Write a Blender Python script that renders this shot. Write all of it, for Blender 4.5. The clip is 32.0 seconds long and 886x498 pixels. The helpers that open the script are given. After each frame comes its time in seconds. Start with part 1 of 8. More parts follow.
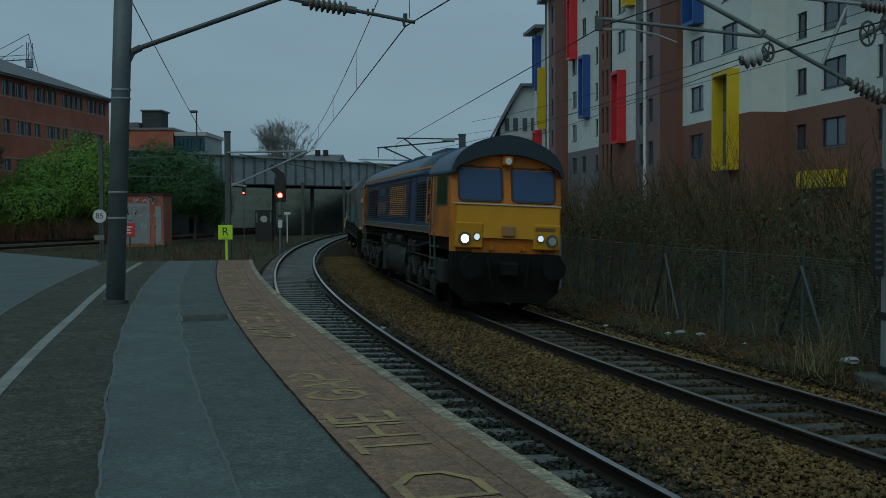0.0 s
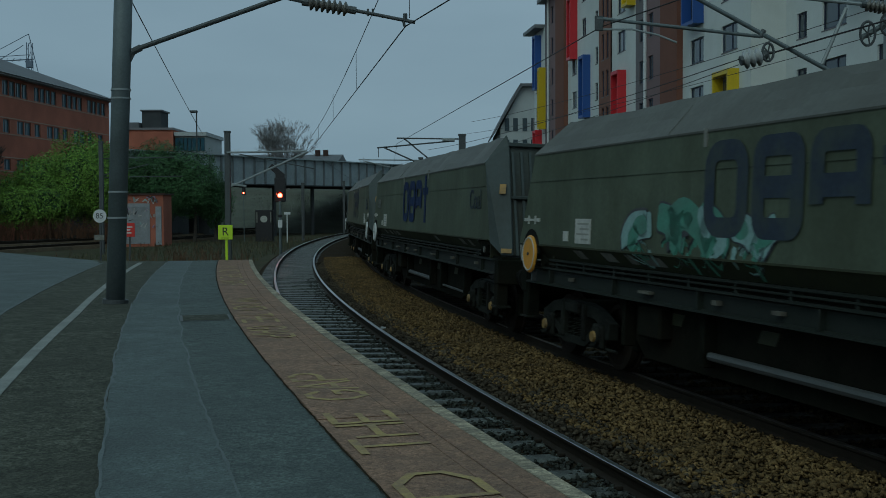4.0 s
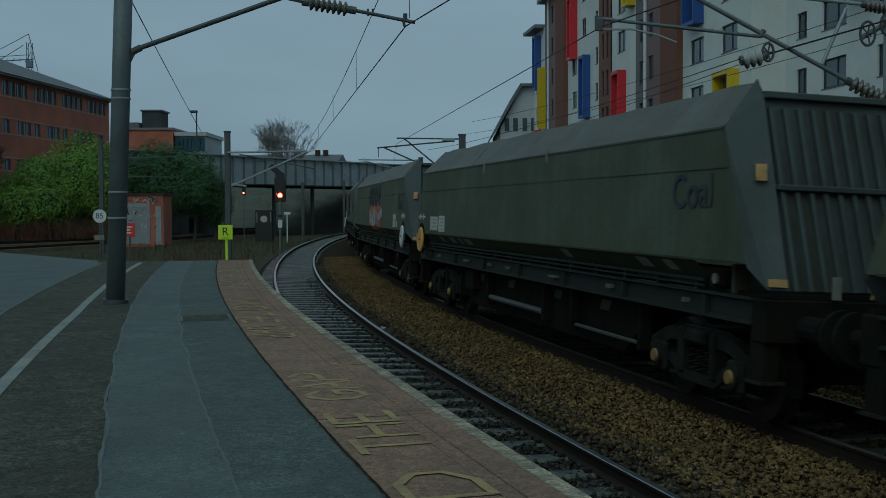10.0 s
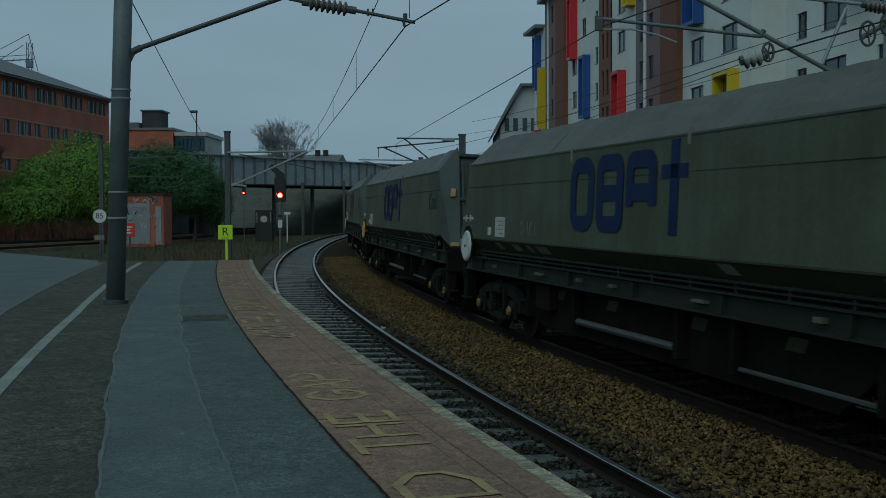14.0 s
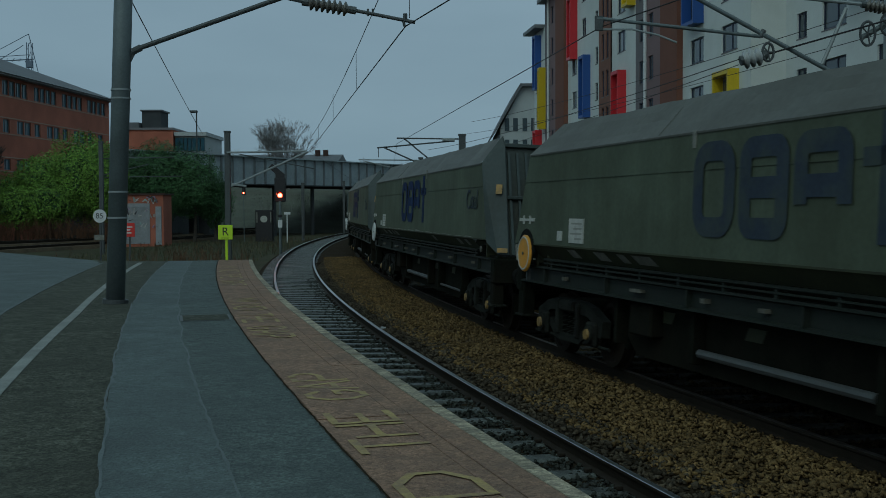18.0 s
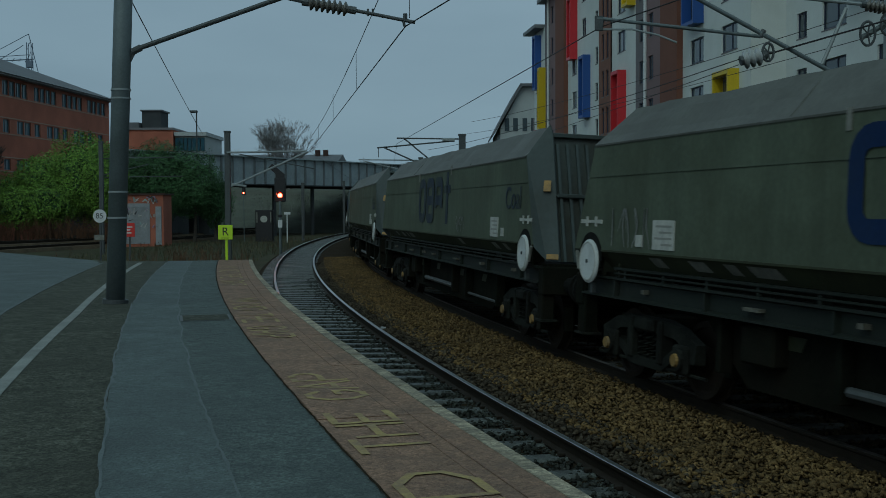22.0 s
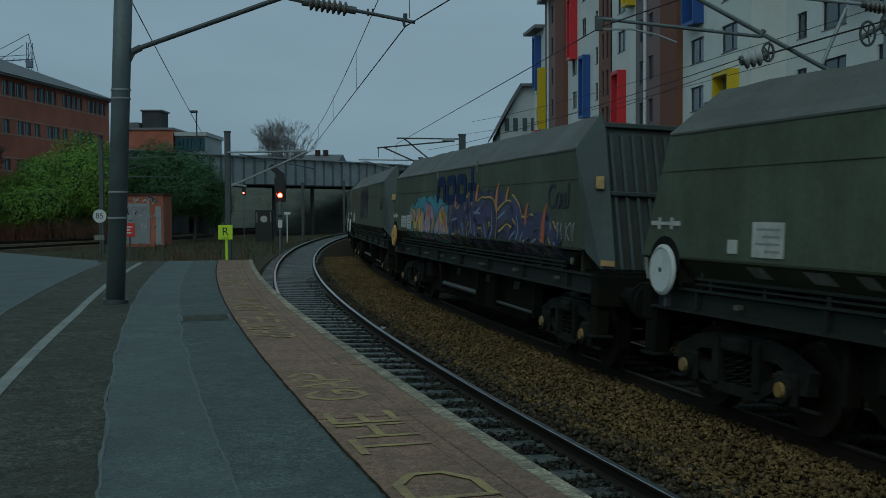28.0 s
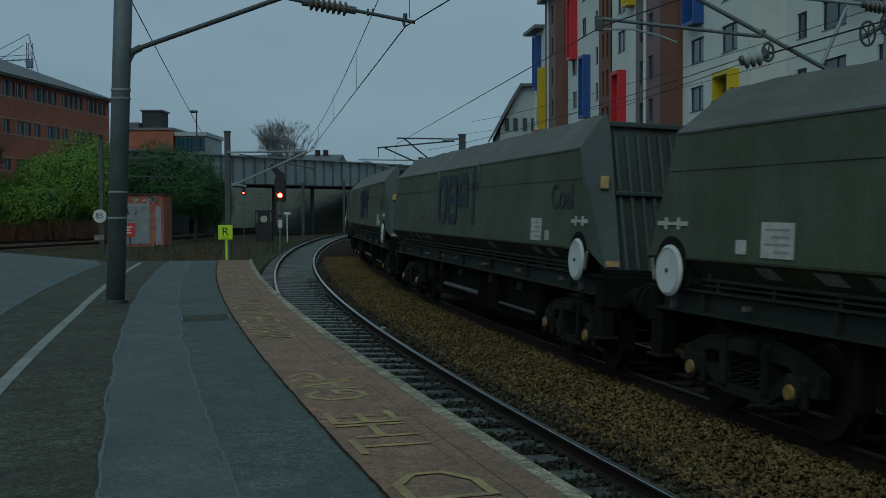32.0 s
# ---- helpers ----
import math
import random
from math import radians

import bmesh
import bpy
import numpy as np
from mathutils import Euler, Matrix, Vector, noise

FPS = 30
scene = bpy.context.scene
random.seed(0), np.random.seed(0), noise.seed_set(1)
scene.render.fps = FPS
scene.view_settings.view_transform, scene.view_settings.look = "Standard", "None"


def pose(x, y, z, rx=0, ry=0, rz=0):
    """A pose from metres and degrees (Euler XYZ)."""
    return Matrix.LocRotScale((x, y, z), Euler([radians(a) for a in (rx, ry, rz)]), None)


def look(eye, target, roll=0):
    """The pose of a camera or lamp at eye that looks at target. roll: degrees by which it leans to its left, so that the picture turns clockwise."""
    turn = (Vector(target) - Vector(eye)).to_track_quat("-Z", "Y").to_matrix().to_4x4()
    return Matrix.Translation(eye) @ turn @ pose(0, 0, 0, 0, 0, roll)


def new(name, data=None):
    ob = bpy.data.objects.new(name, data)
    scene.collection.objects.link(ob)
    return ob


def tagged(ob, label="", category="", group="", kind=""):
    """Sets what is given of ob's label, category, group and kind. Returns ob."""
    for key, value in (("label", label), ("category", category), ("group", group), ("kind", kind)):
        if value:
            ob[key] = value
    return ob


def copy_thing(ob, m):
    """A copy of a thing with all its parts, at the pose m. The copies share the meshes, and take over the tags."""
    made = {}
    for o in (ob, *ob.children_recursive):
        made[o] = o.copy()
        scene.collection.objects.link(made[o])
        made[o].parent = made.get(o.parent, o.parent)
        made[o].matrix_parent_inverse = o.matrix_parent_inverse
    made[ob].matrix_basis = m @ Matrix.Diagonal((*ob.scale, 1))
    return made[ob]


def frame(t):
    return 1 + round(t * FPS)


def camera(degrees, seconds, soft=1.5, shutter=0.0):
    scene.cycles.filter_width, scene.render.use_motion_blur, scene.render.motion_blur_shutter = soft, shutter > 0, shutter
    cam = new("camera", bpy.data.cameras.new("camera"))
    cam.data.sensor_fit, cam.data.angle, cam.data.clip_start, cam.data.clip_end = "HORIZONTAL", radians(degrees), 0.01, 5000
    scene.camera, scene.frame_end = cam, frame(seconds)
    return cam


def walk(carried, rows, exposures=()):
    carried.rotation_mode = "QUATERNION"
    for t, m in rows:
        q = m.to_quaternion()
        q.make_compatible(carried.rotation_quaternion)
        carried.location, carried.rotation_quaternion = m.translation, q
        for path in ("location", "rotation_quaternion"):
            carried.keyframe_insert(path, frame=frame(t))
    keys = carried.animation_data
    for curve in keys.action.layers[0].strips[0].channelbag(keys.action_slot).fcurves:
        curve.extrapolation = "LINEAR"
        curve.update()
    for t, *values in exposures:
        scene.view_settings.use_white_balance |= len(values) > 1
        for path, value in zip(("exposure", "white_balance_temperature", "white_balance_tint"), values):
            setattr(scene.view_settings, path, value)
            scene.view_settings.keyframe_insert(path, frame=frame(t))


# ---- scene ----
import collections

cam = camera(43.72, 32.0, soft=0.75, shutter=0.15)
EYE = (0.0, 0.0, 2.282)
VIEW = look(EYE, (0.0, 100.0, 2.282 - 3.605), -0.28)
walk(cam, [(0.0, VIEW), (32.0, VIEW)], exposures=[(0.0, 0.03), (32.0, 0.03)])

# ---- light: a heavy overcast afternoon ----
world = bpy.data.worlds.new("overcast_sky")
scene.world = world
world.use_nodes = True
wn, wl = world.node_tree.nodes, world.node_tree.links
wn.clear()
w_out = wn.new("ShaderNodeOutputWorld")
w_bg = wn.new("ShaderNodeBackground")
w_sky = wn.new("ShaderNodeTexSky")
w_sky.sky_type = "NISHITA"
w_sky.sun_disc = False
w_sky.sun_elevation = radians(28)
w_sky.sun_rotation = radians(200)
w_sky.air_density, w_sky.dust_density, w_sky.ozone_density = 1.2, 3.0, 1.5
w_hsv = wn.new("ShaderNodeHueSaturation")
w_hsv.inputs["Saturation"].default_value = 0.35
w_mix = wn.new("ShaderNodeMix")
w_mix.data_type = "RGBA"
w_mix.inputs["Factor"].default_value = 0.9
w_tc = wn.new("ShaderNodeTexCoord")
w_sep = wn.new("ShaderNodeSeparateXYZ")
w_ramp = wn.new("ShaderNodeValToRGB")
w_noise = wn.new("ShaderNodeTexNoise")
w_noise.inputs["Scale"].default_value = 3.0
w_noise.inputs["Detail"].default_value = 5.0
w_add = wn.new("ShaderNodeMath")
w_add.operation = "MULTIPLY_ADD"
w_add.inputs[1].default_value = 0.66
w_map = wn.new("ShaderNodeMapping")
w_map.inputs["Scale"].default_value = (1.0, 1.0, 3.2)
wl.new(w_tc.outputs["Generated"], w_sep.inputs[0])
wl.new(w_tc.outputs["Generated"], w_map.inputs[0])
wl.new(w_map.outputs[0], w_noise.inputs["Vector"])
wl.new(w_noise.outputs["Fac"], w_add.inputs[0])
w_side = wn.new("ShaderNodeMath")
w_side.operation = "MULTIPLY_ADD"
w_side.inputs[1].default_value = -0.26
wl.new(w_sep.outputs["X"], w_side.inputs[0])
w_fall = wn.new("ShaderNodeMath")
w_fall.operation = "MULTIPLY"
w_fall.inputs[1].default_value = -0.5
wl.new(w_sep.outputs["Z"], w_fall.inputs[0])
wl.new(w_fall.outputs[0], w_side.inputs[2])
wl.new(w_side.outputs[0], w_add.inputs[2])
wl.new(w_add.outputs[0], w_ramp.inputs[0])
wr = w_ramp.color_ramp
wr.elements[0].position, wr.elements[0].color = 0.05, (2.00, 3.22, 3.98, 1)
wr.elements[1].position, wr.elements[1].color = 0.60, (1.30, 2.24, 2.92, 1)
we = wr.elements.new(1.0)
we.color = (1.25, 2.15, 2.80, 1)
wl.new(w_sky.outputs[0], w_hsv.inputs["Color"])
wl.new(w_hsv.outputs[0], w_mix.inputs["A"])
wl.new(w_ramp.outputs[0], w_mix.inputs["B"])
wl.new(w_mix.outputs["Result"], w_bg.inputs["Color"])
w_bg.inputs["Strength"].default_value = 0.1
wl.new(w_bg.outputs[0], w_out.inputs[0])

sun_data = bpy.data.lights.new("sun", "SUN")
sun_data.energy, sun_data.angle, sun_data.color = 0.5, radians(40), (0.74, 0.99, 0.93)
sun = new("sun", sun_data)
sun.matrix_world = look((0, 0, 50), (20, 40, 0))

# ---- materials ----
def material(name, base, rough=0.8, metal=0.0, vary=0.25, scale=8.0, fine=60.0, bump=0.15, dirt=None, dirt_amount=0.5, dirt_scale=0.7, island=0.0, emit=0.0, coat=0.0, speck=0.0, speck_scale=90.0, streak=0.0):
    """A node material: base colour varied at two scales, stains of a second colour, fine relief."""
    m = bpy.data.materials.new(name)
    m.use_nodes = True
    n, l = m.node_tree.nodes, m.node_tree.links
    b = n["Principled BSDF"]
    b.inputs["Roughness"].default_value = rough
    b.inputs["Metallic"].default_value = metal
    b.inputs["Coat Weight"].default_value = coat
    tc = n.new("ShaderNodeTexCoord")
    big = n.new("ShaderNodeTexNoise")
    big.inputs["Scale"].default_value, big.inputs["Detail"].default_value = scale, 5.0
    small = n.new("ShaderNodeTexNoise")
    small.inputs["Scale"].default_value, small.inputs["Detail"].default_value = fine, 3.0
    l.new(tc.outputs["Object"], big.inputs["Vector"])
    l.new(tc.outputs["Object"], small.inputs["Vector"])
    val = n.new("ShaderNodeMath")
    val.operation = "ADD"
    l.new(big.outputs["Fac"], val.inputs[0])
    l.new(small.outputs["Fac"], val.inputs[1])
    rng = n.new("ShaderNodeMapRange")
    rng.inputs["From Min"].default_value, rng.inputs["From Max"].default_value = 0.6, 1.4
    rng.inputs["To Min"].default_value, rng.inputs["To Max"].default_value = 1 - vary, 1 + vary
    l.new(val.outputs[0], rng.inputs["Value"])
    hsv = n.new("ShaderNodeHueSaturation")
    hsv.inputs["Color"].default_value = (*base, 1)
    l.new(rng.outputs[0], hsv.inputs["Value"])
    colour = hsv.outputs[0]
    if island:
        geo = n.new("ShaderNodeNewGeometry")
        ob_info = n.new("ShaderNodeObjectInfo")
        s = n.new("ShaderNodeMath")
        s.operation = "ADD"
        l.new(geo.outputs["Random Per Island"], s.inputs[0])
        l.new(ob_info.outputs["Random"], s.inputs[1])
        fr = n.new("ShaderNodeMath")
        fr.operation = "FRACT"
        l.new(s.outputs[0], fr.inputs[0])
        r2 = n.new("ShaderNodeMapRange")
        r2.inputs["To Min"].default_value, r2.inputs["To Max"].default_value = 1 - island, 1 + island
        l.new(fr.outputs[0], r2.inputs["Value"])
        h2 = n.new("ShaderNodeHueSaturation")
        l.new(colour, h2.inputs["Color"])
        l.new(r2.outputs[0], h2.inputs["Value"])
        colour = h2.outputs[0]
    if speck:
        for k, sc in ((1.0, speck_scale), (0.7, speck_scale * 0.3)):
            vo = n.new("ShaderNodeTexVoronoi")
            vo.inputs["Scale"].default_value = sc
            l.new(tc.outputs["Object"], vo.inputs["Vector"])
            sp = n.new("ShaderNodeSeparateColor")
            l.new(vo.outputs["Color"], sp.inputs[0])
            r3 = n.new("ShaderNodeMapRange")
            r3.inputs["To Min"].default_value, r3.inputs["To Max"].default_value = 1 - speck * k, 1 + speck * k
            l.new(sp.outputs[0], r3.inputs["Value"])
            h3 = n.new("ShaderNodeHueSaturation")
            l.new(colour, h3.inputs["Color"])
            l.new(r3.outputs[0], h3.inputs["Value"])
            colour = h3.outputs[0]
    if streak:
        mp = n.new("ShaderNodeMapping")
        mp.inputs["Scale"].default_value = (1.0, 2.6, 0.22)
        l.new(tc.outputs["Object"], mp.inputs["Vector"])
        sn = n.new("ShaderNodeTexNoise")
        sn.inputs["Scale"].default_value, sn.inputs["Detail"].default_value, sn.inputs["Roughness"].default_value = 1.6, 6.0, 0.6
        l.new(mp.outputs[0], sn.inputs["Vector"])
        r4 = n.new("ShaderNodeMapRange")
        r4.inputs["From Min"].default_value, r4.inputs["From Max"].default_value = 0.3, 0.7
        r4.inputs["To Min"].default_value, r4.inputs["To Max"].default_value = 1 - streak, 1 + streak
        l.new(sn.outputs["Fac"], r4.inputs["Value"])
        h4 = n.new("ShaderNodeHueSaturation")
        l.new(colour, h4.inputs["Color"])
        l.new(r4.outputs[0], h4.inputs["Value"])
        colour = h4.outputs[0]
    if dirt:
        dn = n.new("ShaderNodeTexNoise")
        dn.inputs["Scale"].default_value, dn.inputs["Detail"].default_value, dn.inputs["Roughness"].default_value = dirt_scale, 7.0, 0.65
        l.new(tc.outputs["Object"], dn.inputs["Vector"])
        dr = n.new("ShaderNodeMapRange")
        dr.inputs["From Min"].default_value, dr.inputs["From Max"].default_value = 0.42, 0.68
        dr.inputs["To Max"].default_value = dirt_amount
        l.new(dn.outputs["Fac"], dr.inputs["Value"])
        mx = n.new("ShaderNodeMix")
        mx.data_type = "RGBA"
        mx.inputs["B"].default_value = (*dirt, 1)
        l.new(dr.outputs[0], mx.inputs["Factor"])
        l.new(colour, mx.inputs["A"])
        colour = mx.outputs["Result"]
    l.new(colour, b.inputs["Base Color"])
    if bump:
        bp = n.new("ShaderNodeBump")
        bp.inputs["Strength"].default_value, bp.inputs["Distance"].default_value = bump, 0.02
        l.new(small.outputs["Fac"], bp.inputs["Height"])
        l.new(bp.outputs[0], b.inputs["Normal"])
    if emit:
        b.inputs["Emission Color"].default_value = (*base, 1)
        b.inputs["Emission Strength"].default_value = emit
    return m


def glass(name, tint=(0.05, 0.07, 0.08), rough=0.05):
    m = bpy.data.materials.new(name)
    m.use_nodes = True
    b = m.node_tree.nodes["Principled BSDF"]
    b.inputs["Base Color"].default_value = (*tint, 1)
    b.inputs["Roughness"].default_value = rough
    b.inputs["IOR"].default_value = 1.5
    b.inputs["Specular IOR Level"].default_value = 0.7
    return m


M = {}
M["asphalt"] = material("platform_asphalt", (0.084, 0.104, 0.096), 0.8, vary=0.35, scale=3.0, fine=45, bump=0.9, dirt=(0.062, 0.076, 0.072), dirt_amount=0.7, dirt_scale=0.9, speck=0.30, speck_scale=75)
M["asphalt_new"] = material("patched_asphalt", (0.084, 0.107, 0.101), 0.72, vary=0.35, scale=2.5, fine=45, bump=0.8, dirt=(0.060, 0.074, 0.070), dirt_amount=0.8, dirt_scale=0.9, speck=0.26, speck_scale=80)
M["asphalt_old"] = material("worn_asphalt", (0.070, 0.074, 0.056), 0.85, vary=0.4, scale=3.0, fine=40, bump=1.0, dirt=(0.050, 0.052, 0.040), dirt_amount=0.7, dirt_scale=1.0, speck=0.42, speck_scale=60)
M["red_paving"] = material("red_paving", (0.240, 0.143, 0.094), 0.8, vary=0.3, scale=3.0, fine=50, bump=0.6, dirt=(0.125, 0.088, 0.066), dirt_amount=0.6, dirt_scale=2.5, speck=0.3, speck_scale=85)
M["coping"] = material("coping_stone", (0.33, 0.285, 0.195), 0.85, vary=0.5, scale=6, fine=40, bump=0.9, dirt=(0.085, 0.072, 0.052), dirt_amount=0.85, dirt_scale=5.0, island=0.2, speck=0.35, speck_scale=70)
M["white_paint"] = material("worn_white_paint", (0.21, 0.22, 0.195), 0.75, vary=0.4, scale=3, fine=60, dirt=(0.12, 0.125, 0.11), dirt_amount=0.7, dirt_scale=2)
M["yellow_paint"] = material("worn_yellow_paint", (0.34, 0.245, 0.085), 0.8, vary=0.4, scale=5, fine=60, dirt=(0.20, 0.13, 0.085), dirt_amount=1.0, dirt_scale=7.0)
M["ballast"] = material("ballast_stone", (0.168, 0.108, 0.045), 0.9, vary=0.35, scale=12, fine=90, bump=0.4, island=0.5, dirt=(0.055, 0.040, 0.024), dirt_amount=0.6, dirt_scale=0.8)
M["ballast_edge"] = material("grimy_ballast", (0.070, 0.056, 0.038), 0.9, vary=0.35, scale=12, fine=90, bump=0.4, island=0.6, dirt=(0.030, 0.026, 0.020), dirt_amount=0.5, dirt_scale=0.8)
# bed kept very dark brown: shadows between the stones are in its colour
M["ballast_bed"] = material("ballast_bed", (0.028, 0.020, 0.011), 0.95, vary=0.6, scale=6, fine=30, bump=0.9, dirt=(0.035, 0.028, 0.020), dirt_amount=0.6, dirt_scale=0.4)
M["ballast_dark"] = material("dark_ballast", (0.034, 0.038, 0.030), 0.9, vary=0.4, scale=10, fine=60, bump=0.8, island=0.5, dirt=(0.075, 0.075, 0.07), dirt_amount=0.5, dirt_scale=3)
M["sleeper"] = material("concrete_sleeper", (0.085, 0.085, 0.078), 0.85, vary=0.4, scale=4, fine=60, bump=0.4, dirt=(0.035, 0.032, 0.027), dirt_amount=0.95, dirt_scale=2.2, island=0.35)
M["sleeper_wet"] = material("wet_sleeper", (0.088, 0.096, 0.086), 0.4, vary=0.5, scale=5, fine=50, bump=0.3, dirt=(0.026, 0.026, 0.023), dirt_amount=1.0, dirt_scale=4.5, island=0.4)
M["rail_side"] = material("rusty_rail", (0.026, 0.020, 0.014), 0.8, metal=0.3, vary=0.3, scale=6, fine=80)
M["rail_top"] = material("polished_rail", (0.42, 0.42, 0.41), 0.32, metal=1.0, vary=0.2, scale=5, fine=60, bump=0.02)
M["rail_top_dull"] = material("dull_rail", (0.22, 0.20, 0.18), 0.5, metal=0.9, vary=0.3, scale=5, fine=60, bump=0.02)
M["ground"] = material("rough_earth", (0.052, 0.046, 0.028), 0.95, vary=0.5, scale=0.6, fine=9, bump=0.8, dirt=(0.045, 0.055, 0.025), dirt_amount=0.8, dirt_scale=0.25)
M["bank_grass"] = material("dull_bank_grass", (0.085, 0.095, 0.070), 0.95, vary=0.5, scale=0.5, fine=6, bump=0.6, dirt=(0.075, 0.07, 0.05), dirt_amount=0.8, dirt_scale=0.2)
M["dry_grass"] = material("dry_grass", (0.125, 0.108, 0.052), 0.9, vary=0.3, scale=2, fine=30, island=0.5, bump=0)
M["green_grass"] = material("green_grass", (0.042, 0.056, 0.022), 0.9, vary=0.3, scale=2, fine=30, island=0.5, bump=0)
M["twig"] = material("bare_twig", (0.080, 0.062, 0.036), 0.9, vary=0.3, scale=2, fine=20, island=0.4, bump=0)
M["leaf_dead"] = material("dead_brown_leaves", (0.13, 0.062, 0.028), 0.8, vary=0.4, scale=1, fine=12, island=0.5, bump=0)
M["leaf_bright"] = material("bright_leaves", (0.138, 0.262, 0.044), 0.6, vary=0.5, scale=0.5, fine=12, island=0.55, bump=0)
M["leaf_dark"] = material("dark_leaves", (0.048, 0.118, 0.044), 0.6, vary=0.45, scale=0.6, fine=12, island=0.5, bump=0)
M["leaf_bank"] = material("dull_bramble_leaves", (0.080, 0.092, 0.066), 0.8, vary=0.4, scale=1, fine=12, island=0.5, bump=0)
M["ivy"] = material("ivy_leaves", (0.044, 0.060, 0.026), 0.7, vary=0.4, scale=1, fine=12, island=0.5, bump=0)
M["bark"] = material("bark", (0.07, 0.058, 0.047), 0.95, vary=0.4, scale=3, fine=30, bump=0.6)
M["steel"] = material("galvanised_steel", (0.135, 0.165, 0.165), 0.6, metal=0.35, vary=0.2, scale=2.5, fine=40, bump=0.05, dirt=(0.085, 0.10, 0.098), dirt_amount=0.6, dirt_scale=1.3)
M["steel_light"] = material("light_grey_tube", (0.25, 0.28, 0.275), 0.5, metal=0.3, vary=0.15, scale=4, fine=60, bump=0.03)
M["steel_dark"] = material("dark_steel", (0.075, 0.085, 0.085), 0.6, metal=0.4, vary=0.3, scale=3, fine=40, bump=0.05)
# crane steel with the far haze mixed into its colour
M["crane"] = material("hazy_crane_steel", (0.13, 0.17, 0.22), 0.6, metal=0.2, vary=0.1, bump=0)
M["wire"] = material("dark_wire", (0.03, 0.03, 0.03), 0.6, metal=0.6, vary=0.1, bump=0)
M["ceramic"] = material("brown_insulator", (0.10, 0.095, 0.08), 0.25, vary=0.2, bump=0)
M["ceramic_white"] = material("grey_insulator", (0.34, 0.36, 0.35), 0.25, vary=0.2, bump=0)
M["black"] = material("black_paint", (0.012, 0.012, 0.013), 0.55, vary=0.3, scale=4, fine=50, bump=0.03)
M["white_metal"] = material("white_enamel", (0.62, 0.64, 0.63), 0.5, vary=0.1, scale=3, fine=40, bump=0.02, dirt=(0.35, 0.34, 0.31), dirt_amount=0.5, dirt_scale=3)
M["bridge_rib"] = material("stained_bridge_rib", (0.14, 0.16, 0.165), 0.7, vary=0.3, scale=0.5, fine=9, bump=0.1)
# twigs of the far trees, paled to grey as distance haze
M["twig_grey"] = material("pale_grey_hazed_twig", (0.21, 0.205, 0.20), 0.9, vary=0.2, scale=2, fine=20, bump=0)
M["bridge"] = material("grey_bridge_paint", (0.33, 0.39, 0.40), 0.7, vary=0.2, scale=0.5, fine=9, bump=0.1, dirt=(0.16, 0.17, 0.17), dirt_amount=0.6, dirt_scale=0.35)
M["brick"] = material("red_brick", (0.40, 0.125, 0.075), 0.9, vary=0.2, scale=0.8, fine=14, bump=0.2, dirt=(0.25, 0.08, 0.05), dirt_amount=0.6, dirt_scale=0.3)
M["brick_dark"] = material("old_brick", (0.070, 0.044, 0.038), 0.9, vary=0.35, scale=0.8, fine=14, bump=0.3)
M["render_white"] = material("white_render", (0.62, 0.66, 0.63), 0.85, vary=0.06, scale=0.5, fine=20, bump=0.05, dirt=(0.50, 0.53, 0.50), dirt_amount=0.6, dirt_scale=0.3)
M["render_brown"] = material("brown_render", (0.170, 0.066, 0.042), 0.85, vary=0.1, scale=0.5, fine=20, bump=0.08)
M["render_mauve"] = material("mauve_render", (0.205, 0.135, 0.135), 0.85, vary=0.1, scale=0.5, fine=20, bump=0.08)
M["render_grey"] = material("grey_cladding", (0.155, 0.145, 0.15), 0.8, vary=0.1, scale=0.5, fine=20, bump=0.08)
M["terracotta"] = material("terracotta_render", (0.19, 0.085, 0.058), 0.85, vary=0.1, scale=0.5, fine=20, bump=0.08)
M["panel_red"] = material("red_panel", (0.56, 0.022, 0.03), 0.45, vary=0.08, scale=1, fine=10, bump=0.02)
M["panel_blue"] = material("blue_panel", (0.015, 0.075, 0.27), 0.45, vary=0.08, scale=1, fine=10, bump=0.02)
M["panel_yellow"] = material("yellow_panel", (0.60, 0.42, 0.012), 0.45, vary=0.08, scale=1, fine=10, bump=0.02)
M["slate"] = material("slate_roof", (0.10, 0.105, 0.11), 0.7, vary=0.2, scale=1, fine=8, bump=0.2)
M["roof_metal"] = material("grey_roof", (0.17, 0.185, 0.19), 0.6, vary=0.15, scale=1, fine=8, bump=0.1)
M["window"] = glass("window_glass")
M["window_blue"] = glass("tinted_window_glass", (0.03, 0.085, 0.11))
M["cab_glass"] = glass("cab_glass", (0.020, 0.050, 0.115), 0.08)
M["frame_blue"] = material("navy_frame", (0.02, 0.028, 0.06), 0.5, vary=0.1, bump=0)
M["frame_white"] = material("white_frame", (0.6, 0.62, 0.62), 0.5, vary=0.1, bump=0)
M["loco_orange"] = material("orange_loco_paint", (0.48, 0.140, 0.006), 0.5, vary=0.12, scale=1.4, fine=25, bump=0.02, dirt=(0.15, 0.062, 0.014), dirt_amount=0.8, dirt_scale=1.1)
M["loco_yellow"] = material("yellow_loco_paint", (0.50, 0.225, 0.006), 0.5, vary=0.12, scale=1.4, fine=25, bump=0.02, dirt=(0.34, 0.165, 0.012), dirt_amount=0.6, dirt_scale=1.1)
M["loco_blue"] = material("blue_loco_paint", (0.004, 0.038, 0.088), 0.45, vary=0.15, scale=1.2, fine=25, bump=0.02, dirt=(0.018, 0.046, 0.070), dirt_amount=0.5, dirt_scale=0.8)
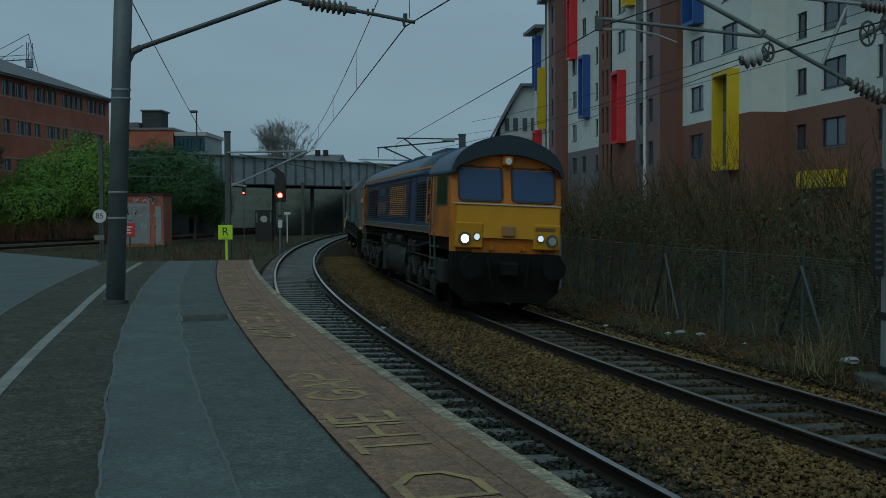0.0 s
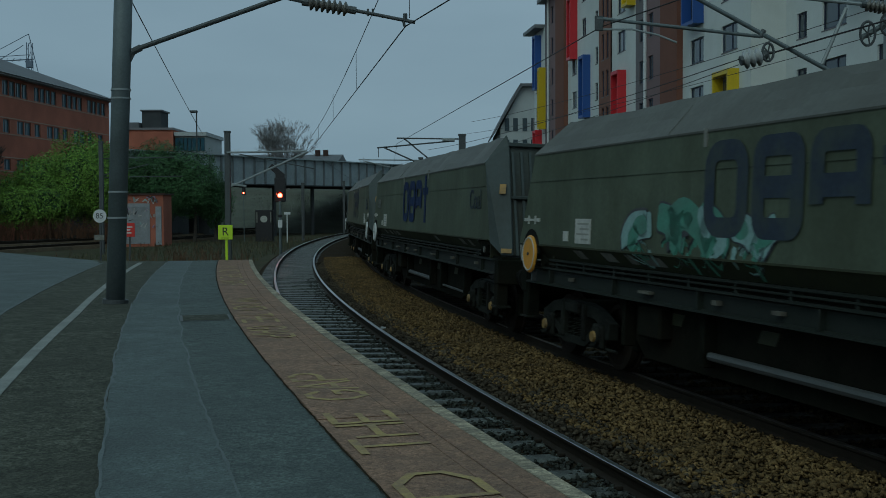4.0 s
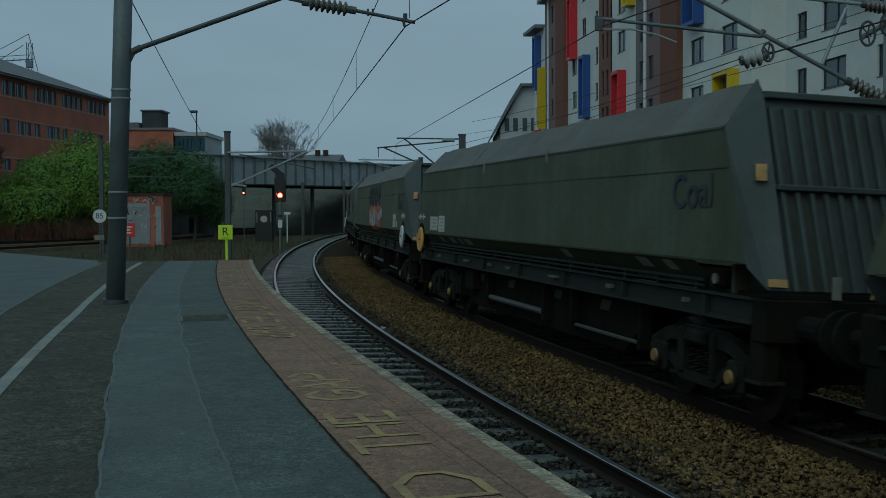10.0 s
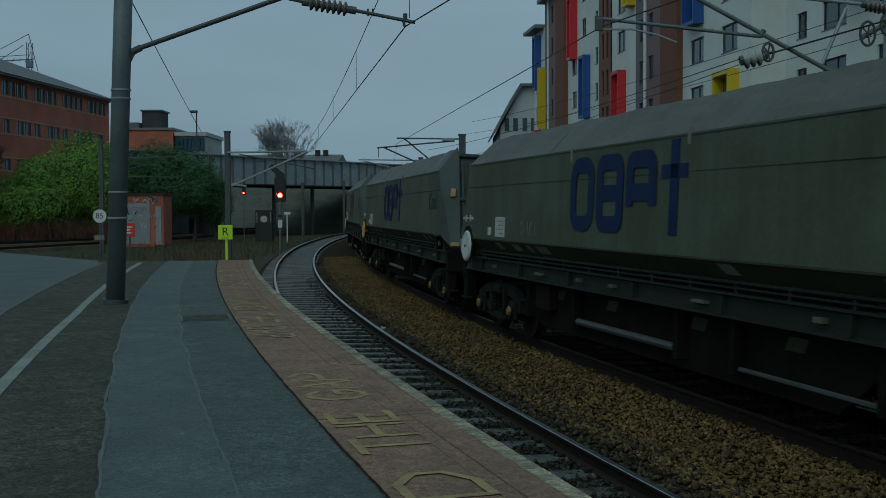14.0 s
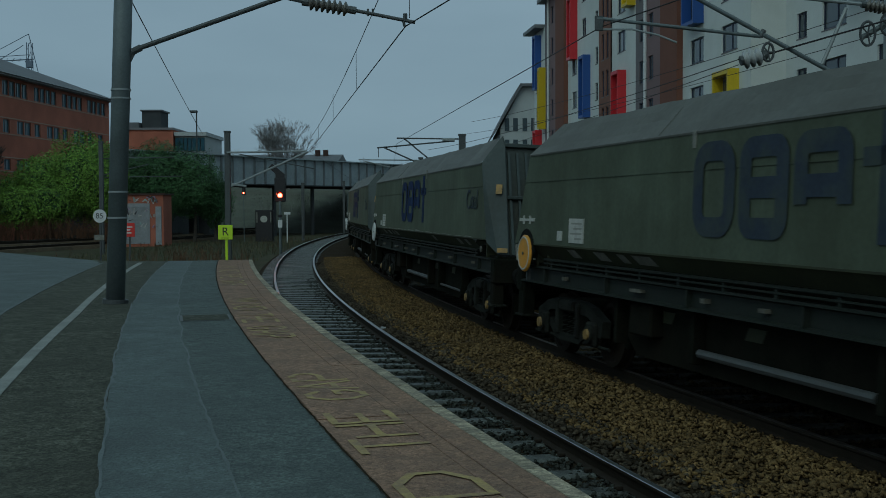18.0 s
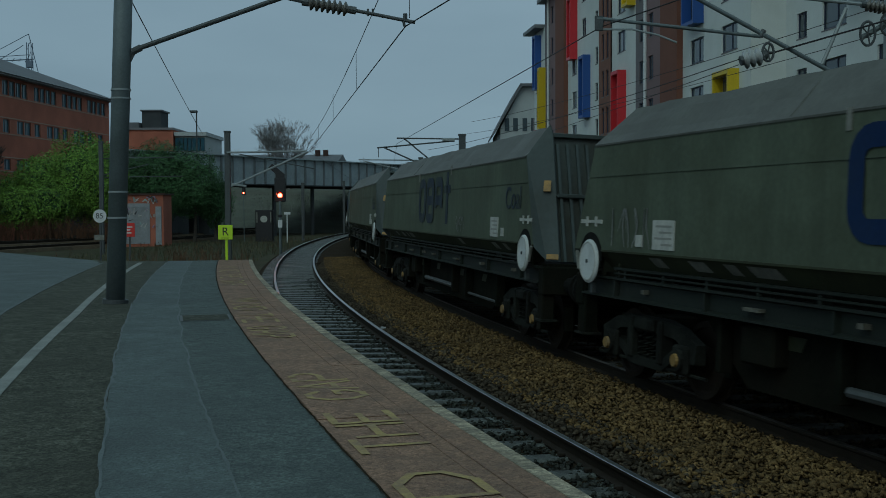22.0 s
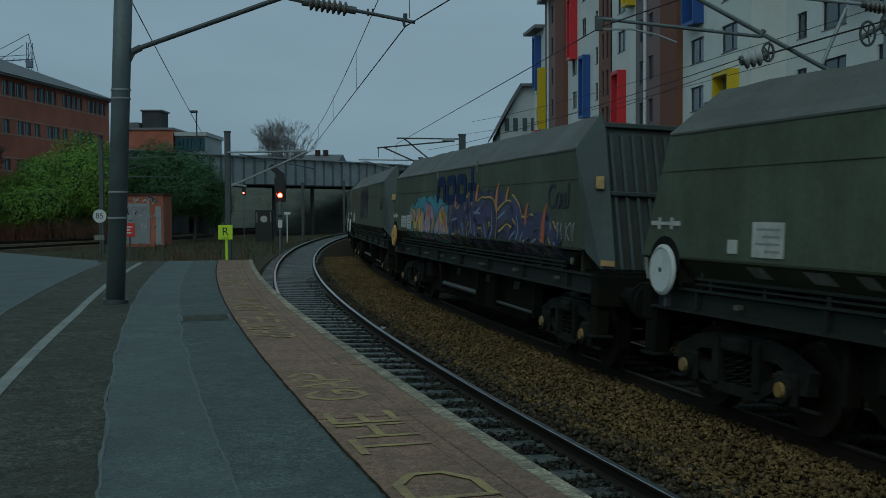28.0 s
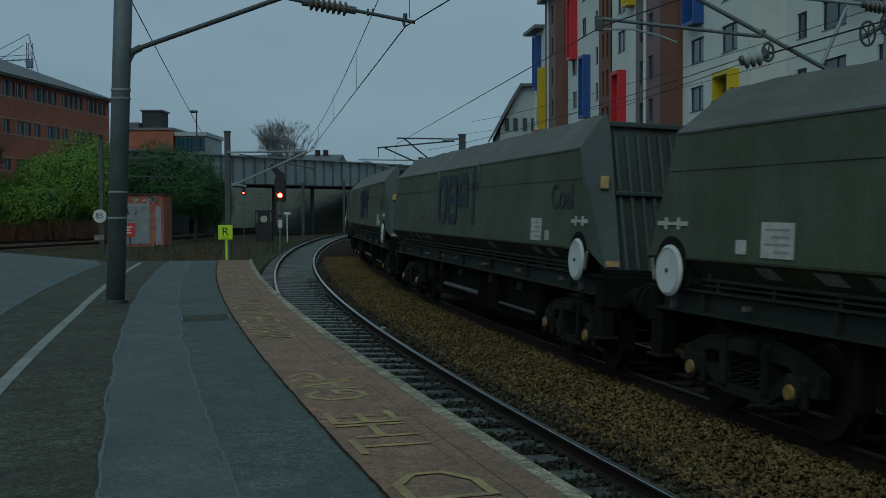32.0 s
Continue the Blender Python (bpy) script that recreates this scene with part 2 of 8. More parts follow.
M["loco_roof"] = material("weathered_blue_roof", (0.013, 0.054, 0.106), 0.45, vary=0.2, scale=1.2, fine=25, bump=0.03, dirt=(0.055, 0.072, 0.088), dirt_amount=0.6, dirt_scale=1.0)
M["loco_grille"] = material("dark_grille", (0.012, 0.013, 0.014), 0.8, vary=0.2, bump=0)
M["underframe_loco"] = material("grimy_loco_underframe", (0.030, 0.032, 0.026), 0.75, vary=0.45, scale=2.5, fine=25, bump=0.2, dirt=(0.016, 0.015, 0.013), dirt_amount=0.8, dirt_scale=1.4)
# grimy steel, darkened further with the deep shade beneath the wagons
M["underframe"] = material("grimy_shaded_underframe", (0.0085, 0.0100, 0.0068), 0.9, vary=0.5, scale=2.5, fine=25, bump=0.2, dirt=(0.018, 0.015, 0.011), dirt_amount=0.7, dirt_scale=1.6)
M["buffer_black"] = material("black_bufferbeam", (0.012, 0.0125, 0.011), 0.85, vary=0.4, scale=3, fine=30, bump=0.1)
M["bogie"] = material("grey_bogie_grime", (0.0200, 0.0225, 0.0180), 0.85, vary=0.45, scale=3, fine=25, bump=0.2, dirt=(0.008, 0.007, 0.006), dirt_amount=0.85, dirt_scale=4.0)
M["tube_grey"] = material("grey_operating_tube", (0.060, 0.066, 0.064), 0.6, vary=0.25, scale=3, fine=25, bump=0.05, dirt=(0.06, 0.058, 0.05), dirt_amount=0.6, dirt_scale=2)
M["wheel"] = material("wheel_steel", (0.030, 0.024, 0.019), 0.75, metal=0.3, vary=0.3, scale=4, fine=30)
M["wagon"] = material("grey_wagon_paint", (0.077, 0.096, 0.062), 0.65, vary=0.22, scale=0.9, fine=18, bump=0.05, dirt=(0.041, 0.047, 0.024), dirt_amount=0.7, dirt_scale=0.6, streak=0.14, island=0.07)
M["seam"] = material("weld_seam_paint", (0.066, 0.073, 0.052), 0.65, vary=0.4, scale=3, fine=20, bump=0)
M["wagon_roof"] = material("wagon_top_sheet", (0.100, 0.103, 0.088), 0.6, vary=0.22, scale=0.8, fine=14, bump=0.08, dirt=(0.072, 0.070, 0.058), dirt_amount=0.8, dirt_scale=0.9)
M["wagon_end"] = material("wagon_end_plate", (0.056, 0.072, 0.068), 0.6, vary=0.15, scale=0.7, fine=14, bump=0.04, dirt=(0.038, 0.042, 0.034), dirt_amount=0.8, dirt_scale=0.8)
M["sole"] = material("wagon_solebar", (0.0180, 0.0235, 0.0185), 0.6, vary=0.25, scale=1.2, fine=20, bump=0.06, dirt=(0.022, 0.022, 0.020), dirt_amount=0.6, dirt_scale=2)
M["navy"] = material("faded_navy_lettering", (0.007, 0.023, 0.074), 0.6, vary=0.2, scale=2, fine=20, bump=0.02, dirt=(0.018, 0.034, 0.070), dirt_amount=0.55, dirt_scale=1.4)
M["grime_shade"] = M["underframe"]
M["orange_mark"] = material("orange_marker", (0.36, 0.20, 0.045), 0.6, vary=0.3, bump=0, dirt=(0.16, 0.11, 0.05), dirt_amount=0.7, dirt_scale=9)
M["disc_white"] = material("white_disc_paint", (0.55, 0.57, 0.55), 0.5, vary=0.12, scale=4, fine=40, bump=0.02, dirt=(0.34, 0.34, 0.31), dirt_amount=0.5, dirt_scale=3)
M["disc_orange"] = material("orange_disc_paint", (0.60, 0.25, 0.02), 0.5, vary=0.12, scale=4, fine=40, bump=0.02, dirt=(0.40, 0.22, 0.03), dirt_amount=0.5, dirt_scale=3)
M["label_white"] = material("off_white_label", (0.46, 0.46, 0.41), 0.6, vary=0.2, scale=8, fine=50, bump=0.0, dirt=(0.25, 0.25, 0.22), dirt_amount=0.6, dirt_scale=6)
M["red_light"] = material("red_signal_lens", (1.0, 0.03, 0.015), 0.3, vary=0, bump=0, emit=14.0)
M["amber_core"] = material("signal_core", (1.0, 0.35, 0.10), 0.3, vary=0, bump=0, emit=26.0)
M["headlight"] = material("lit_headlight", (0.93, 1.0, 0.97), 0.3, vary=0, bump=0, emit=2.2)
M["marker_light"] = material("lit_marker_lens", (0.75, 0.9, 1.0), 0.3, vary=0, bump=0, emit=0.55)
M["lamp_off"] = glass("lamp_glass", (0.30, 0.32, 0.33), 0.15)
M["sign_green"] = material("lime_sign", (0.50, 0.72, 0.02), 0.5, vary=0.05, bump=0)
M["sign_red"] = material("red_sign", (0.62, 0.03, 0.02), 0.5, vary=0.05, bump=0)
M["mesh_fence"] = material("fence_wire", (0.050, 0.062, 0.060), 0.6, metal=0.3, vary=0.2, scale=3, fine=30, bump=0)
M["litter"] = material("white_litter", (0.33, 0.34, 0.34), 0.6, vary=0.2, scale=10, bump=0.1)

M["ochre"] = material("ochre_axle_cover", (0.26, 0.145, 0.03), 0.6, vary=0.3, scale=6, fine=40, bump=0.05, dirt=(0.12, 0.09, 0.05), dirt_amount=0.7, dirt_scale=4)
# the side's olive made darker: weaker light low on the wagon, as colour
M["wagon_low"] = material("darkened_wagon_paint", (0.044, 0.050, 0.027), 0.65, vary=0.25, scale=1.5, fine=20, bump=0.04, dirt=(0.03, 0.028, 0.022), dirt_amount=0.7, dirt_scale=1.2)
M["wagon_end_dirty"] = material("dirty_end_sheet", (0.050, 0.060, 0.054), 0.7, vary=0.25, scale=1.2, fine=18, bump=0.05, dirt=(0.034, 0.030, 0.020), dirt_amount=0.7, dirt_scale=1.1)
M["label_dull"] = material("dull_label", (0.20, 0.20, 0.17), 0.7, vary=0.3, scale=6, fine=40, bump=0.0, dirt=(0.09, 0.09, 0.075), dirt_amount=0.8, dirt_scale=5)
M["label_ink"] = material("label_print", (0.25, 0.25, 0.22), 0.7, vary=0.2, bump=0)
M["navy_faint"] = material("worn_navy_lettering", (0.034, 0.046, 0.064), 0.65, vary=0.2, scale=2, fine=20, bump=0.02, dirt=(0.066, 0.080, 0.060), dirt_amount=0.7, dirt_scale=2.2)
M["loco_orange_line"] = material("orange_line_paint", (0.58, 0.23, 0.06), 0.5, vary=0.15, scale=2, fine=25, bump=0.0, dirt=(0.32, 0.15, 0.06), dirt_amount=0.5, dirt_scale=1.5)
M["loco_orange_dull"] = material("dull_orange_paint", (0.34, 0.16, 0.06), 0.6, vary=0.2, scale=2, fine=25, bump=0.0, dirt=(0.15, 0.09, 0.05), dirt_amount=0.6, dirt_scale=2)
M["loco_sill"] = material("grey_blue_sill", (0.048, 0.064, 0.062), 0.5, vary=0.2, scale=1.2, fine=25, bump=0.02, dirt=(0.06, 0.055, 0.045), dirt_amount=0.6, dirt_scale=1.2)
M["loco_slat"] = material("slat_paint", (0.013, 0.062, 0.100), 0.45, vary=0.15, scale=1.2, fine=25, bump=0.02)
M["loco_visor"] = material("navy_visor_paint", (0.010, 0.022, 0.036), 0.45, vary=0.15, scale=1.2, fine=25, bump=0.02)
M["ledge_pale"] = material("pale_handrail", (0.42, 0.40, 0.33), 0.5, vary=0.15, scale=4, fine=40, bump=0)
M["cab_glass_dark"] = glass("cab_side_glass", (0.012, 0.028, 0.022), 0.08)
M["lamp_dim"] = material("top_lamp_lens", (0.60, 0.62, 0.58), 0.3, vary=0, bump=0)
M["hose_red"] = material("red_hose", (0.35, 0.03, 0.025), 0.6, vary=0.2, bump=0)
M["number_ink"] = material("dark_number_paint", (0.16, 0.08, 0.02), 0.6, vary=0.2, bump=0)
for _n, _c in (("teal", (0.03, 0.20, 0.20)), ("cyan", (0.04, 0.29, 0.37)), ("green", (0.05, 0.22, 0.15)), ("dark", (0.02, 0.02, 0.025)), ("pink", (0.42, 0.16, 0.20)), ("cream", (0.25, 0.22, 0.16)), ("sand", (0.26, 0.18, 0.10)), ("pale", (0.30, 0.31, 0.29)), ("seafoam", (0.22, 0.38, 0.35)), ("orange", (0.62, 0.20, 0.04)), ("ember", (0.50, 0.11, 0.03)), ("white", (0.42, 0.40, 0.38)), ("salmon", (0.62, 0.30, 0.20)), ("lilac", (0.34, 0.24, 0.36)), ("gold", (0.62, 0.38, 0.05)), ("purple", (0.052, 0.044, 0.125)), ("navy", (0.030, 0.034, 0.092)), ("rust", (0.16, 0.035, 0.025)), ("blue", (0.03, 0.14, 0.36)), ("umber", (0.07, 0.05, 0.035)), ("rustfade", (0.20, 0.11, 0.05)), ("fadegrey", (0.125, 0.13, 0.12)), ("fadepale", (0.19, 0.19, 0.175)), ("pinkfade", (0.19, 0.085, 0.09)), ("seafade", (0.10, 0.17, 0.15)), ("sky", (0.20, 0.30, 0.42))):
    M["g_" + _n] = material("graffiti_" + _n, _c, 0.5, vary=0.25, scale=4, fine=30, bump=0.0, dirt=(0.09, 0.09, 0.085), dirt_amount=0.35, dirt_scale=2.5)

M["render_pale"] = material("pale_grey_render", (0.40, 0.43, 0.42), 0.85, vary=0.1, scale=0.4, fine=12, bump=0.05, dirt=(0.30, 0.32, 0.31), dirt_amount=0.5, dirt_scale=0.3)
# dark grey of the plant room; under the bridge it paints in the shade
M["bridge_dark"] = material("dark_grey_and_bridge_shade", (0.055, 0.06, 0.062), 0.8, vary=0.3, scale=0.6, fine=9, bump=0.1)
M["brick_pale"] = material("pale_stone_band", (0.36, 0.24, 0.18), 0.85, vary=0.15, scale=1, fine=10, bump=0.1)
M["shutter"] = material("grey_shutter", (0.26, 0.28, 0.29), 0.6, vary=0.2, scale=2, fine=20, bump=0.05, dirt=(0.15, 0.15, 0.15), dirt_amount=0.6, dirt_scale=1.5)

M["tag"] = material("dirty_tag", (0.12, 0.115, 0.09), 0.8, vary=0.3, scale=8, fine=40, bump=0, dirt=(0.05, 0.045, 0.035), dirt_amount=0.8, dirt_scale=5)
M["soot"] = material("sooty_paint", (0.10, 0.055, 0.018), 0.6, vary=0.3, scale=3, fine=25, bump=0)
M["ballast_siding"] = material("siding_ballast", (0.085, 0.062, 0.040), 0.95, vary=0.5, scale=1.5, fine=14, bump=0.8, dirt=(0.045, 0.042, 0.028), dirt_amount=0.7, dirt_scale=0.5)
M["paling"] = material("blue_grey_paling", (0.12, 0.14, 0.15), 0.7, vary=0.2, scale=2, fine=20, bump=0.05)
M["twig_pale"] = material("pale_dead_stem", (0.115, 0.100, 0.064), 0.9, vary=0.3, scale=2, fine=20, island=0.4, bump=0)
M["twig_rust"] = material("rust_dead_stem", (0.14, 0.075, 0.045), 0.9, vary=0.3, scale=2, fine=20, island=0.4, bump=0)
M["tar_pale"] = material("pale_tar_joint", (0.095, 0.115, 0.112), 0.75, vary=0.35, scale=4, fine=60, bump=0.2)
M["ballast_far"] = material("grey_brown_ballast", (0.056, 0.043, 0.024), 0.9, vary=0.35, scale=12, fine=90, bump=0.4, island=0.5)


# dull, dusty and darkened surfaces have little gloss
for _k, _v in (("underframe", 0.05), ("buffer_black", 0.05), ("sole", 0.15), ("wheel", 0.1), ("wagon_low", 0.15), ("underframe_loco", 0.15), ("ballast", 0.1), ("ballast_bed", 0.05), ("ballast_far", 0.1), ("ballast_dark", 0.15), ("asphalt", 0.2), ("asphalt_old", 0.1), ("asphalt_new", 0.3), ("red_paving", 0.2), ("twig", 0.1), ("twig_rust", 0.1), ("ground", 0.1), ("ivy", 0.2), ("leaf_dead", 0.1), ("bridge_dark", 0.1), ("brick_dark", 0.1), ("wagon_end_dirty", 0.2), ("ballast_siding", 0.1), ("window_blue", 0.25), ("wagon", 0.3), ("loco_grille", 0.1), ("rail_side", 0.2), ("leaf_bright", 0.25), ("leaf_dark", 0.25), ("sleeper", 0.2), ("loco_orange", 0.3), ("loco_yellow", 0.3), ("loco_blue", 0.3), ("loco_slat", 0.3), ("navy", 0.1), ("navy_faint", 0.1), ("cab_glass_dark", 0.3), ("cab_glass", 0.45), ("bogie", 0.1), ("wagon_end", 0.25), ("wagon_roof", 0.3), ("ballast_edge", 0.1), ("sleeper_wet", 0.3), ("loco_orange_line", 0.2)):
    M[_k].node_tree.nodes["Principled BSDF"].inputs["Specular IOR Level"].default_value = _v


# ---- mesh helpers ----
def link_mesh(name, bm, mat, smooth=False):
    me = bpy.data.meshes.new(name)
    bm.to_mesh(me)
    bm.free()
    for mm in (mat if isinstance(mat, (list, tuple)) else [mat]):
        me.materials.append(mm)
    if smooth:
        me.shade_smooth()
    return new(name, me)


def part(name, bm, mat, parent, label="", smooth=False):
    """Links a bmesh as one mesh object under a thing or a part."""
    ob = link_mesh(name, bm, mat, smooth)
    ob.parent = parent
    if label:
        ob["label"] = label
    return ob


def thing(name, label, category, group="", kind="", m=None):
    """An empty at the base of a thing, which parents its parts."""
    ob = new(name)
    ob.empty_display_size = 0.2
    if m is not None:
        ob.matrix_basis = m
    return tagged(ob, label, category, group, kind)


def box(bm, x0, x1, y0, y1, z0, z1, bevel=0.0, m=None, mat=0):
    mm = Matrix.Translation(((x0 + x1) / 2, (y0 + y1) / 2, (z0 + z1) / 2)) @ Matrix.Diagonal((abs(x1 - x0), abs(y1 - y0), abs(z1 - z0), 1))
    if m is not None:
        mm = m @ mm
    r = bmesh.ops.create_cube(bm, size=1, matrix=mm)
    vs = r["verts"]
    fs = list({f for v in vs for f in v.link_faces})
    for f in fs:
        f.material_index = mat
    if bevel:
        es = list({e for v in vs for e in v.link_edges})
        bmesh.ops.bevel(bm, geom=es, offset=bevel, segments=1, affect="EDGES", material=-1)
    return vs


def boxed(x0, x1, y0, y1, z0, z1, bevel=0.0, m=None):
    bm = bmesh.new()
    box(bm, x0, x1, y0, y1, z0, z1, bevel, m)
    return bm


def tube(bm, a, b, r, r2=None, seg=10, caps=True, mat=0):
    """A round bar from a to b."""
    a, b = Vector(a), Vector(b)
    d = b - a
    mm = Matrix.Translation((a + b) / 2) @ d.to_track_quat("Z", "Y").to_matrix().to_4x4()
    r = bmesh.ops.create_cone(bm, cap_ends=caps, segments=seg, radius1=r, radius2=r if r2 is None else r2, depth=d.length, matrix=mm)
    if mat:
        for f in {f for v in r["verts"] for f in v.link_faces}:
            f.material_index = mat
    return r["verts"]


def tubed(a, b, r, r2=None, seg=10):
    bm = bmesh.new()
    tube(bm, a, b, r, r2, seg)
    return bm


def chain(bm, pts, r, seg=6):
    """A bent round bar through points."""
    for a, b in zip(pts[:-1], pts[1:]):
        tube(bm, a, b, r, seg=seg)


def curved(pts, k=3):
    """The same outline with more points, bent smoothly through the given ones."""
    out = []
    n = len(pts)
    for i in range(n - 1):
        p = [Vector(pts[min(max(i + j, 0), n - 1)]) for j in (-1, 0, 1, 2)]
        for q in range(k):
            t = q / k
            out.append(tuple(0.5 * (2 * p[1] + (p[2] - p[0]) * t + (2 * p[0] - 5 * p[1] + 4 * p[2] - p[3]) * t * t + (3 * p[1] - p[0] - 3 * p[2] + p[3]) * t ** 3)))
    return out + [tuple(pts[-1])]


def sweep(bm, path, profile, closed=True, mat=0, frames=None):
    """Sweeps a profile (side, up) along a list of (place, side vector, up vector)."""
    rings = []
    for p, side, up in path:
        rings.append([bm.verts.new(p + side * a + up * b) for a, b in profile])
    n = len(profile)
    for r0, r1 in zip(rings[:-1], rings[1:]):
        for i in range(n if closed else n - 1):
            f = bm.faces.new((r0[i], r0[(i + 1) % n], r1[(i + 1) % n], r1[i]))
            f.material_index = mat
    if closed and n > 2:
        bm.faces.new(rings[0][::-1])
        bm.faces.new(rings[-1])
    return rings


def prism(bm, outline, y0, y1, axis="y", mat=0):
    """Extrudes an outline of (a, b) from y0 to y1 along an axis: 'y' gives (a, y, b), 'x' gives (x, a, b), 'z' gives (a, b, z)."""
    def at(a, b, c):
        return {"y": (a, c, b), "x": (c, a, b), "z": (a, b, c)}[axis]
    lo = [bm.verts.new(at(a, b, y0)) for a, b in outline]
    hi = [bm.verts.new(at(a, b, y1)) for a, b in outline]
    n = len(outline)
    fs = [bm.faces.new(lo), bm.faces.new(hi[::-1])]
    for i in range(n):
        fs.append(bm.faces.new((lo[i], hi[i], hi[(i + 1) % n], lo[(i + 1) % n])))
    for f in fs:
        f.material_index = mat
    bmesh.ops.recalc_face_normals(bm, faces=fs)
    return lo + hi


def text_mesh(body, size, depth, m, mat, name, parent=None, label="", stretch=1.0, fat=0.0):
    cu = bpy.data.curves.new(name, "FONT")
    cu.body, cu.size, cu.extrude = body, size, depth
    cu.offset = fat
    cu.align_x, cu.align_y = "CENTER", "CENTER"
    tmp = bpy.data.objects.new(name, cu)
    scene.collection.objects.link(tmp)
    dg = bpy.context.evaluated_depsgraph_get()
    me = bpy.data.meshes.new_from_object(tmp.evaluated_get(dg))
    bpy.data.objects.remove(tmp)
    me.transform(m @ Matrix.Diagonal((stretch, 1, 1, 1)))
    me.materials.clear()
    me.materials.append(mat)
    ob = new(name, me)
    if parent is not None:
        ob.parent = parent
    if label:
        ob["label"] = label
    return ob


# ---- the railway's line: the heading along the near track, metres from a point 6 m ahead of the camera ----
HEAD = (0.2858, -0.005241, 3.884e-5, -1.781e-7)
STEP = 0.5
S0, S1 = -12.0, 128.0
SPACING, CANT = 3.86, 0.031
TRAIN_OFF, LEAN, RISE = 3.72, 0.045, 0.02   # the train's own line: offset, lean on the curve, rail height


def heading(s):
    q = min(max(s, S0), S1)
    return HEAD[0] + HEAD[1] * q + HEAD[2] * q * q + HEAD[3] * q ** 3


LINE = {}
_x, _y, _s = 1.857, 6.0, 0.0
LINE[0] = (_x, _y)
for _i in range(1, 1100):
    _h = heading((_i - 0.5) * STEP)
    _x, _y = _x - math.sin(_h) * STEP, _y + math.cos(_h) * STEP
    LINE[_i] = (_x, _y)
_x, _y = LINE[0]
for _i in range(-1, -900, -1):
    _h = heading((_i + 0.5) * STEP)
    _x, _y = _x + math.sin(_h) * STEP, _y - math.cos(_h) * STEP
    LINE[_i] = (_x, _y)


def on_line(s, off=0.0, z=0.0):
    """A place s metres along the near track and off metres to its right."""
    i = math.floor(s / STEP)
    f = s / STEP - i
    a, b = LINE[i], LINE[i + 1]
    h = heading(s)
    return Vector((a[0] + (b[0] - a[0]) * f + math.cos(h) * off, a[1] + (b[1] - a[1]) * f + math.sin(h) * off, z))


def side_of(s):
    h = heading(s)
    return Vector((math.cos(h), math.sin(h), 0))


# arc length along the far track for each step of the near one
FAR_S, FAR_A = [], []
_a, _last = 0.0, None
for _i in range(-890, 1090):
    _p = on_line(_i * STEP, TRAIN_OFF)
    if _last is not None:
        _a += (_p - _last).length
    _last = _p
    FAR_S.append(_i * STEP)
    FAR_A.append(_a)
_zero = float(np.interp(0.0, FAR_S, FAR_A))
FAR_A = [q - _zero for q in FAR_A]


def far_place(a):
    """The far track's centre at arc length a."""
    s = float(np.interp(a, FAR_A, FAR_S))
    return on_line(s, TRAIN_OFF), s


# ---- ground, tracks ----
def ground_sheet():
    bm = bmesh.new()
    xs = [-1500, -700, -350, -200] + [-120 + 6 * i for i in range(41)] + [200, 350, 700, 1500]
    ys = [-900, -300, -100, -40] + [-20 + 6 * i for i in range(36)] + [260, 400, 800, 2500]
    rows = []
    for y in ys:
        row = []
        for x in xs:
            z = -0.5
            if -100 < x < 110 and -15 < y < 190:
                z += 0.10 * noise.noise((x * 0.13, y * 0.13, 0))
            row.append(bm.verts.new((x, y, z)))
        rows.append(row)
    for r0, r1 in zip(rows[:-1], rows[1:]):
        for i in range(len(xs) - 1):
            bm.faces.new((r0[i], r0[i + 1], r1[i + 1], r1[i]))
    ob = link_mesh("ground", bm, M["ground"], True)
    tagged(ob, "rough earth and thin grass beside the railway", "ground", kind="structure")


def path(off, z, s_from, s_to, step=1.0, cant=True):
    out, s = [], s_from
    while s <= s_to + 1e-6:
        up = Vector((0, 0, 1))
        out.append((on_line(s, off, z), side_of(s), up))
        s += step
    return out


RAIL = [(-0.07, -0.16), (0.07, -0.16), (0.07, -0.145), (0.012, -0.125), (0.012, -0.045), (0.036, -0.03), (0.036, -0.004), (-0.036, -0.004), (-0.036, -0.03), (-0.012, -0.045), (-0.012, -0.125), (-0.07, -0.145)]
HEAD_TOP = [(-0.036, -0.004), (0.036, -0.004), (0.030, 0.0), (-0.030, 0.0)]


def track(name, off, label, dull):
    t = thing(name, label, "railway track", kind="structure")
    for side, dz in ((-0.7525, 0.7525 * CANT), (0.7525, -0.7525 * CANT)):
        bm = bmesh.new()
        sweep(bm, path(off + side, dz, -24, 160, 1.0), RAIL)
        rail = part("rail", bm, M["rail_side"], t, "rusty steel rail", False)
        bm = bmesh.new()
        sweep(bm, path(off + side, dz + 0.001, -24, 160, 1.0), HEAD_TOP)
        part("running_surface", bm, M["rail_top_dull"] if dull else M["rail_top"], rail, "worn bright running surface")
    return t


def ballast_beds():
    bm = bmesh.new()
    prof = [(-1.46, -0.55), (-1.46, -0.21), (-0.75, -0.20), (0.6, -0.20), (0.85, -0.19), (1.3, -0.12), (2.6, -0.10), (3.05, -0.17), (3.3, -0.21), (4.5, -0.21), (4.75, -0.19), (5.3, -0.17), (6.1, -0.34), (6.3, -0.6)]
    sweep(bm, path(0, 0, -24, 160, 1.0), prof, closed=False)
    bmesh.ops.recalc_face_normals(bm, faces=bm.faces)
    tagged(link_mesh("track_bed", bm, M["ballast_bed"], True), "dark brown ballast bed under both tracks, coloured for shade between stones", "track bed", kind="structure")


# ---- platform ----
EDGE = -1.45
PZ = 0.985
P_END = 23.9
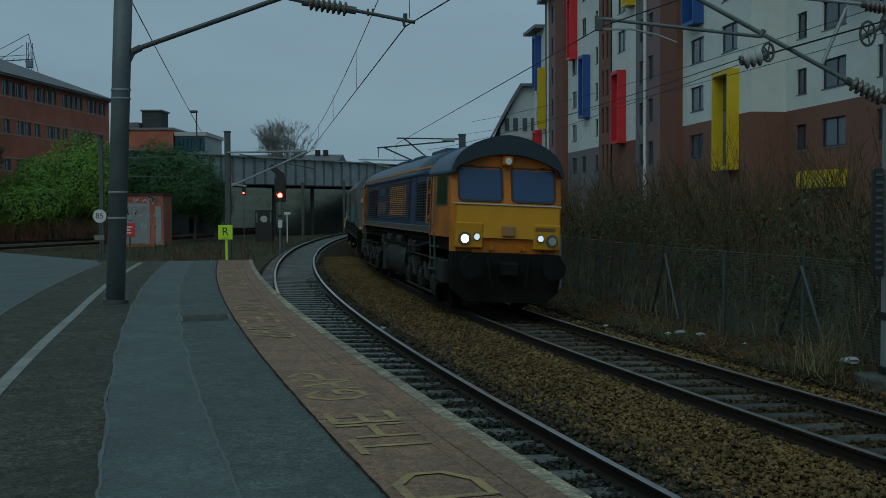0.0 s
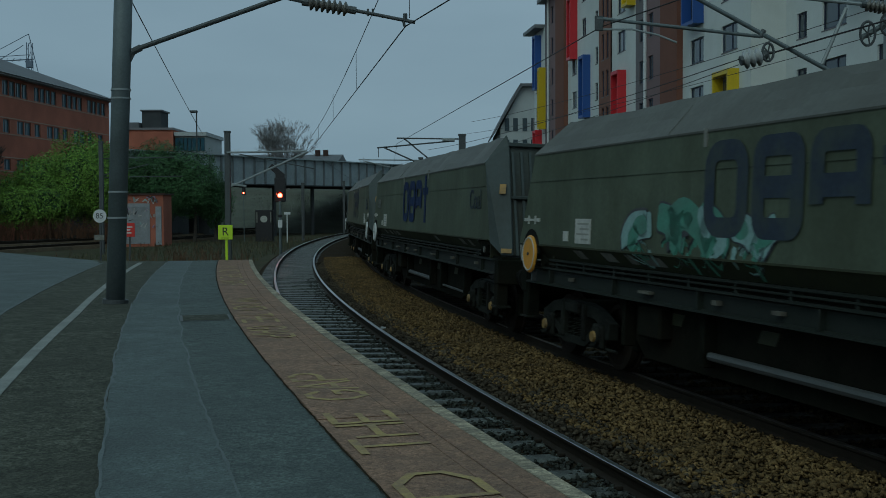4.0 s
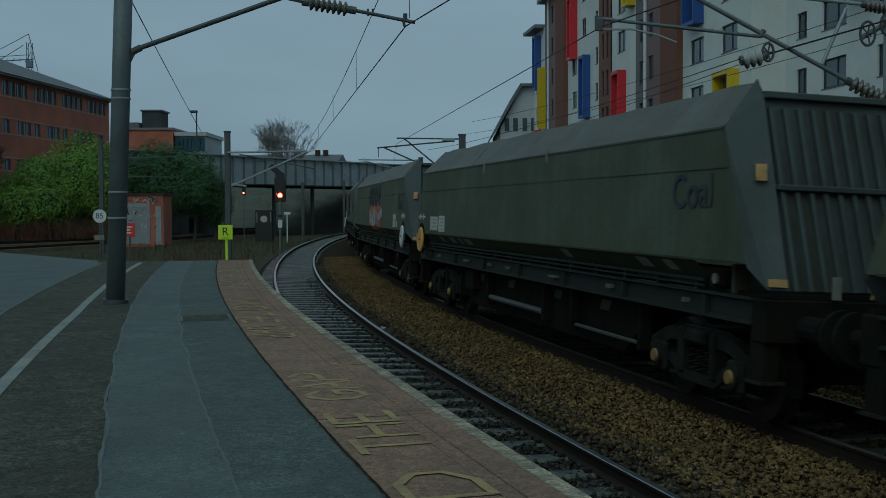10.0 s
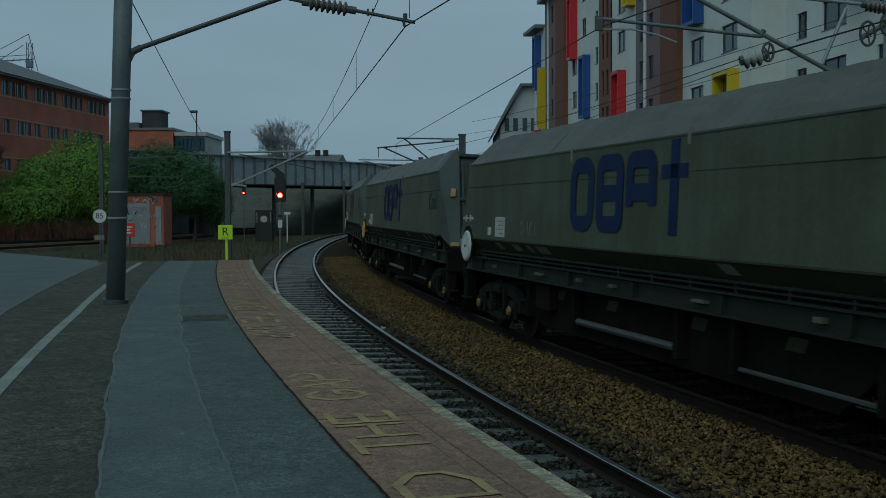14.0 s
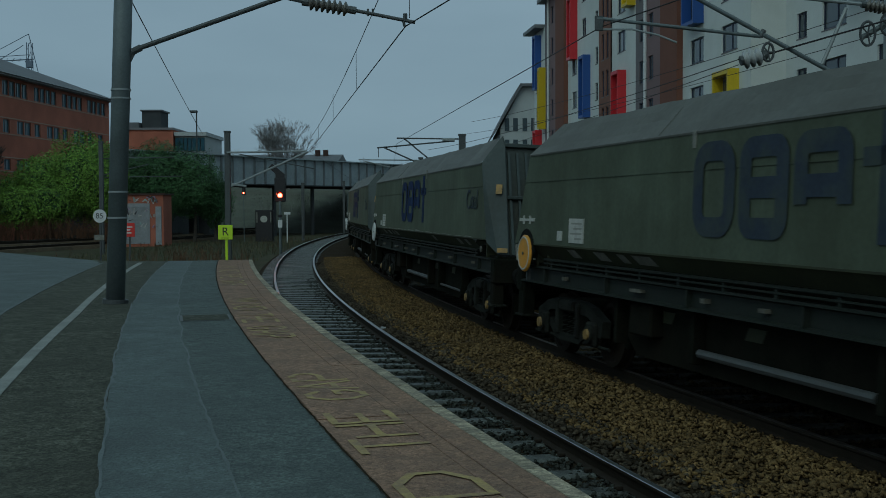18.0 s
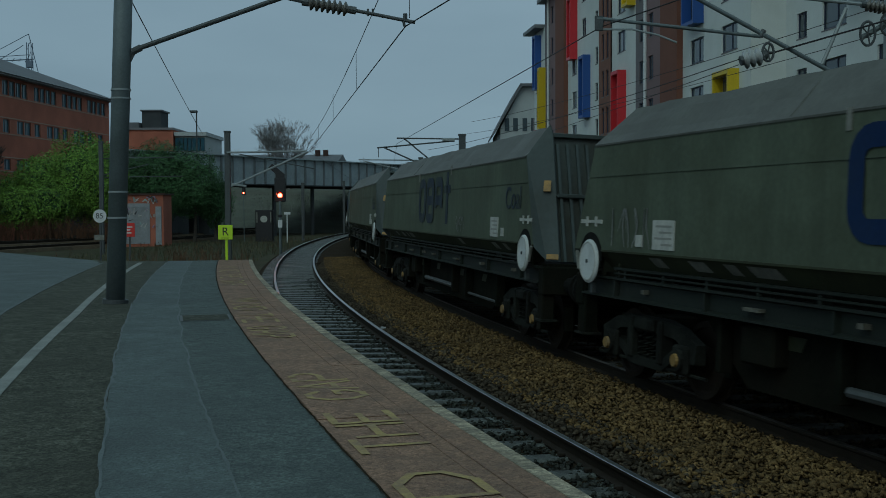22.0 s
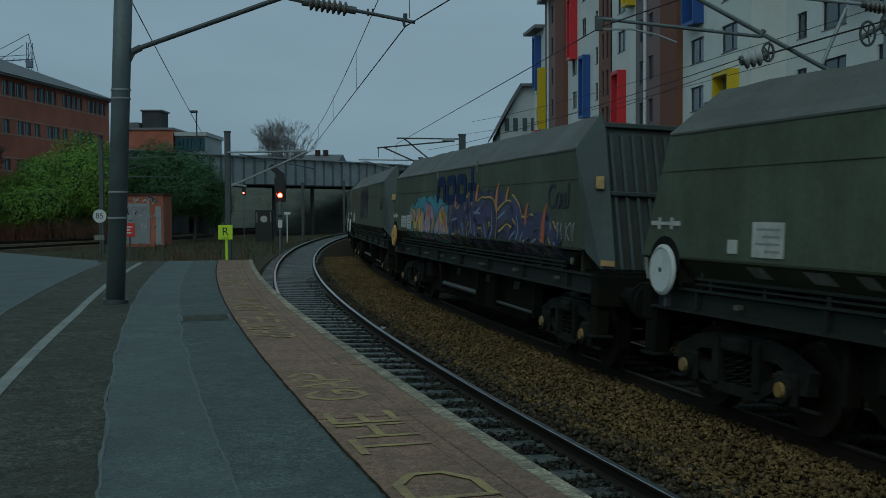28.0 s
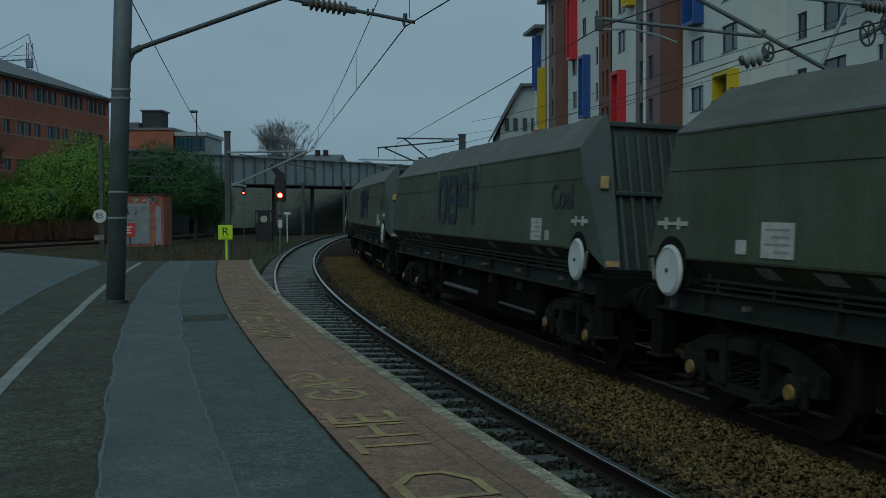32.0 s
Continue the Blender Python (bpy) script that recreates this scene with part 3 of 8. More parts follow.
END_LINE = [(-5.95, 28.87), (-8.95, 29.2), (-14.35, 35.8), (-30.0, 53.0)]


def strip(bm, a, b, z0, z1, s0, s1, step=0.5):
    p = []
    s = s0
    while s < s1 - 1e-6:
        p.append(s)
        s += step
    p.append(s1)
    sweep(bm, [(on_line(q), side_of(q), Vector((0, 0, 1))) for q in p], [(EDGE - a, z0), (EDGE - a, z1), (EDGE - b, z1), (EDGE - b, z0)])


def platform():
    p = thing("platform", "station platform with asphalt surface and stone edge", "platform", kind="structure")
    bm = bmesh.new()
    right = [on_line(s, EDGE - 0.06) for s in np.arange(-16, P_END + 0.01, 1.0)]
    outline = [(q.x, q.y) for q in right] + END_LINE + [(-40, 53), (-40, -14)]
    prism(bm, outline, -0.6, PZ - 0.03, "z")
    part("deck", bm, M["asphalt_old"], p, "worn grey asphalt deck")
    bm = bmesh.new()
    far = [on_line(s, EDGE - 3.73) for s in np.arange(-16, P_END - 0.2, 1.0)]
    prism(bm, [(q.x, q.y) for q in far] + [(-9.2, 29.3), (-14.35, 35.7), (-29.5, 52.4), (-39.5, 52.4), (-39.5, -13.5)], PZ - 0.05, PZ - 0.026, "z")
    part("asphalt_field", bm, M["asphalt_new"], p, "blue-grey asphalt")
    for a, b, mat, name, label in ((0.868, 1.51, "asphalt", "asphalt_strip", "dark asphalt strip"), (1.51, 2.13, "asphalt_new", "asphalt_strip", "pale patched asphalt strip")):
        bm = bmesh.new()
        strip(bm, a, b, PZ - 0.06, PZ - 0.01, -12, P_END)
        part(name, bm, M[mat], p, label)
    bm = bmesh.new()
    rows = []
    for q in np.arange(-12, P_END + 0.01, 0.5):
        o = -4.25 - 0.022 * max(0.0, 9.5 - q)
        rows.append((on_line(q, o), side_of(q), Vector((0, 0, 1))))
    sweep(bm, rows, [(0.055, PZ - 0.05), (0.055, PZ - 0.024), (-0.055, PZ - 0.024), (-0.055, PZ - 0.05)])
    bmesh.ops.recalc_face_normals(bm, faces=bm.faces)
    part("painted_line", bm, M["white_paint"], p, "worn white painted line")
    return p


ground_sheet()
ballast_beds()
NEAR = track("near_track", 0.0, "curved railway track beside the platform", False)
FAR = track("far_track", SPACING, "curved railway track with concrete sleepers", True)
PLATFORM = platform()
for off, tr in ((0.0, NEAR), (SPACING, FAR)):
    bm = bmesh.new()
    box(bm, -1.25, 1.25, -0.12, 0.12, -0.33, -0.165, 0.03)
    me = bpy.data.meshes.new("sleeper")
    bm.to_mesh(me)
    bm.free()
    me.materials.append(M["sleeper"] if off else M["sleeper_wet"])
    s = -6.0
    while s < 118:
        o = new("sleeper", me)
        o.parent = tr
        q = on_line(s, off, -0.0 if off else 0.017)
        o.matrix_basis = Matrix.Translation(q) @ Euler((0, CANT, heading(s) + random.uniform(-0.01, 0.01))).to_matrix().to_4x4()
        s += 0.68
# coping and red paving, slab by slab
s, i = -10.0, 0
while s < P_END - 0.1:
    e = min(s + 0.9, P_END)
    bm = bmesh.new()
    strip(bm, 0.0, 0.095, PZ - 0.2, PZ + random.uniform(-0.004, 0.004), s + 0.006, e - 0.006, 0.45)
    part("coping_stone", bm, M["coping"], PLATFORM)
    s = e
s = -10.0
while s < P_END - 0.1:
    e = min(s + 2.3, P_END)
    for a, b in ((0.099, 0.27), (0.275, 0.37), (0.375, 0.858)):
        bm = bmesh.new()
        strip(bm, a, b, PZ - 0.1, PZ - 0.004 + random.uniform(-0.002, 0.002), s + 0.009, e - 0.009, 0.45)
        part("paving_slab", bm, M["red_paving"], PLATFORM)
    s = e


# ---- the train ----
BODY_L = 19.45       # the locomotive's body
PITCH = 17.35        # from wagon to wagon
A0 = 36.83           # the first wagon's leading end at the start
WL = 15.3            # a wagon's body
WH = 1.44            # half its width


def run(t):
    """How far the train has gone after t seconds."""
    return -0.493 + 10.5311 * t - 0.027837 * t * t - 5.384e-5 * t ** 3


def train_pose(front, length, t, inset):
    """The pose of a vehicle whose leading end is at arc length front at the start; its origin is mid-way, y points backwards along the train."""
    a = front - run(t)
    p, sp = far_place(a + inset)
    q, sq = far_place(a + length - inset)
    d = (q - p).normalized()
    side = Vector((d.y, -d.x, 0))
    up = (Vector((0, 0, 1)) + side * LEAN).normalized()
    side = d.cross(up)
    m = Matrix((side, d, up)).transposed().to_4x4()
    m.translation = (p + q) / 2 + up * RISE
    return m


def shell(bm, rings, close_ends=False):
    """Joins rings of places, one after the other, into a skin."""
    vs = [[bm.verts.new(p) for p in r] for r in rings]
    n = len(rings[0])
    for a, b in zip(vs[:-1], vs[1:]):
        for i in range(n - 1):
            bm.faces.new((a[i], a[i + 1], b[i + 1], b[i]))
    if close_ends:
        bm.faces.new(vs[0][::-1])
        bm.faces.new(vs[-1])
    bmesh.ops.recalc_face_normals(bm, faces=bm.faces)
    return vs


def wheel_mesh(bm, sx, r):
    """One wheel turned about the axle: flange, tread, web and hub."""
    prof = [(0.66, 0.08), (0.66, r * 0.8), (0.67, r + 0.028), (0.695, r + 0.028), (0.71, r), (0.83, r - 0.006), (0.835, r * 0.84), (0.80, r * 0.80), (0.79, r * 0.36), (0.86, r * 0.32), (0.86, 0.08)]
    k = 26
    rings = [[bm.verts.new((sx * x, q * math.cos(2 * math.pi * j / k), q * math.sin(2 * math.pi * j / k))) for j in range(k)] for x, q in prof]
    for r0, r1 in zip(rings[:-1], rings[1:]):
        for j in range(k):
            bm.faces.new((r0[j], r0[(j + 1) % k], r1[(j + 1) % k], r1[j]))
    bm.faces.new(rings[-1])
    bmesh.ops.recalc_face_normals(bm, faces=bm.faces)


def bogie(w, y, n=2, base=1.8, r=0.46, gap=1.06, cover=True):
    dark = M["bogie"] if n == 2 else M["underframe_loco"]
    b = new("bogie")
    b.parent = w
    b.location = (0, y, 0)
    h = base / 2
    for sx in (-1, 1):
        bm = bmesh.new()
        if n == 2:
            outer = [(-h - 0.30, 0.44), (-h - 0.32, 0.66), (-h + 0.1, 0.82), (-0.45, 0.88), (0.45, 0.88), (h - 0.1, 0.82), (h + 0.32, 0.66), (h + 0.30, 0.44), (h - 0.22, 0.42), (0.42, 0.26), (-0.42, 0.26), (-h + 0.22, 0.42)]
            inner = [(-h + 0.10, 0.56), (-h + 0.10, 0.64), (-h + 0.2, 0.68), (-0.36, 0.70), (0.36, 0.70), (h - 0.2, 0.68), (h - 0.10, 0.64), (h - 0.10, 0.56), (h - 0.30, 0.52), (0.36, 0.37), (-0.36, 0.37), (-h + 0.30, 0.52)]
            x0, x1 = sx * (gap - 0.07), sx * (gap + 0.06)
            loops = [[bm.verts.new((x, q, z)) for q, z in pts] for x in (x0, x1) for pts in (outer, inner)]
            for a, c in ((0, 1), (2, 3), (0, 2), (1, 3)):
                for i in range(12):
                    bm.faces.new((loops[a][i], loops[a][(i + 1) % 12], loops[c][(i + 1) % 12], loops[c][i]))
            bmesh.ops.recalc_face_normals(bm, faces=bm.faces)
            for yy in (-0.40, 0.40):
                box(bm, x0 * 0.995, x1 * 0.995, yy - 0.05, yy + 0.05, 0.34, 0.76)
        else:
            prism(bm, [(-h - 0.45, 0.55), (-h - 0.35, 0.95), (-h + 0.6, 1.05), (-0.7, 0.82), (0.7, 0.82), (h - 0.6, 1.05), (h + 0.35, 0.95), (h + 0.45, 0.55), (h + 0.2, 0.42), (h - 0.45, 0.50), (0.9, 0.62), (0.35, 0.40), (-0.35, 0.40), (-0.9, 0.62), (-h + 0.45, 0.50), (-h - 0.2, 0.42)], sx * (gap - 0.07), sx * (gap + 0.08), "x")
        part("side_frame", bm, dark, b, "grimy cast bogie side frame")
        for k in range(n):
            yy = -h + base * k / (n - 1)
            bm = bmesh.new()
            tube(bm, (sx * (gap + 0.05), yy, r), (sx * (gap + 0.15), yy, r), 0.15, 0.13, seg=14)
            part("axlebox", bm, dark, b)
            if n == 2 and sx < 0:
                part("axle_cover", tubed((sx * (gap + 0.15), yy, r), (sx * (gap + 0.18), yy, r), 0.082, 0.07, seg=12), M["ochre"], b, "dirty ochre axle cover")
        if n == 2:
            for yy in (-0.20, 0.0, 0.20):
                bm = bmesh.new()
                pts = [Vector((sx * gap + 0.055 * math.cos(k * 1.2566), yy + 0.055 * math.sin(k * 1.2566), 0.37 + k * 0.0140)) for k in range(24)]
                sweep(bm, [(p, Vector((math.cos(q * 1.2566), math.sin(q * 1.2566), 0)), Vector((0, 0, 1))) for q, p in enumerate(pts)], [(0.013, 0.0), (0.0, 0.013), (-0.013, 0.0), (0.0, -0.013)])
                part("spring", bm, dark, b)
            for yk in (-h, h):
                part("axlebox_housing", boxed(sx * (gap + 0.03), sx * (gap + 0.11), yk - 0.17, yk + 0.17, r - 0.17, r + 0.17, 0.03), dark, b)
                part("wedge_column", boxed(sx * (gap - 0.02), sx * (gap + 0.10), yk * 0.42 - 0.06, yk * 0.42 + 0.06, 0.34, 0.86, 0.02), dark, b)
            part("bolster_end", boxed(sx * (gap - 0.05), sx * (gap + 0.12), -0.26, 0.26, 0.70, 0.86, 0.03), dark, b)
            part("brake_rod", tubed((sx * (gap + 0.02), -h - 0.5, 0.30), (sx * (gap + 0.02), h + 0.5, 0.30), 0.022, seg=6), dark, b)
            part("brake_block", boxed(sx * 0.72, sx * 0.86, -h - 0.62, -h - 0.48, 0.32, 0.72, 0.02), M["underframe"], b)
            part("brake_block", boxed(sx * 0.72, sx * 0.86, h + 0.48, h + 0.62, 0.32, 0.72, 0.02), M["underframe"], b)
        else:
            for yy in (-h * 0.5, h * 0.5):
                bm = bmesh.new()
                tube(bm, (sx * (gap + 0.1), yy - 0.25, 0.55), (sx * (gap + 0.1), yy + 0.3, 0.95), 0.05, seg=8)
                part("damper", bm, dark, b)
                part("brake_cylinder", boxed(sx * (gap + 0.02), sx * (gap + 0.2), yy - 0.22, yy + 0.2, 0.42, 0.62, 0.03), M["underframe"], b)
            for k in range(n):
                yk = -h + base * k / (n - 1)
                for q in (-0.42, 0.42):
                    bm = bmesh.new()
                    pts = [Vector((sx * (gap + 0.06) + 0.065 * math.cos(i * 1.2566), yk + q + 0.065 * math.sin(i * 1.2566), 0.60 + i * 0.0125)) for i in range(22)]
                    sweep(bm, [(p, Vector((math.cos(i * 1.2566), math.sin(i * 1.2566), 0)), Vector((0, 0, 1))) for i, p in enumerate(pts)], [(0.018, 0.0), (0.0, 0.018), (-0.018, 0.0), (0.0, -0.018)])
                    part("spring", bm, M["underframe"], b)
                part("axlebox_guard", boxed(sx * (gap + 0.05), sx * (gap + 0.13), yk - 0.24, yk + 0.24, r - 0.20, r + 0.22, 0.05), dark, b)
                part("brake_shoe", boxed(sx * 0.70, sx * 0.84, yk - 0.72, yk - 0.60, 0.30, 0.80, 0.03), M["underframe"], b)
            part("tie_bar", tubed((sx * (gap + 0.10), -h - 0.3, 0.33), (sx * (gap + 0.10), h + 0.3, 0.33), 0.03, seg=6), dark, b)
            part("air_line", tubed((sx * (gap + 0.12), -h - 0.2, 1.12), (sx * (gap + 0.12), h + 0.4, 1.12), 0.02, seg=6), dark, b)
            part("sand_pipe", tubed((sx * gap, -h - 0.6, 0.9), (sx * 0.8, -h - 0.55, 0.12), 0.025, seg=6), M["underframe"], b)
    part("bolster", boxed(-1.0, 1.0, -0.22, 0.22, 0.55, 0.9, 0.02), M["underframe"], b)
    for k in range(n):
        yy = -h + base * k / (n - 1)
        ws = part("wheelset", tubed((-0.95, 0, 0), (0.95, 0, 0), 0.08, seg=8), M["wheel"], w)
        for sx in (-1, 1):
            bm = bmesh.new()
            wheel_mesh(bm, sx, r)
            part("wheel", bm, M["wheel"], ws)
        ws.location = (0, y + yy, r)
    return b


def build_wagon():
    """A bogie hopper wagon; -x is the platform side, -y its leading end. Its ends lean in towards the top."""
    w = thing("hopper_wagon", "dirty grey bogie hopper wagon with open top", "wagon", "hopper wagons of the train")
    H = WL / 2
    W, ZB, ZL, ZR, XR = WH, 3.04, 1.66, 3.51, 1.06    # half width, break, lower edge, rim

    def e_side(z):
        return 0.40 - 0.413 * (ZB - z)

    def e_in(z):
        return 0.40 - 0.36 * (3.41 - z)
    for sx in (-1, 1):
        # the flat side, in three plates with a shallow dent here and there
        bm = bmesh.new()
        n, rows = 30, (ZL, 1.95, 2.3, 2.62, 2.85, ZB)
        grid = []
        for z in rows:
            a, b = -H + e_side(z), H - e_side(z)
            grid.append([(sx * (W + (0.008 * noise.noise((i * 0.45, z * 1.3, sx * 2.0 + 5.0)) if ZL < z < ZB and 0 < i < n else 0.0)), a + (b - a) * i / n, z) for i in range(n + 1)])
        shell(bm, grid)
        part("hopper_side", bm, M["wagon"], w, "flat grey hopper side with a film of dirt", True)
        part("side_backing", boxed(sx * (W - 0.06), sx * (W - 0.02), -H + 0.45, H - 0.45, ZL + 0.02, ZB), M["wagon_low"], w)
        # this slope faces down; its shade is painted with the darker olive
        bm = bmesh.new()
        shell(bm, [[(sx * W, y, ZL), (sx * (W - 0.20), y, 1.45), (sx * (W - 0.25), y, 1.45)] for y in (-H + 0.95, H - 0.60)])
        part("lower_slope", bm, M["wagon_low"], w, "lower slope of the hopper, its shade put into darker olive")
        part("edge_strip", boxed(sx * (W - 0.01), sx * (W + 0.012), -H - 0.02, H + 0.02, ZL - 0.012, ZL + 0.012), M["wagon_low"], w, "folded lower edge of the side")
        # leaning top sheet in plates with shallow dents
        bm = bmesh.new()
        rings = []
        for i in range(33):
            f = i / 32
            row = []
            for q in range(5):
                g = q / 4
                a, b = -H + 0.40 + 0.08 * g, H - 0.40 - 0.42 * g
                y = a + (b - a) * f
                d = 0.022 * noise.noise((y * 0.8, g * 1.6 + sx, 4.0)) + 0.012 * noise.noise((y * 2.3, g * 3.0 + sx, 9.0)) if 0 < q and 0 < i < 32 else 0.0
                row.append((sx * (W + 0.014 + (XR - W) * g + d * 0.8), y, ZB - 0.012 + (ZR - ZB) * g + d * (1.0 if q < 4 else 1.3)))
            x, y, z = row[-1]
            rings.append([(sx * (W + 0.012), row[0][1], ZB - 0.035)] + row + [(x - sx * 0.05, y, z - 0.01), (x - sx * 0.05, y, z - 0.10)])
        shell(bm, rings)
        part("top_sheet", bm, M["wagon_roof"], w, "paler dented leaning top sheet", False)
        for f in (0.27, 0.71):
            y = -H + 0.5 + (WL - 1.2) * f
            part("sheet_joint", tubed((sx * (W + 0.008), y, ZB), (sx * (XR + 0.008), y, ZR - 0.02), 0.006, seg=5), M["wagon_roof"], w)
        bm = bmesh.new()
        prism(bm, [(sx * 1.18, 1.06), (sx * 1.34, 1.06), (sx * 1.34, 1.08), (sx * 1.27, 1.10), (sx * 1.27, 1.28), (sx * 1.34, 1.30), (sx * 1.34, 1.33), (sx * 1.18, 1.33)], -H - 0.1, H + 0.1, "y")
        sole = part("solebar", bm, M["sole"], w, "grimy channel solebar")
        near = sx < 0
        for i in range(7 if near else 0):
            y = -H + 0.9 + i * (WL - 1.8) / 6
            part("stiffener", boxed(sx * 1.27, sx * 1.335, y - 0.02, y + 0.02, 1.09, 1.29), M["sole"], sole)
        for y, wd, hh in ((-6.3, 0.06, 0.05), (-4.1, 0.14, 0.05), (-1.9, 0.30, 0.03), (0.6, 0.14, 0.04), (1.8, 0.10, 0.05), (3.4, 0.30, 0.035), (5.9, 0.07, 0.05)) if near else ():
            part("stencil", boxed(sx * 1.272, sx * 1.346, y, y + wd, 1.17, 1.17 + hh), M["tag"], sole, "small pale stencil")
        # walkway rail above the solebar, on short posts
        for z, r in ((1.44, 0.022), (1.38, 0.014)):
            bm = bmesh.new()
            tube(bm, (sx * 1.33, -H + 0.9, z), (sx * 1.33, H - 0.9, z), r, seg=6)
            part("pipe", bm, M["sole"], w, "long air pipe")
        for i in range(14 if near else 0):
            y = -H + 1.1 + i * 1.0
            part("pipe_bracket", boxed(sx * 1.20, sx * 1.335, y - 0.025, y + 0.025, 1.33, 1.46), M["sole"], w)
        # gear in the pocket at both ends
        for yy in (-H + 0.35, H - 0.45, H - 0.95):
            part("pocket_web", boxed(sx * 1.10, sx * 1.30, yy - 0.03, yy + 0.03, 1.33, ZL - 0.02, 0.01), M["wagon_low"], w)
        part("air_valve", boxed(sx * 1.12, sx * 1.32, -H + 0.52, -H + 0.78, 1.38, 1.56, 0.03), M["underframe"], w)
        part("valve_wheel", tubed((sx * 1.30, -H + 0.66, 1.47), (sx * 1.345, -H + 0.66, 1.47), 0.055, seg=12), M["label_dull"], w, "pale round valve cap")
        # door panel set low and wide, near black, to keep the underside dark
        bm = bmesh.new()
        prism(bm, [(-5.0, 1.06), (-4.0, 0.34), (4.0, 0.34), (5.0, 1.06)], sx * 0.98, sx * 1.06, "x")
        part("discharge_door", bm, M["underframe"], w, "black discharge door panel")
        bm = bmesh.new()
        tube(bm, (sx * 1.16, -0.9, 0.58), (sx * 1.16, 2.2, 0.58), 0.05, seg=8)
        part("air_pipe", bm, M["tube_grey"], w, "pale grey operating tube")
        bm = bmesh.new()
        tube(bm, (sx * 1.16, -4.7, 0.53), (sx * 1.16, -2.4, 0.53), 0.026, seg=6)
        part("rod", bm, M["tube_grey"], w)
        for y in (-4.8, -2.3, -1.0, 2.3, 4.35):
            part("bracket", boxed(sx * 1.06, sx * 1.22, y - 0.05, y + 0.05, 0.45, 1.06, 0.01), M["underframe"], w)
        part("valve_box", boxed(sx * 0.98, sx * 1.24, 3.3, 3.9, 0.62, 1.02, 0.03), M["underframe"], w)
        for y, wd in ((-H + 1.55, 0.26), (-H + 2.25, 0.34), (-2.6, 0.30), (3.0, 0.52), (3.75, 0.22), (4.35, 0.36), (5.35, 0.30)) if near else ():
            bm = bmesh.new()
            shell(bm, [[(sx * (W + 0.004 - 0.952 * d), yy + (0.05 if d < 0.1 else 0.0), ZL - d) for d in (0.04, 0.15)] for yy in (y, y + wd)])
            part("stencil", bm, M["label_dull"], w, "worn pale label on the lower slope")
    for sy in (-1, 1):
        e = new("hopper_end")
        e.parent = w
        e["label"] = "ribbed leaning end between chamfered corner plates"
        for sx in (-1, 1):
            # corner plate from the side's slanting edge to the ribbed sheet
            bm = bmesh.new()
            pts = [(sx * W, sy * (H - e_side(ZL - 0.04)), ZL - 0.04), (sx * W, sy * (H - e_side(ZB)), ZB), (sx * XR, sy * (H - 0.48), ZR + (0.03 if sy < 0 else 0.0)), (sx * 1.03, sy * (H - e_in(3.36)), 3.36), (sx * 1.06, sy * (H - e_in(1.41)), 1.41), (sx * 1.24, sy * (H - e_in(1.41) - 0.08), 1.41)]
            if sy > 0:
                pts[2] = (sx * XR, sy * (H - 0.82), ZR)
            bm.faces.new([bm.verts.new(p) for p in pts])
            g = bmesh.ops.extrude_face_region(bm, geom=list(bm.faces))
            for v in g["geom"]:
                if isinstance(v, bmesh.types.BMVert):
                    v.co += Vector((-sx * 0.025, -sy * 0.025, 0))
            bmesh.ops.recalc_face_normals(bm, faces=bm.faces)
            part("corner_plate", bm, M["wagon_end"], e, "blue-grey corner plate")
            for z, hw, hh in ((2.56, 0.055, 0.09), (1.48, 0.09, 0.04)):
                q = (e_side(z) * 0.45 + e_in(z) * 0.55)
                part("marker_board", boxed(-hw, hw, -0.012, 0.012, -hh, hh, m=Matrix.Translation((sx * (1.06 + (W - 1.06) * 0.30), sy * (H - q + 0.045), z)) @ Euler((sy * 0.34, 0, -sx * sy * 0.36)).to_matrix().to_4x4()), M["orange_mark"], e, "small orange marker")
            bm = bmesh.new()
            tube(bm, (sx * 0.87, sy * (H + 0.36), 1.05), (sx * 0.87, sy * (H + 0.70), 1.05), 0.13, seg=12)
            tube(bm, (sx * 0.87, sy * (H + 0.70), 1.05), (sx * 0.87, sy * (H + 0.95), 1.05), 0.09, seg=12)
            tube(bm, (sx * 0.87, sy * (H + 0.93), 1.05), (sx * 0.87, sy * (H + 0.985), 1.05), 0.24, seg=18)
            part("buffer", bm, M["buffer_black"], w)
            part("step_bracket", boxed(sx * 1.10, sx * 1.30, sy * (H + 0.05), sy * (H + 0.30), 0.50, 1.32, 0.02), M["underframe"], w)
            part("step_plate", boxed(sx * 1.05, sx * 1.33, sy * (H + 0.02), sy * (H + 0.33), 0.50, 0.53), M["bogie"], w)
        zt = 3.36
        part("top_beam", boxed(-1.03, 1.03, sy * (H - e_in(zt) - 0.10), sy * (H - e_in(zt) + 0.02), zt - 0.02, zt + 0.05, 0.01), M["wagon_end"], e, "folded top beam")
        bm = bmesh.new()
        shell(bm, [[(x, sy * (H - e_in(zt) - 0.07), zt), (x, sy * (H - e_in(2.40) - 0.07), 2.40), (x, sy * (H - e_in(1.41) - 0.07), 1.41)] for x in (-1.05, 1.05)])
        part("slope_sheet", bm, M["wagon_end_dirty"], e, "dirty leaning end sheet")
        for i in range(13):
            x = -0.96 + i * 0.16
            z1, z0 = 3.24, 1.41
            bm = bmesh.new()
            prism(bm, [(sy * (H - e_in(z1) - 0.01), z1), (sy * (H - e_in(z1) - 0.07), z1), (sy * (H - e_in(z0) - 0.07), z0), (sy * (H - e_in(z0) - 0.01), z0)], x - 0.022, x + 0.022, "x")
            part("rib", bm, M["wagon_end"], e)
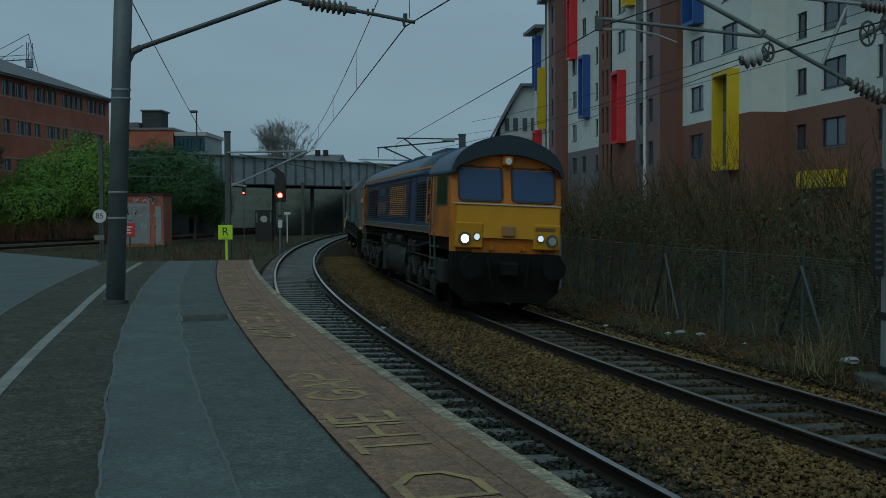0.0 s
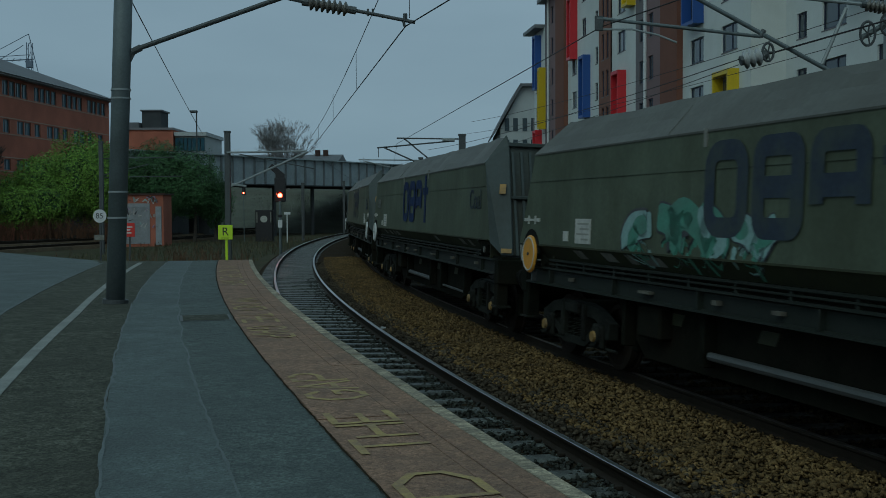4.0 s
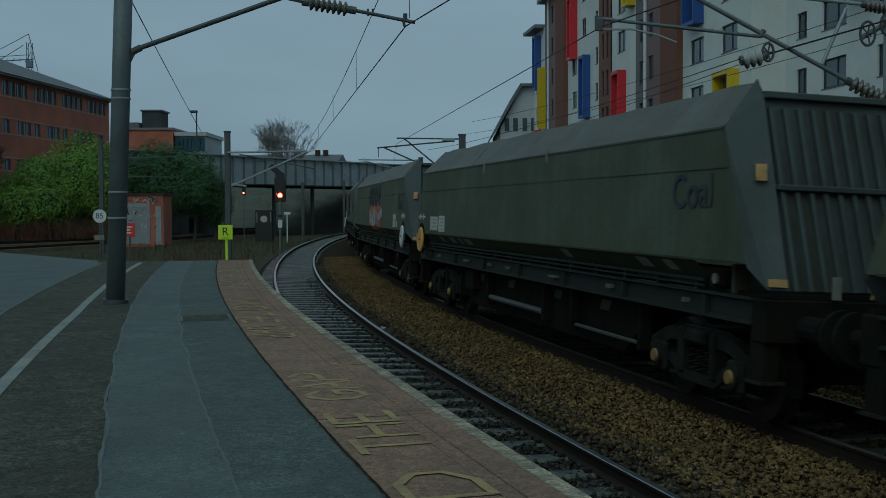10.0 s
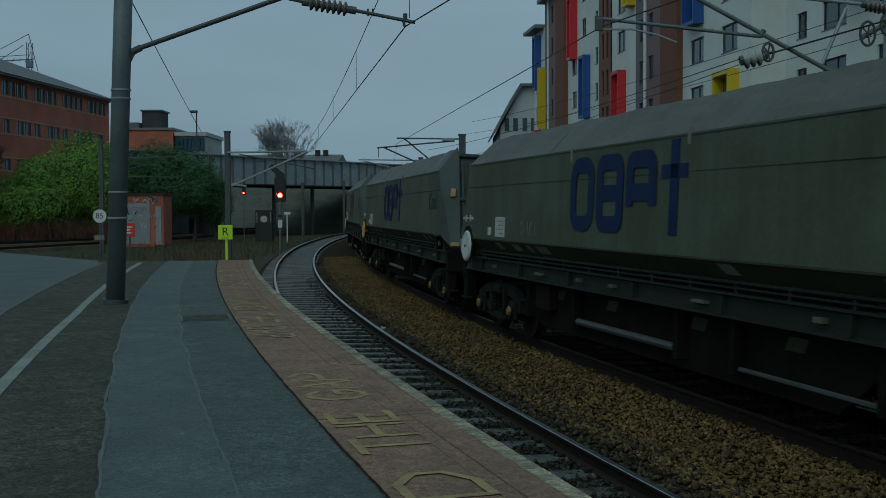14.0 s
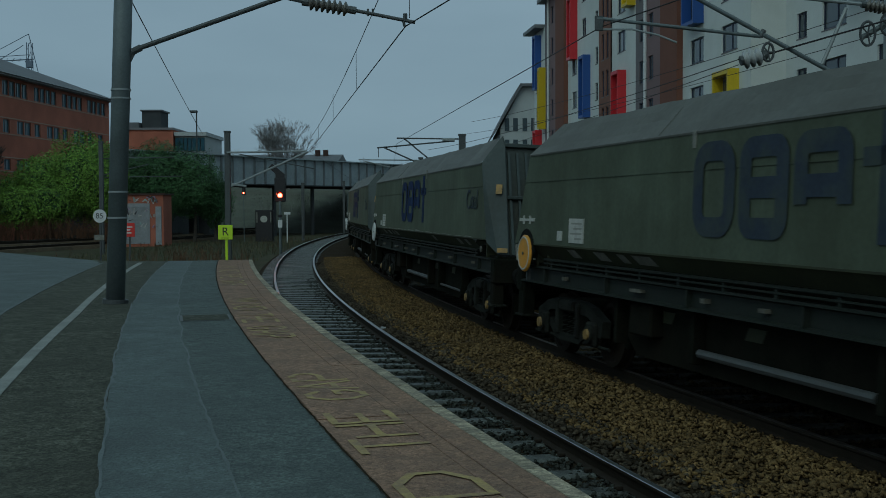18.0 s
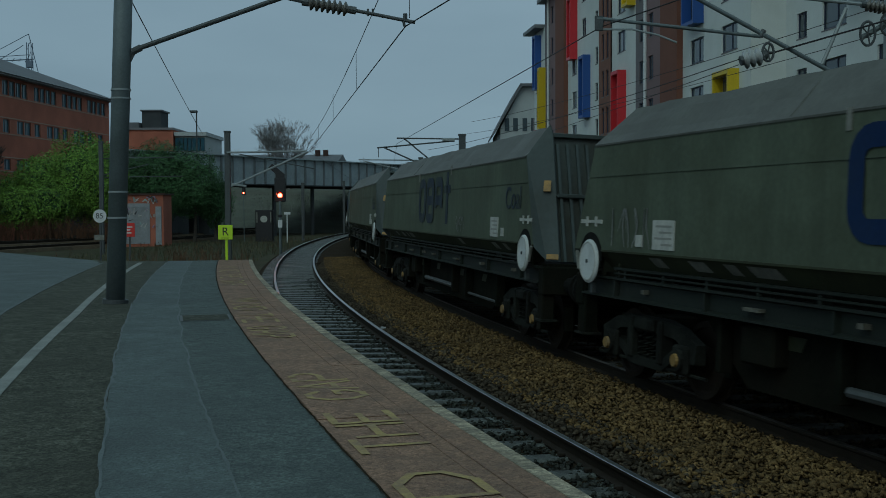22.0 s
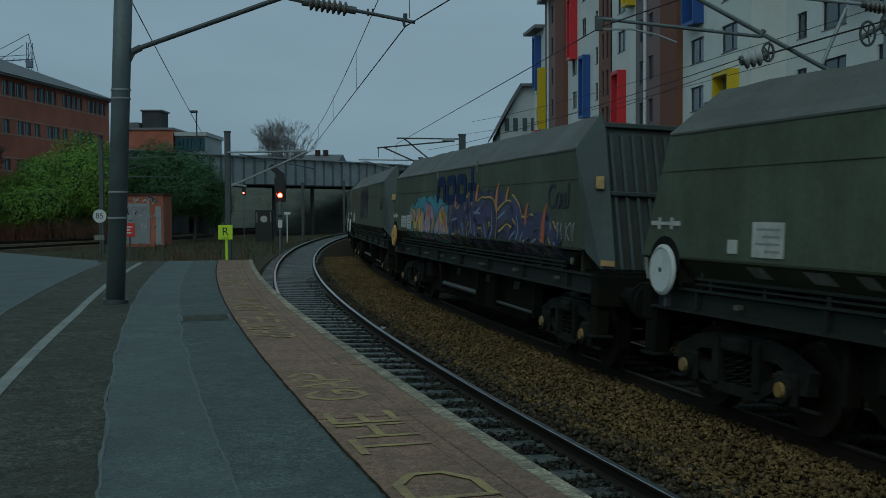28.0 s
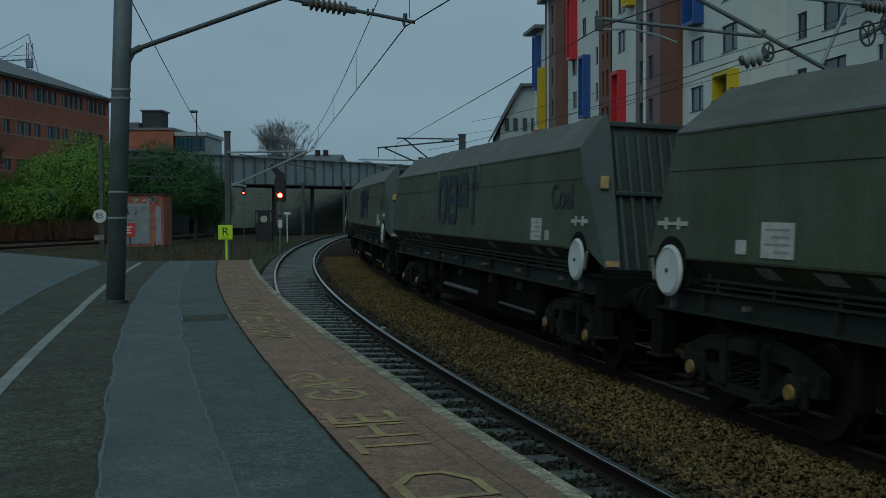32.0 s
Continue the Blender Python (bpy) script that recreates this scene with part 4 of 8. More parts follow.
        part("stiffener", boxed(-1.03, 1.03, sy * (H - e_in(2.42) - 0.08), sy * (H - e_in(2.42) + 0.035), 2.39, 2.45, 0.01), M["wagon_end"], e)
        part("headstock", boxed(-1.32, 1.32, sy * (H + 0.10), sy * (H + 0.36), 0.90, 1.33, 0.02), M["underframe"], w)
        part("end_platform", boxed(-1.25, 1.25, sy * (H - 1.2), sy * (H + 0.34), 1.335, 1.375), M["underframe"], w)
        part("lamp_bracket", boxed(-0.62, -0.54, sy * (H + 0.36), sy * (H + 0.40), 1.34, 1.56), M["label_dull"], w)
        part("lamp_bracket", boxed(0.54, 0.62, sy * (H + 0.36), sy * (H + 0.40), 1.34, 1.56), M["label_dull"], w)
        bm = bmesh.new()
        tube(bm, (0, sy * (H + 0.3), 1.05), (0, sy * (H + 0.85), 0.98), 0.05, seg=6)
        part("coupling", bm, M["buffer_black"], w)
        bm = bmesh.new()
        tube(bm, (0.25, sy * (H + 0.34), 0.95), (0.3, sy * (H + 0.7), 0.55), 0.03, seg=6)
        part("hose", bm, M["buffer_black"], w)
        bogie(w, sy * (H - 1.42), base=1.85)
    part("weld_seam", boxed(-W - 0.0095, -W + 0.01, -H + 0.28, H - 0.28, 2.605, 2.613), M["wagon"], w)
    for y in (-3.5, -1.5, 1.0, 3.0):
        bm = bmesh.new()
        prism(bm, [(y, 0.96), (y + 0.34, 0.96), (y + 0.42, 0.82), (y + 0.08, 0.82)], -1.068, -1.06, "x")
        part("tag", bm, M["wagon_low"], w, "dirty pale tag on the discharge door")
    part("centre_sill", boxed(-0.5, 0.5, -H, H, 0.7, 1.30), M["underframe"], w)
    bm = bmesh.new()
    shell(bm, [[(-1.25, y, 1.46), (-0.7, y, 0.5), (0.7, y, 0.5), (1.25, y, 1.46)] for y in (-4.7, 4.7)])
    part("hopper_bottom", bm, M["underframe"], w)
    return w


def side_at(behind, z, out=0.004):
    """A place on the platform side of a wagon, metres behind its leading end."""
    return Vector((-WH - 0.011 - out, behind - WL / 2, z))


def side_plate(w, name, b0, b1, z0, z1, mat, label="", out=0.004, parent=None):
    y0, y1 = b0 - WL / 2, b1 - WL / 2
    return part(name, boxed(-WH - 0.011 - out, -WH + 0.005, y0, y1, z0, z1), M[mat], parent or w, label)


def rounded_ring(bm, x, y0, y1, z0, z1, t, rad, low):
    """A flat rounded ring on a wagon's side; what lies below low is left open."""
    def rr(d):
        r = max(0.03, rad - d)
        out = []
        for qy, qz, a0 in ((1, 1, 0), (-1, 1, 90), (-1, -1, 180), (1, -1, 270)):
            for i in range(5):
                a = radians(a0 + 22.5 * i)
                out.append(((y0 + y1) / 2 + qy * ((y1 - y0) / 2 - d - r) + r * math.cos(a), (z0 + z1) / 2 + qz * ((z1 - z0) / 2 - d - r) + r * math.sin(a)))
        return out
    o, q = rr(0.0), rr(t)
    a = [bm.verts.new((x, p[0], max(low, p[1]))) for p in o]
    b = [bm.verts.new((x, p[0], max(low, p[1]))) for p in q]
    for k in range(len(o)):
        j = (k + 1) % len(o)
        if max(o[k][1], o[j][1], q[k][1], q[j][1]) > low + 0.01:
            bm.faces.new((a[k], a[j], b[j], b[k]))
    bmesh.ops.recalc_face_normals(bm, faces=bm.faces)


def brand_blocks(w, b0, b1, z0, z1, mat, x=-WH - 0.016, thick=0.21, half=WL / 2, skip_low=0.0):
    """Four plain navy block shapes, as on every wagon: rings and a bar, no letters."""
    n = 4
    step = (b1 - b0) / (n - 0.45)
    zl = z0 + skip_low
    for i in range(n):
        a = b1 - step * (i + 1) + 0.10
        wd = step - 0.09
        bm = bmesh.new()
        if i < 3:
            a0, a1 = a, a + wd
            rounded_ring(bm, x, a0 - half, a1 - half, z0, z1, thick, 0.22 if i else 0.30, zl if i < 2 else max(zl, z0 + thick * 1.6))
            mid = (z0 + z1) / 2
            if i and mid > zl:
                box(bm, x, x + 0.0101, a0 - half + thick, a1 - half - thick, mid - thick / 2, mid + thick / 2)
        else:
            box(bm, x, x + 0.01, a + wd * 0.45 - half, a + wd * 0.45 + thick - half, zl, z1 + 0.08)
            box(bm, x, x + 0.0102, a + wd * 0.2 - half, a + wd * 0.95 - half, z1 - 0.36, z1 - 0.20)
        part("brand_block", bm, M[mat], w, "faded navy block shape")


def handbrake(w, lead, colour):
    """A round handbrake cover in a cut-out at one end of the side."""
    b = 0.277 if lead else WL - 0.38
    y, z, x = b - WL / 2, 1.51, -WH
    hb = new("handbrake")
    hb.parent = w
    hb["label"] = ("white" if colour == "disc_white" else "orange") + " round handbrake cover"
    bm = bmesh.new()
    tube(bm, (x - 0.012, y, z), (x - 0.03, y, z), 0.285, seg=36)
    tube(bm, (x - 0.03, y, z), (x - 0.05, y, z), 0.285, 0.262, seg=36)
    part("cover", bm, M[colour], hb)
    bm = bmesh.new()
    k = 36
    rings = [[(x - q, y + r * math.cos(2 * math.pi * j / k), z + r * math.sin(2 * math.pi * j / k)) for j in range(k + 1)] for q, r in ((0.048, 0.262), (0.056, 0.255), (0.056, 0.238), (0.048, 0.232))]
    shell(bm, rings)
    part("rim", bm, M["label_white"], hb, "pale rolled rim", True)
    part("hub", tubed((x - 0.05, y, z), (x - 0.066, y, z), 0.024, seg=10), M["steel_dark"], hb)
    # no hole is cut: a black ring paints the darkness of the cut-out
    bm = bmesh.new()
    n = 12
    outer = [(y + 0.355 * math.cos(math.pi * i / n), z + 0.02 + 0.36 * math.sin(math.pi * i / n)) for i in range(n + 1)]
    inner = [(y + 0.27 * math.cos(math.pi * i / n), z - 0.02 + 0.275 * math.sin(math.pi * i / n)) for i in range(n, -1, -1)]
    prism(bm, outer + inner, x - 0.013, x - 0.002, "x")
    part("recess", bm, M["buffer_black"], hb, "black ring painted as the dark cut-out around the cover")
    part("stand", boxed(x + 0.02, x + 0.08, y - 0.03, y + 0.03, 1.10, 1.26), M["steel_dark"], hb)
    for dy, ww, hh in ((-0.25, 0.15, 0.05), (-0.14, 0.05, 0.13), (0.0, 0.24, 0.035), (0.14, 0.05, 0.13), (0.25, 0.15, 0.05)):
        part("stencil", boxed(x - 0.017, x + 0.002, y + dy - ww / 2, y + dy + ww / 2, 2.03 - hh / 2, 2.03 + hh / 2), M["label_white"], hb, "white stencilled mark")
    d = 1 if lead else -1
    part("lever", boxed(-0.03, 0.01, -0.02, 0.02, -0.13, 0.13, 0.008, m=Matrix.Translation((x - 0.01, y - d * 0.37, z)) @ Euler((d * 0.35, 0, 0)).to_matrix().to_4x4()), M["label_dull"], hb, "pale brake lever")


def data_panel(w, lead, big=False):
    b = 2.0 if lead else WL - 2.65
    p = side_plate(w, "data_panel", b, b + 0.52, 1.72, 2.06, "label_white", "white data panel with rows of small marks")
    for i, (z, l) in enumerate(((1.99, 0.4), (1.92, 0.3), (1.85, 0.42), (1.78, 0.25))):
        side_plate(w, "text_bar", b + 0.05, b + 0.05 + l, z - 0.012, z + 0.012, "label_ink", "", 0.006, p)
    c = 1.62 if lead else WL - 1.86
    side_plate(w, "data_plate", c, c + 0.17, 1.74, 1.88, "label_white", "small white plate")
    if big:
        q = side_plate(w, "data_panel", WL - 2.0, WL - 1.3, 1.74, 2.04, "label_white", "large white data panel")
        for z in (1.97, 1.90, 1.83):
            side_plate(w, "text_bar", WL - 1.95, WL - 1.45, z - 0.012, z + 0.012, "label_ink", "", 0.006, q)


def coal_word(w):
    m = Matrix.Translation(side_at(1.05, 2.36, 0.003)) @ Matrix(((0, 0, -1, 0), (-1, 0, 0, 0), (0, 1, 0, 0), (0, 0, 0, 1)))
    text_mesh("Coal", 0.52, 0.002, m, M["navy_faint"], "lettering", w, "faded navy lettering")


def on_side(b, z, lift):
    """A place on the platform side, or on the slope below it, b metres behind the leading end."""
    z = max(z, 1.47)
    x = -WH - 0.011 - lift if z > 1.66 else -(WH + 0.004 + lift - (1.66 - z) * 0.952)
    return Vector((x, b - WL / 2, z))


def ribbon(bm, pts, widths, lift, tip=0.5):
    """A painted stroke through points (b, z), with its own width at each point and rounded ends."""
    path3 = curved([(p[0], p[1], 0.0) for p in pts], 5)
    n = len(path3)
    ws = np.interp(np.linspace(0, 1, n), np.linspace(0, 1, len(widths)), widths)
    prev = None
    for i, p in enumerate(path3):
        q0, q1 = Vector(path3[max(0, i - 1)]), Vector(path3[min(n - 1, i + 1)])
        d = (q1 - q0).normalized()
        w = ws[i] * (tip if i in (0, n - 1) else 1.0) * 0.5
        cur = (bm.verts.new(on_side(p[0] - d.y * w, p[1] + d.x * w, lift)), bm.verts.new(on_side(p[0] + d.y * w, p[1] - d.x * w, lift)))
        if prev:
            bm.faces.new((prev[0], prev[1], cur[1], cur[0]))
        prev = cur


def paint_disc(bm, b, z, rb, rz, lift, rough=0.15, seed=0.0, n=18):
    pts = []
    for j in range(n):
        a = 2 * math.pi * j / n
        r = 1 + rough * noise.noise((math.cos(a) * 1.7, math.sin(a) * 1.7, seed))
        pts.append(bm.verts.new(on_side(b + math.cos(a) * rb * r, z + math.sin(a) * rz * r, lift)))
    bm.faces.new(pts)


def wild_strokes(rnd):
    """Bold strokes of no writing, in a cell one wide and one high: leaning bars, hooks and blades."""
    out = []
    for _ in range(rnd.choice((2, 3, 3))):
        u, kind = rnd.uniform(0.05, 0.95), rnd.random()
        lean = rnd.uniform(-0.35, 0.35)
        if kind < 0.5:
            out.append([(u - lean, rnd.uniform(-0.05, 0.15)), (u + rnd.uniform(-0.15, 0.15), 0.5), (u + lean, rnd.uniform(0.8, 1.1))])
        elif kind < 0.8:
            k = rnd.choice((-1, 1))
            out.append([(u, rnd.uniform(0.0, 0.2)), (u + k * 0.35, 0.35), (u + k * 0.2, 0.75), (u - k * 0.25, rnd.uniform(0.85, 1.05))])
        else:
            v = rnd.uniform(0.25, 0.8)
            out.append([(u - 0.45, v - 0.1), (u, v + rnd.uniform(-0.1, 0.2)), (u + 0.45, v + rnd.uniform(-0.2, 0.2))])
    return out


def burner(w, seed, b0, b1, z0, z1, n, fills, line, shine="", cloud="", edge="", thick=0.17, streaks=(), jag=0.0):
    """A sprayed piece: a bubbly cloud, bold signs with dark outlines, colour patches, streaks and a pale shine."""
    rnd = random.Random(seed)
    layers = collections.OrderedDict()

    def lay(c):
        if c not in layers:
            layers[c] = bmesh.new()
        return layers[c]
    step = (b1 - b0) / n
    if cloud:
        m = int((b1 - b0) / 0.16)
        for i in range(m):
            b = b0 - 0.1 + (b1 - b0 + 0.2) * (i + 0.5) / m
            top = z1 - 0.06 - 0.22 * abs(2 * (i + 0.5) / m - 1) ** 2 + rnd.uniform(-0.05, 0.06)
            r = rnd.uniform(0.13, 0.19)
            paint_disc(lay(cloud), b, top, r, r, 0.0004 * (i % 3), 0.3, i * 1.3)
            zz = top
            while zz > z0 + 0.1:
                paint_disc(lay(cloud), b + rnd.uniform(-0.04, 0.04), zz, 0.17, 0.17, 0.0002 * (i % 3), 0.3, i * 2.1 + zz)
                zz -= 0.2
    for i in range(n):
        sign = wild_strokes(rnd)
        top = z1 - (0.14 * abs(2 * (i + 0.5) / n - 1) ** 2 + rnd.uniform(0.0, 0.08))
        sh = rnd.uniform(-0.10, 0.10)
        a, bq = rnd.sample(list(fills), 2) if len(fills) > 1 else (fills[0], fills[0])

        def place(u, v):
            # signs read from the trailing end (left) to the leading end
            return (b1 - step * (i + u * 1.02) + sh * v, z0 + 0.06 + (top - z0 - 0.12) * v)
        strokes = [[place(u + rnd.uniform(-0.07, 0.07), v + rnd.uniform(-0.05, 0.05)) for u, v in st] for st in sign]
        for st in strokes:
            t = thick * rnd.uniform(0.8, 1.2)
            if edge:
                ribbon(lay(edge), st, [t + 0.13, t + 0.10, t + 0.13], 0.0014 + 0.00005 * i, 0.9)
            ribbon(lay(line), st, [t + 0.05, t + 0.06, t + 0.05], 0.0020 + 0.00005 * i, 0.9)
        for st in strokes:
            t = thick * rnd.uniform(0.8, 1.1)
            ribbon(lay(a), st, [t, t * rnd.uniform(0.7, 1.2), t], 0.0028 + 0.00005 * i, 0.8)
            half = st[len(st) // 2:] if rnd.random() < 0.5 else st[:len(st) // 2 + 1]
            if len(half) > 1:
                ribbon(lay(bq), half, [t * 0.25, t * 0.8, t * 0.5], 0.0034 + 0.00005 * i, 0.4)
            if shine and rnd.random() < 0.85:
                st2 = [(p[0] + t * 0.22, p[1] + 0.03) for p in st]
                ribbon(lay(shine), st2[:max(2, len(st2) - 1)], [0.015, 0.050, 0.015], 0.0042 + 0.00005 * i, 0.3)
        for _ in range(2):
            c = rnd.choice(list(fills))
            u, v = rnd.uniform(0.1, 0.9), rnd.uniform(0.1, 0.7)
            p = place(u, v)
            ribbon(lay(c), [p, (p[0] + rnd.uniform(-0.08, 0.08), p[1] - rnd.uniform(0.15, 0.4))], [0.10, 0.05], 0.0009 + 0.00005 * i, 0.4)
        if jag:
            p = place(rnd.uniform(0.2, 0.8), 1.0)
            c = rnd.choice(list(streaks)) if streaks else line
            ribbon(lay(c), [(p[0] + 0.12, p[1] - 0.25), (p[0] + 0.05, p[1] + jag * 0.5), (p[0] - 0.1, p[1] + jag)], [0.26, 0.12, 0.02], 0.0012, 0.3)
    for c, bm in layers.items():
        part("graffiti", bm, M[c], w, "sprayed graffiti paint")["kind"] = "stuff"


def scribble(w, seed, b0, b1, z0, z1, colour, n, t=0.02):
    """A faint hand-drawn tag of thin loops."""
    rnd = random.Random(seed)
    bm = bmesh.new()
    for i in range(n):
        c = b0 + (b1 - b0) * (i + 0.5) / n
        ww = (b1 - b0) / n
        pts = [(c + rnd.uniform(-0.6, 0.6) * ww, z0 + (z1 - z0) * v) for v in (0.0, 0.55, 1.0, 0.4)]
        ribbon(bm, pts, [t, t * 1.2, t * 0.6], 0.001 + 0.0001 * i, 0.5)
    part("graffiti", bm, M[colour], w, "faint sprayed tag")["kind"] = "stuff"


def caulk_line(w):
    bm = bmesh.new()
    rnd = random.Random(9)
    y = 0.9
    while y < 13.5:
        l = rnd.uniform(0.3, 1.2)
        h = rnd.uniform(0.012, 0.045)
        prism(bm, [(y - WL / 2, 1.672), (y + l - WL / 2, 1.672), (y + l * 0.8 - WL / 2, 1.672 + h), (y + l * 0.3 - WL / 2, 1.672 + h * 0.7)], -WH - 0.016, -WH + 0.002, "x")
        y += l + rnd.uniform(0.0, 0.25)
    part("coal_dust_line", bm, M["label_dull"], w, "pale dust lying along the hopper's lower edge")


# the locomotive ----
def ring_frame(bm, cx, cz, w, h, t, depth, y, sy, rad=0.12, mat=0):
    """A rounded rectangular frame on a front at y, facing sy."""
    def rr(wd, ht, r):
        pts = []
        for qx, qz, a0 in ((1, 1, 0), (-1, 1, 90), (-1, -1, 180), (1, -1, 270)):
            for i in range(5):
                a = radians(a0 + 22.5 * i)
                pts.append((cx + qx * (wd / 2 - r) + r * math.cos(a), cz + qz * (ht / 2 - r) + r * math.sin(a)))
        return pts
    o, i = rr(w, h, rad), rr(w - 2 * t, h - 2 * t, max(0.02, rad - t))
    n = len(o)
    a = [bm.verts.new((p[0], y + sy * depth, p[1])) for p in o]
    b = [bm.verts.new((p[0], y + sy * depth, p[1])) for p in i]
    c = [bm.verts.new((p[0], y, p[1])) for p in o]
    d = [bm.verts.new((p[0], y, p[1])) for p in i]
    for k in range(n):
        j = (k + 1) % n
        bm.faces.new((a[k], a[j], b[j], b[k]))
        bm.faces.new((a[k], c[k], c[j], a[j]))
        bm.faces.new((b[k], b[j], d[j], d[k]))
    return i


def build_loco():
    H = BODY_L / 2
    lo = thing("diesel_locomotive", "orange and blue diesel freight locomotive with lit headlight", "locomotive")
    cl = 2.4
    eng = new("engine_room")
    eng.parent = lo
    eng["label"] = "dark blue engine room"
    bm = bmesh.new()
    prism(bm, [(-1.26, 1.70), (-1.26, 3.06), (1.26, 3.06), (1.26, 1.70)], -H + cl, H - cl, "y")
    part("wall", bm, M["loco_blue"], eng, "dark blue bodyside")
    bm = bmesh.new()
    rings = []
    for y in (-H + cl, -H + 5.2, 0, H - 5.2, H - cl):
        rings.append(curved([(1.30, y, 3.04), (1.29, y, 3.14), (1.10, y, 3.40), (0.62, y, 3.66), (0, y, 3.74), (-0.62, y, 3.66), (-1.10, y, 3.40), (-1.29, y, 3.14), (-1.30, y, 3.04)]))
    shell(bm, rings, True)
    part("roof", bm, M["loco_roof"], lo, "weathered blue curved roof", True)
    for sx in (-1, 1):
        part("stripe", boxed(sx * 1.295, sx * 1.235, -H + cl, H - cl, 3.165, 3.215, m=None), M["loco_orange_line"], eng, "orange cantrail stripe")
        part("sill", boxed(sx * 1.24, sx * 1.31, -H + cl, H - cl, 1.66, 1.82, 0.01), M["loco_sill"], eng, "grey lower sill")
        part("sill_line", boxed(sx * 1.25, sx * 1.318, -H + cl, H - cl, 1.665, 1.69), M["loco_orange_dull"], eng, "dull orange line along the sill")
        # slatted panel, with darker gaps between the slats
        y0, y1 = -H + 6.1, -H + 13.5
        part("slat_backing", boxed(sx * 1.262, sx * 1.266, y0, y1, 1.93, 2.98), M["black"], eng)
        for i in range(19):
            z = 1.945 + i * 0.0545
            bm = bmesh.new()
            prism(bm, [(sx * 1.266, z), (sx * 1.290, z + 0.006), (sx * 1.290, z + 0.020), (sx * 1.266, z + 0.028)], y0, y1, "y")
            part("slat", bm, M["loco_slat"], eng, "")
            # the brand's four plain orange block shapes lie over the slats
            for a, b, kind in ((-H + 9.15, -H + 10.05, 0), (-H + 8.15, -H + 9.0, 1), (-H + 7.2, -H + 8.0, 1), (-H + 6.68, -H + 7.08, 2)):
                if 2.02 < z < 2.86:
                    rows = (z - 2.02) / 0.84
                    spans = [(a, a + 0.28), (b - 0.28, b)] if (0.2 < rows < 0.42 or 0.58 < rows < 0.82) else [(a, b)]
                    if kind == 2:
                        spans = [(a + 0.02, a + 0.24)] if rows < 0.62 or rows > 0.75 else [(a - 0.06, b)]
                    for q0, q1 in spans:
                        part("brand_block", boxed(sx * 1.284, sx * 1.2925, q0, q1, z + 0.004, z + 0.032), M["loco_orange_line"], eng, "orange block shape")
            if 2.05 < z < 2.40:
                for j in range(5):
                    q = -H + 11.15 + j * 0.42
                    part("number_bar", boxed(sx * 1.284, sx * 1.2925, q, q + 0.27, z + 0.004, z + 0.030), M["loco_orange_dull"], eng, "faded orange bar")
        part("access_hatch", boxed(sx * 1.266, sx * 1.296, -H + 11.3, -H + 12.7, 2.62, 2.86, 0.01), M["loco_blue"], eng)
        for a, b in ((-H + 2.48, -H + 3.62), (-H + 3.70, -H + 4.80), (-H + 13.7, -H + 16.3)):
            g = part("radiator_grille", boxed(sx * 1.255, sx * 1.275, a, b, 1.93, 2.86), M["loco_grille"], eng, "black mesh radiator grille")
            for i in range(14):
                z = 1.96 + i * 0.066
                part("louvre", boxed(sx * 1.275, sx * 1.281, a + 0.02, b - 0.02, z, z + 0.02), M["black"], g)
        for y in (-H + 5.0, -H + 5.95, -H + 13.6):
            part("panel_joint", boxed(sx * 1.258, sx * 1.268, y - 0.012, y + 0.012, 1.84, 3.04), M["black"], eng)
    for y, l in ((-3.6, 2.2), (0.2, 1.6), (3.4, 2.4)):
        part("roof_hatch", boxed(-0.55, 0.55, y - l / 2, y + l / 2, 3.62, 3.79, 0.03), M["loco_roof"], lo)
    part("exhaust_port", boxed(-0.3, 0.3, 1.2, 1.9, 3.7, 3.86, 0.03), M["black"], lo)
    for sy in (-1, 1):
        cab = new("cab")
        cab.parent = lo
        cab["label"] = "orange driving cab with navy roof"
        # cab shell, leaning back above the waist
        bm = bmesh.new()
        rings = []
        for x in (-1.32, -1.18, 1.18, 1.32):
            k = 0.10 if abs(x) > 1.3 else 0.0
            rings.append([(x, sy * (H - cl), 1.68), (x, sy * (H - cl), 3.12), (x, sy * (H - 0.52 - k), 3.12), (x, sy * (H - 0.30 - k), 2.40), (x, sy * (H - 0.28 - k), 1.34), (x, sy * (H - 0.44), 1.34), (x, sy * (H - 0.47), 1.68)])
        shell(bm, rings)
        bm.verts.ensure_lookup_table()
        n = 7
        bm.faces.new([bm.verts[i] for i in range(n)])
        bm.faces.new([bm.verts[3 * n + i] for i in range(n)])
        bmesh.ops.recalc_face_normals(bm, faces=bm.faces)
        part("cab_shell", bm, M["loco_orange"], cab, "orange cab with sooty stains")
        # arched upper face under the visor
        bm = bmesh.new()
        prism(bm, [(-1.30, 3.10), (-1.18, 3.22), (-0.62, 3.42), (0, 3.50), (0.62, 3.42), (1.18, 3.22), (1.30, 3.10)], sy * (H - 0.9), sy * (H - 0.52), "y")
        part("upper_face", bm, M["loco_orange"], cab)
        bm = bmesh.new()
        rings = []
        for y, dz in ((H - cl - 0.05, 0.0), (H - 0.9, 0.02), (H - 0.34, 0.06)):
            rings.append(curved([(1.36, sy * y, 3.02), (1.35, sy * y, 3.12), (1.14, sy * y, 3.42 + dz), (0.62, sy * y, 3.70 + dz), (0, sy * y, 3.82 + dz), (-0.62, sy * y, 3.70 + dz), (-1.14, sy * y, 3.42 + dz), (-1.35, sy * y, 3.12), (-1.36, sy * y, 3.02)]))
        shell(bm, rings)
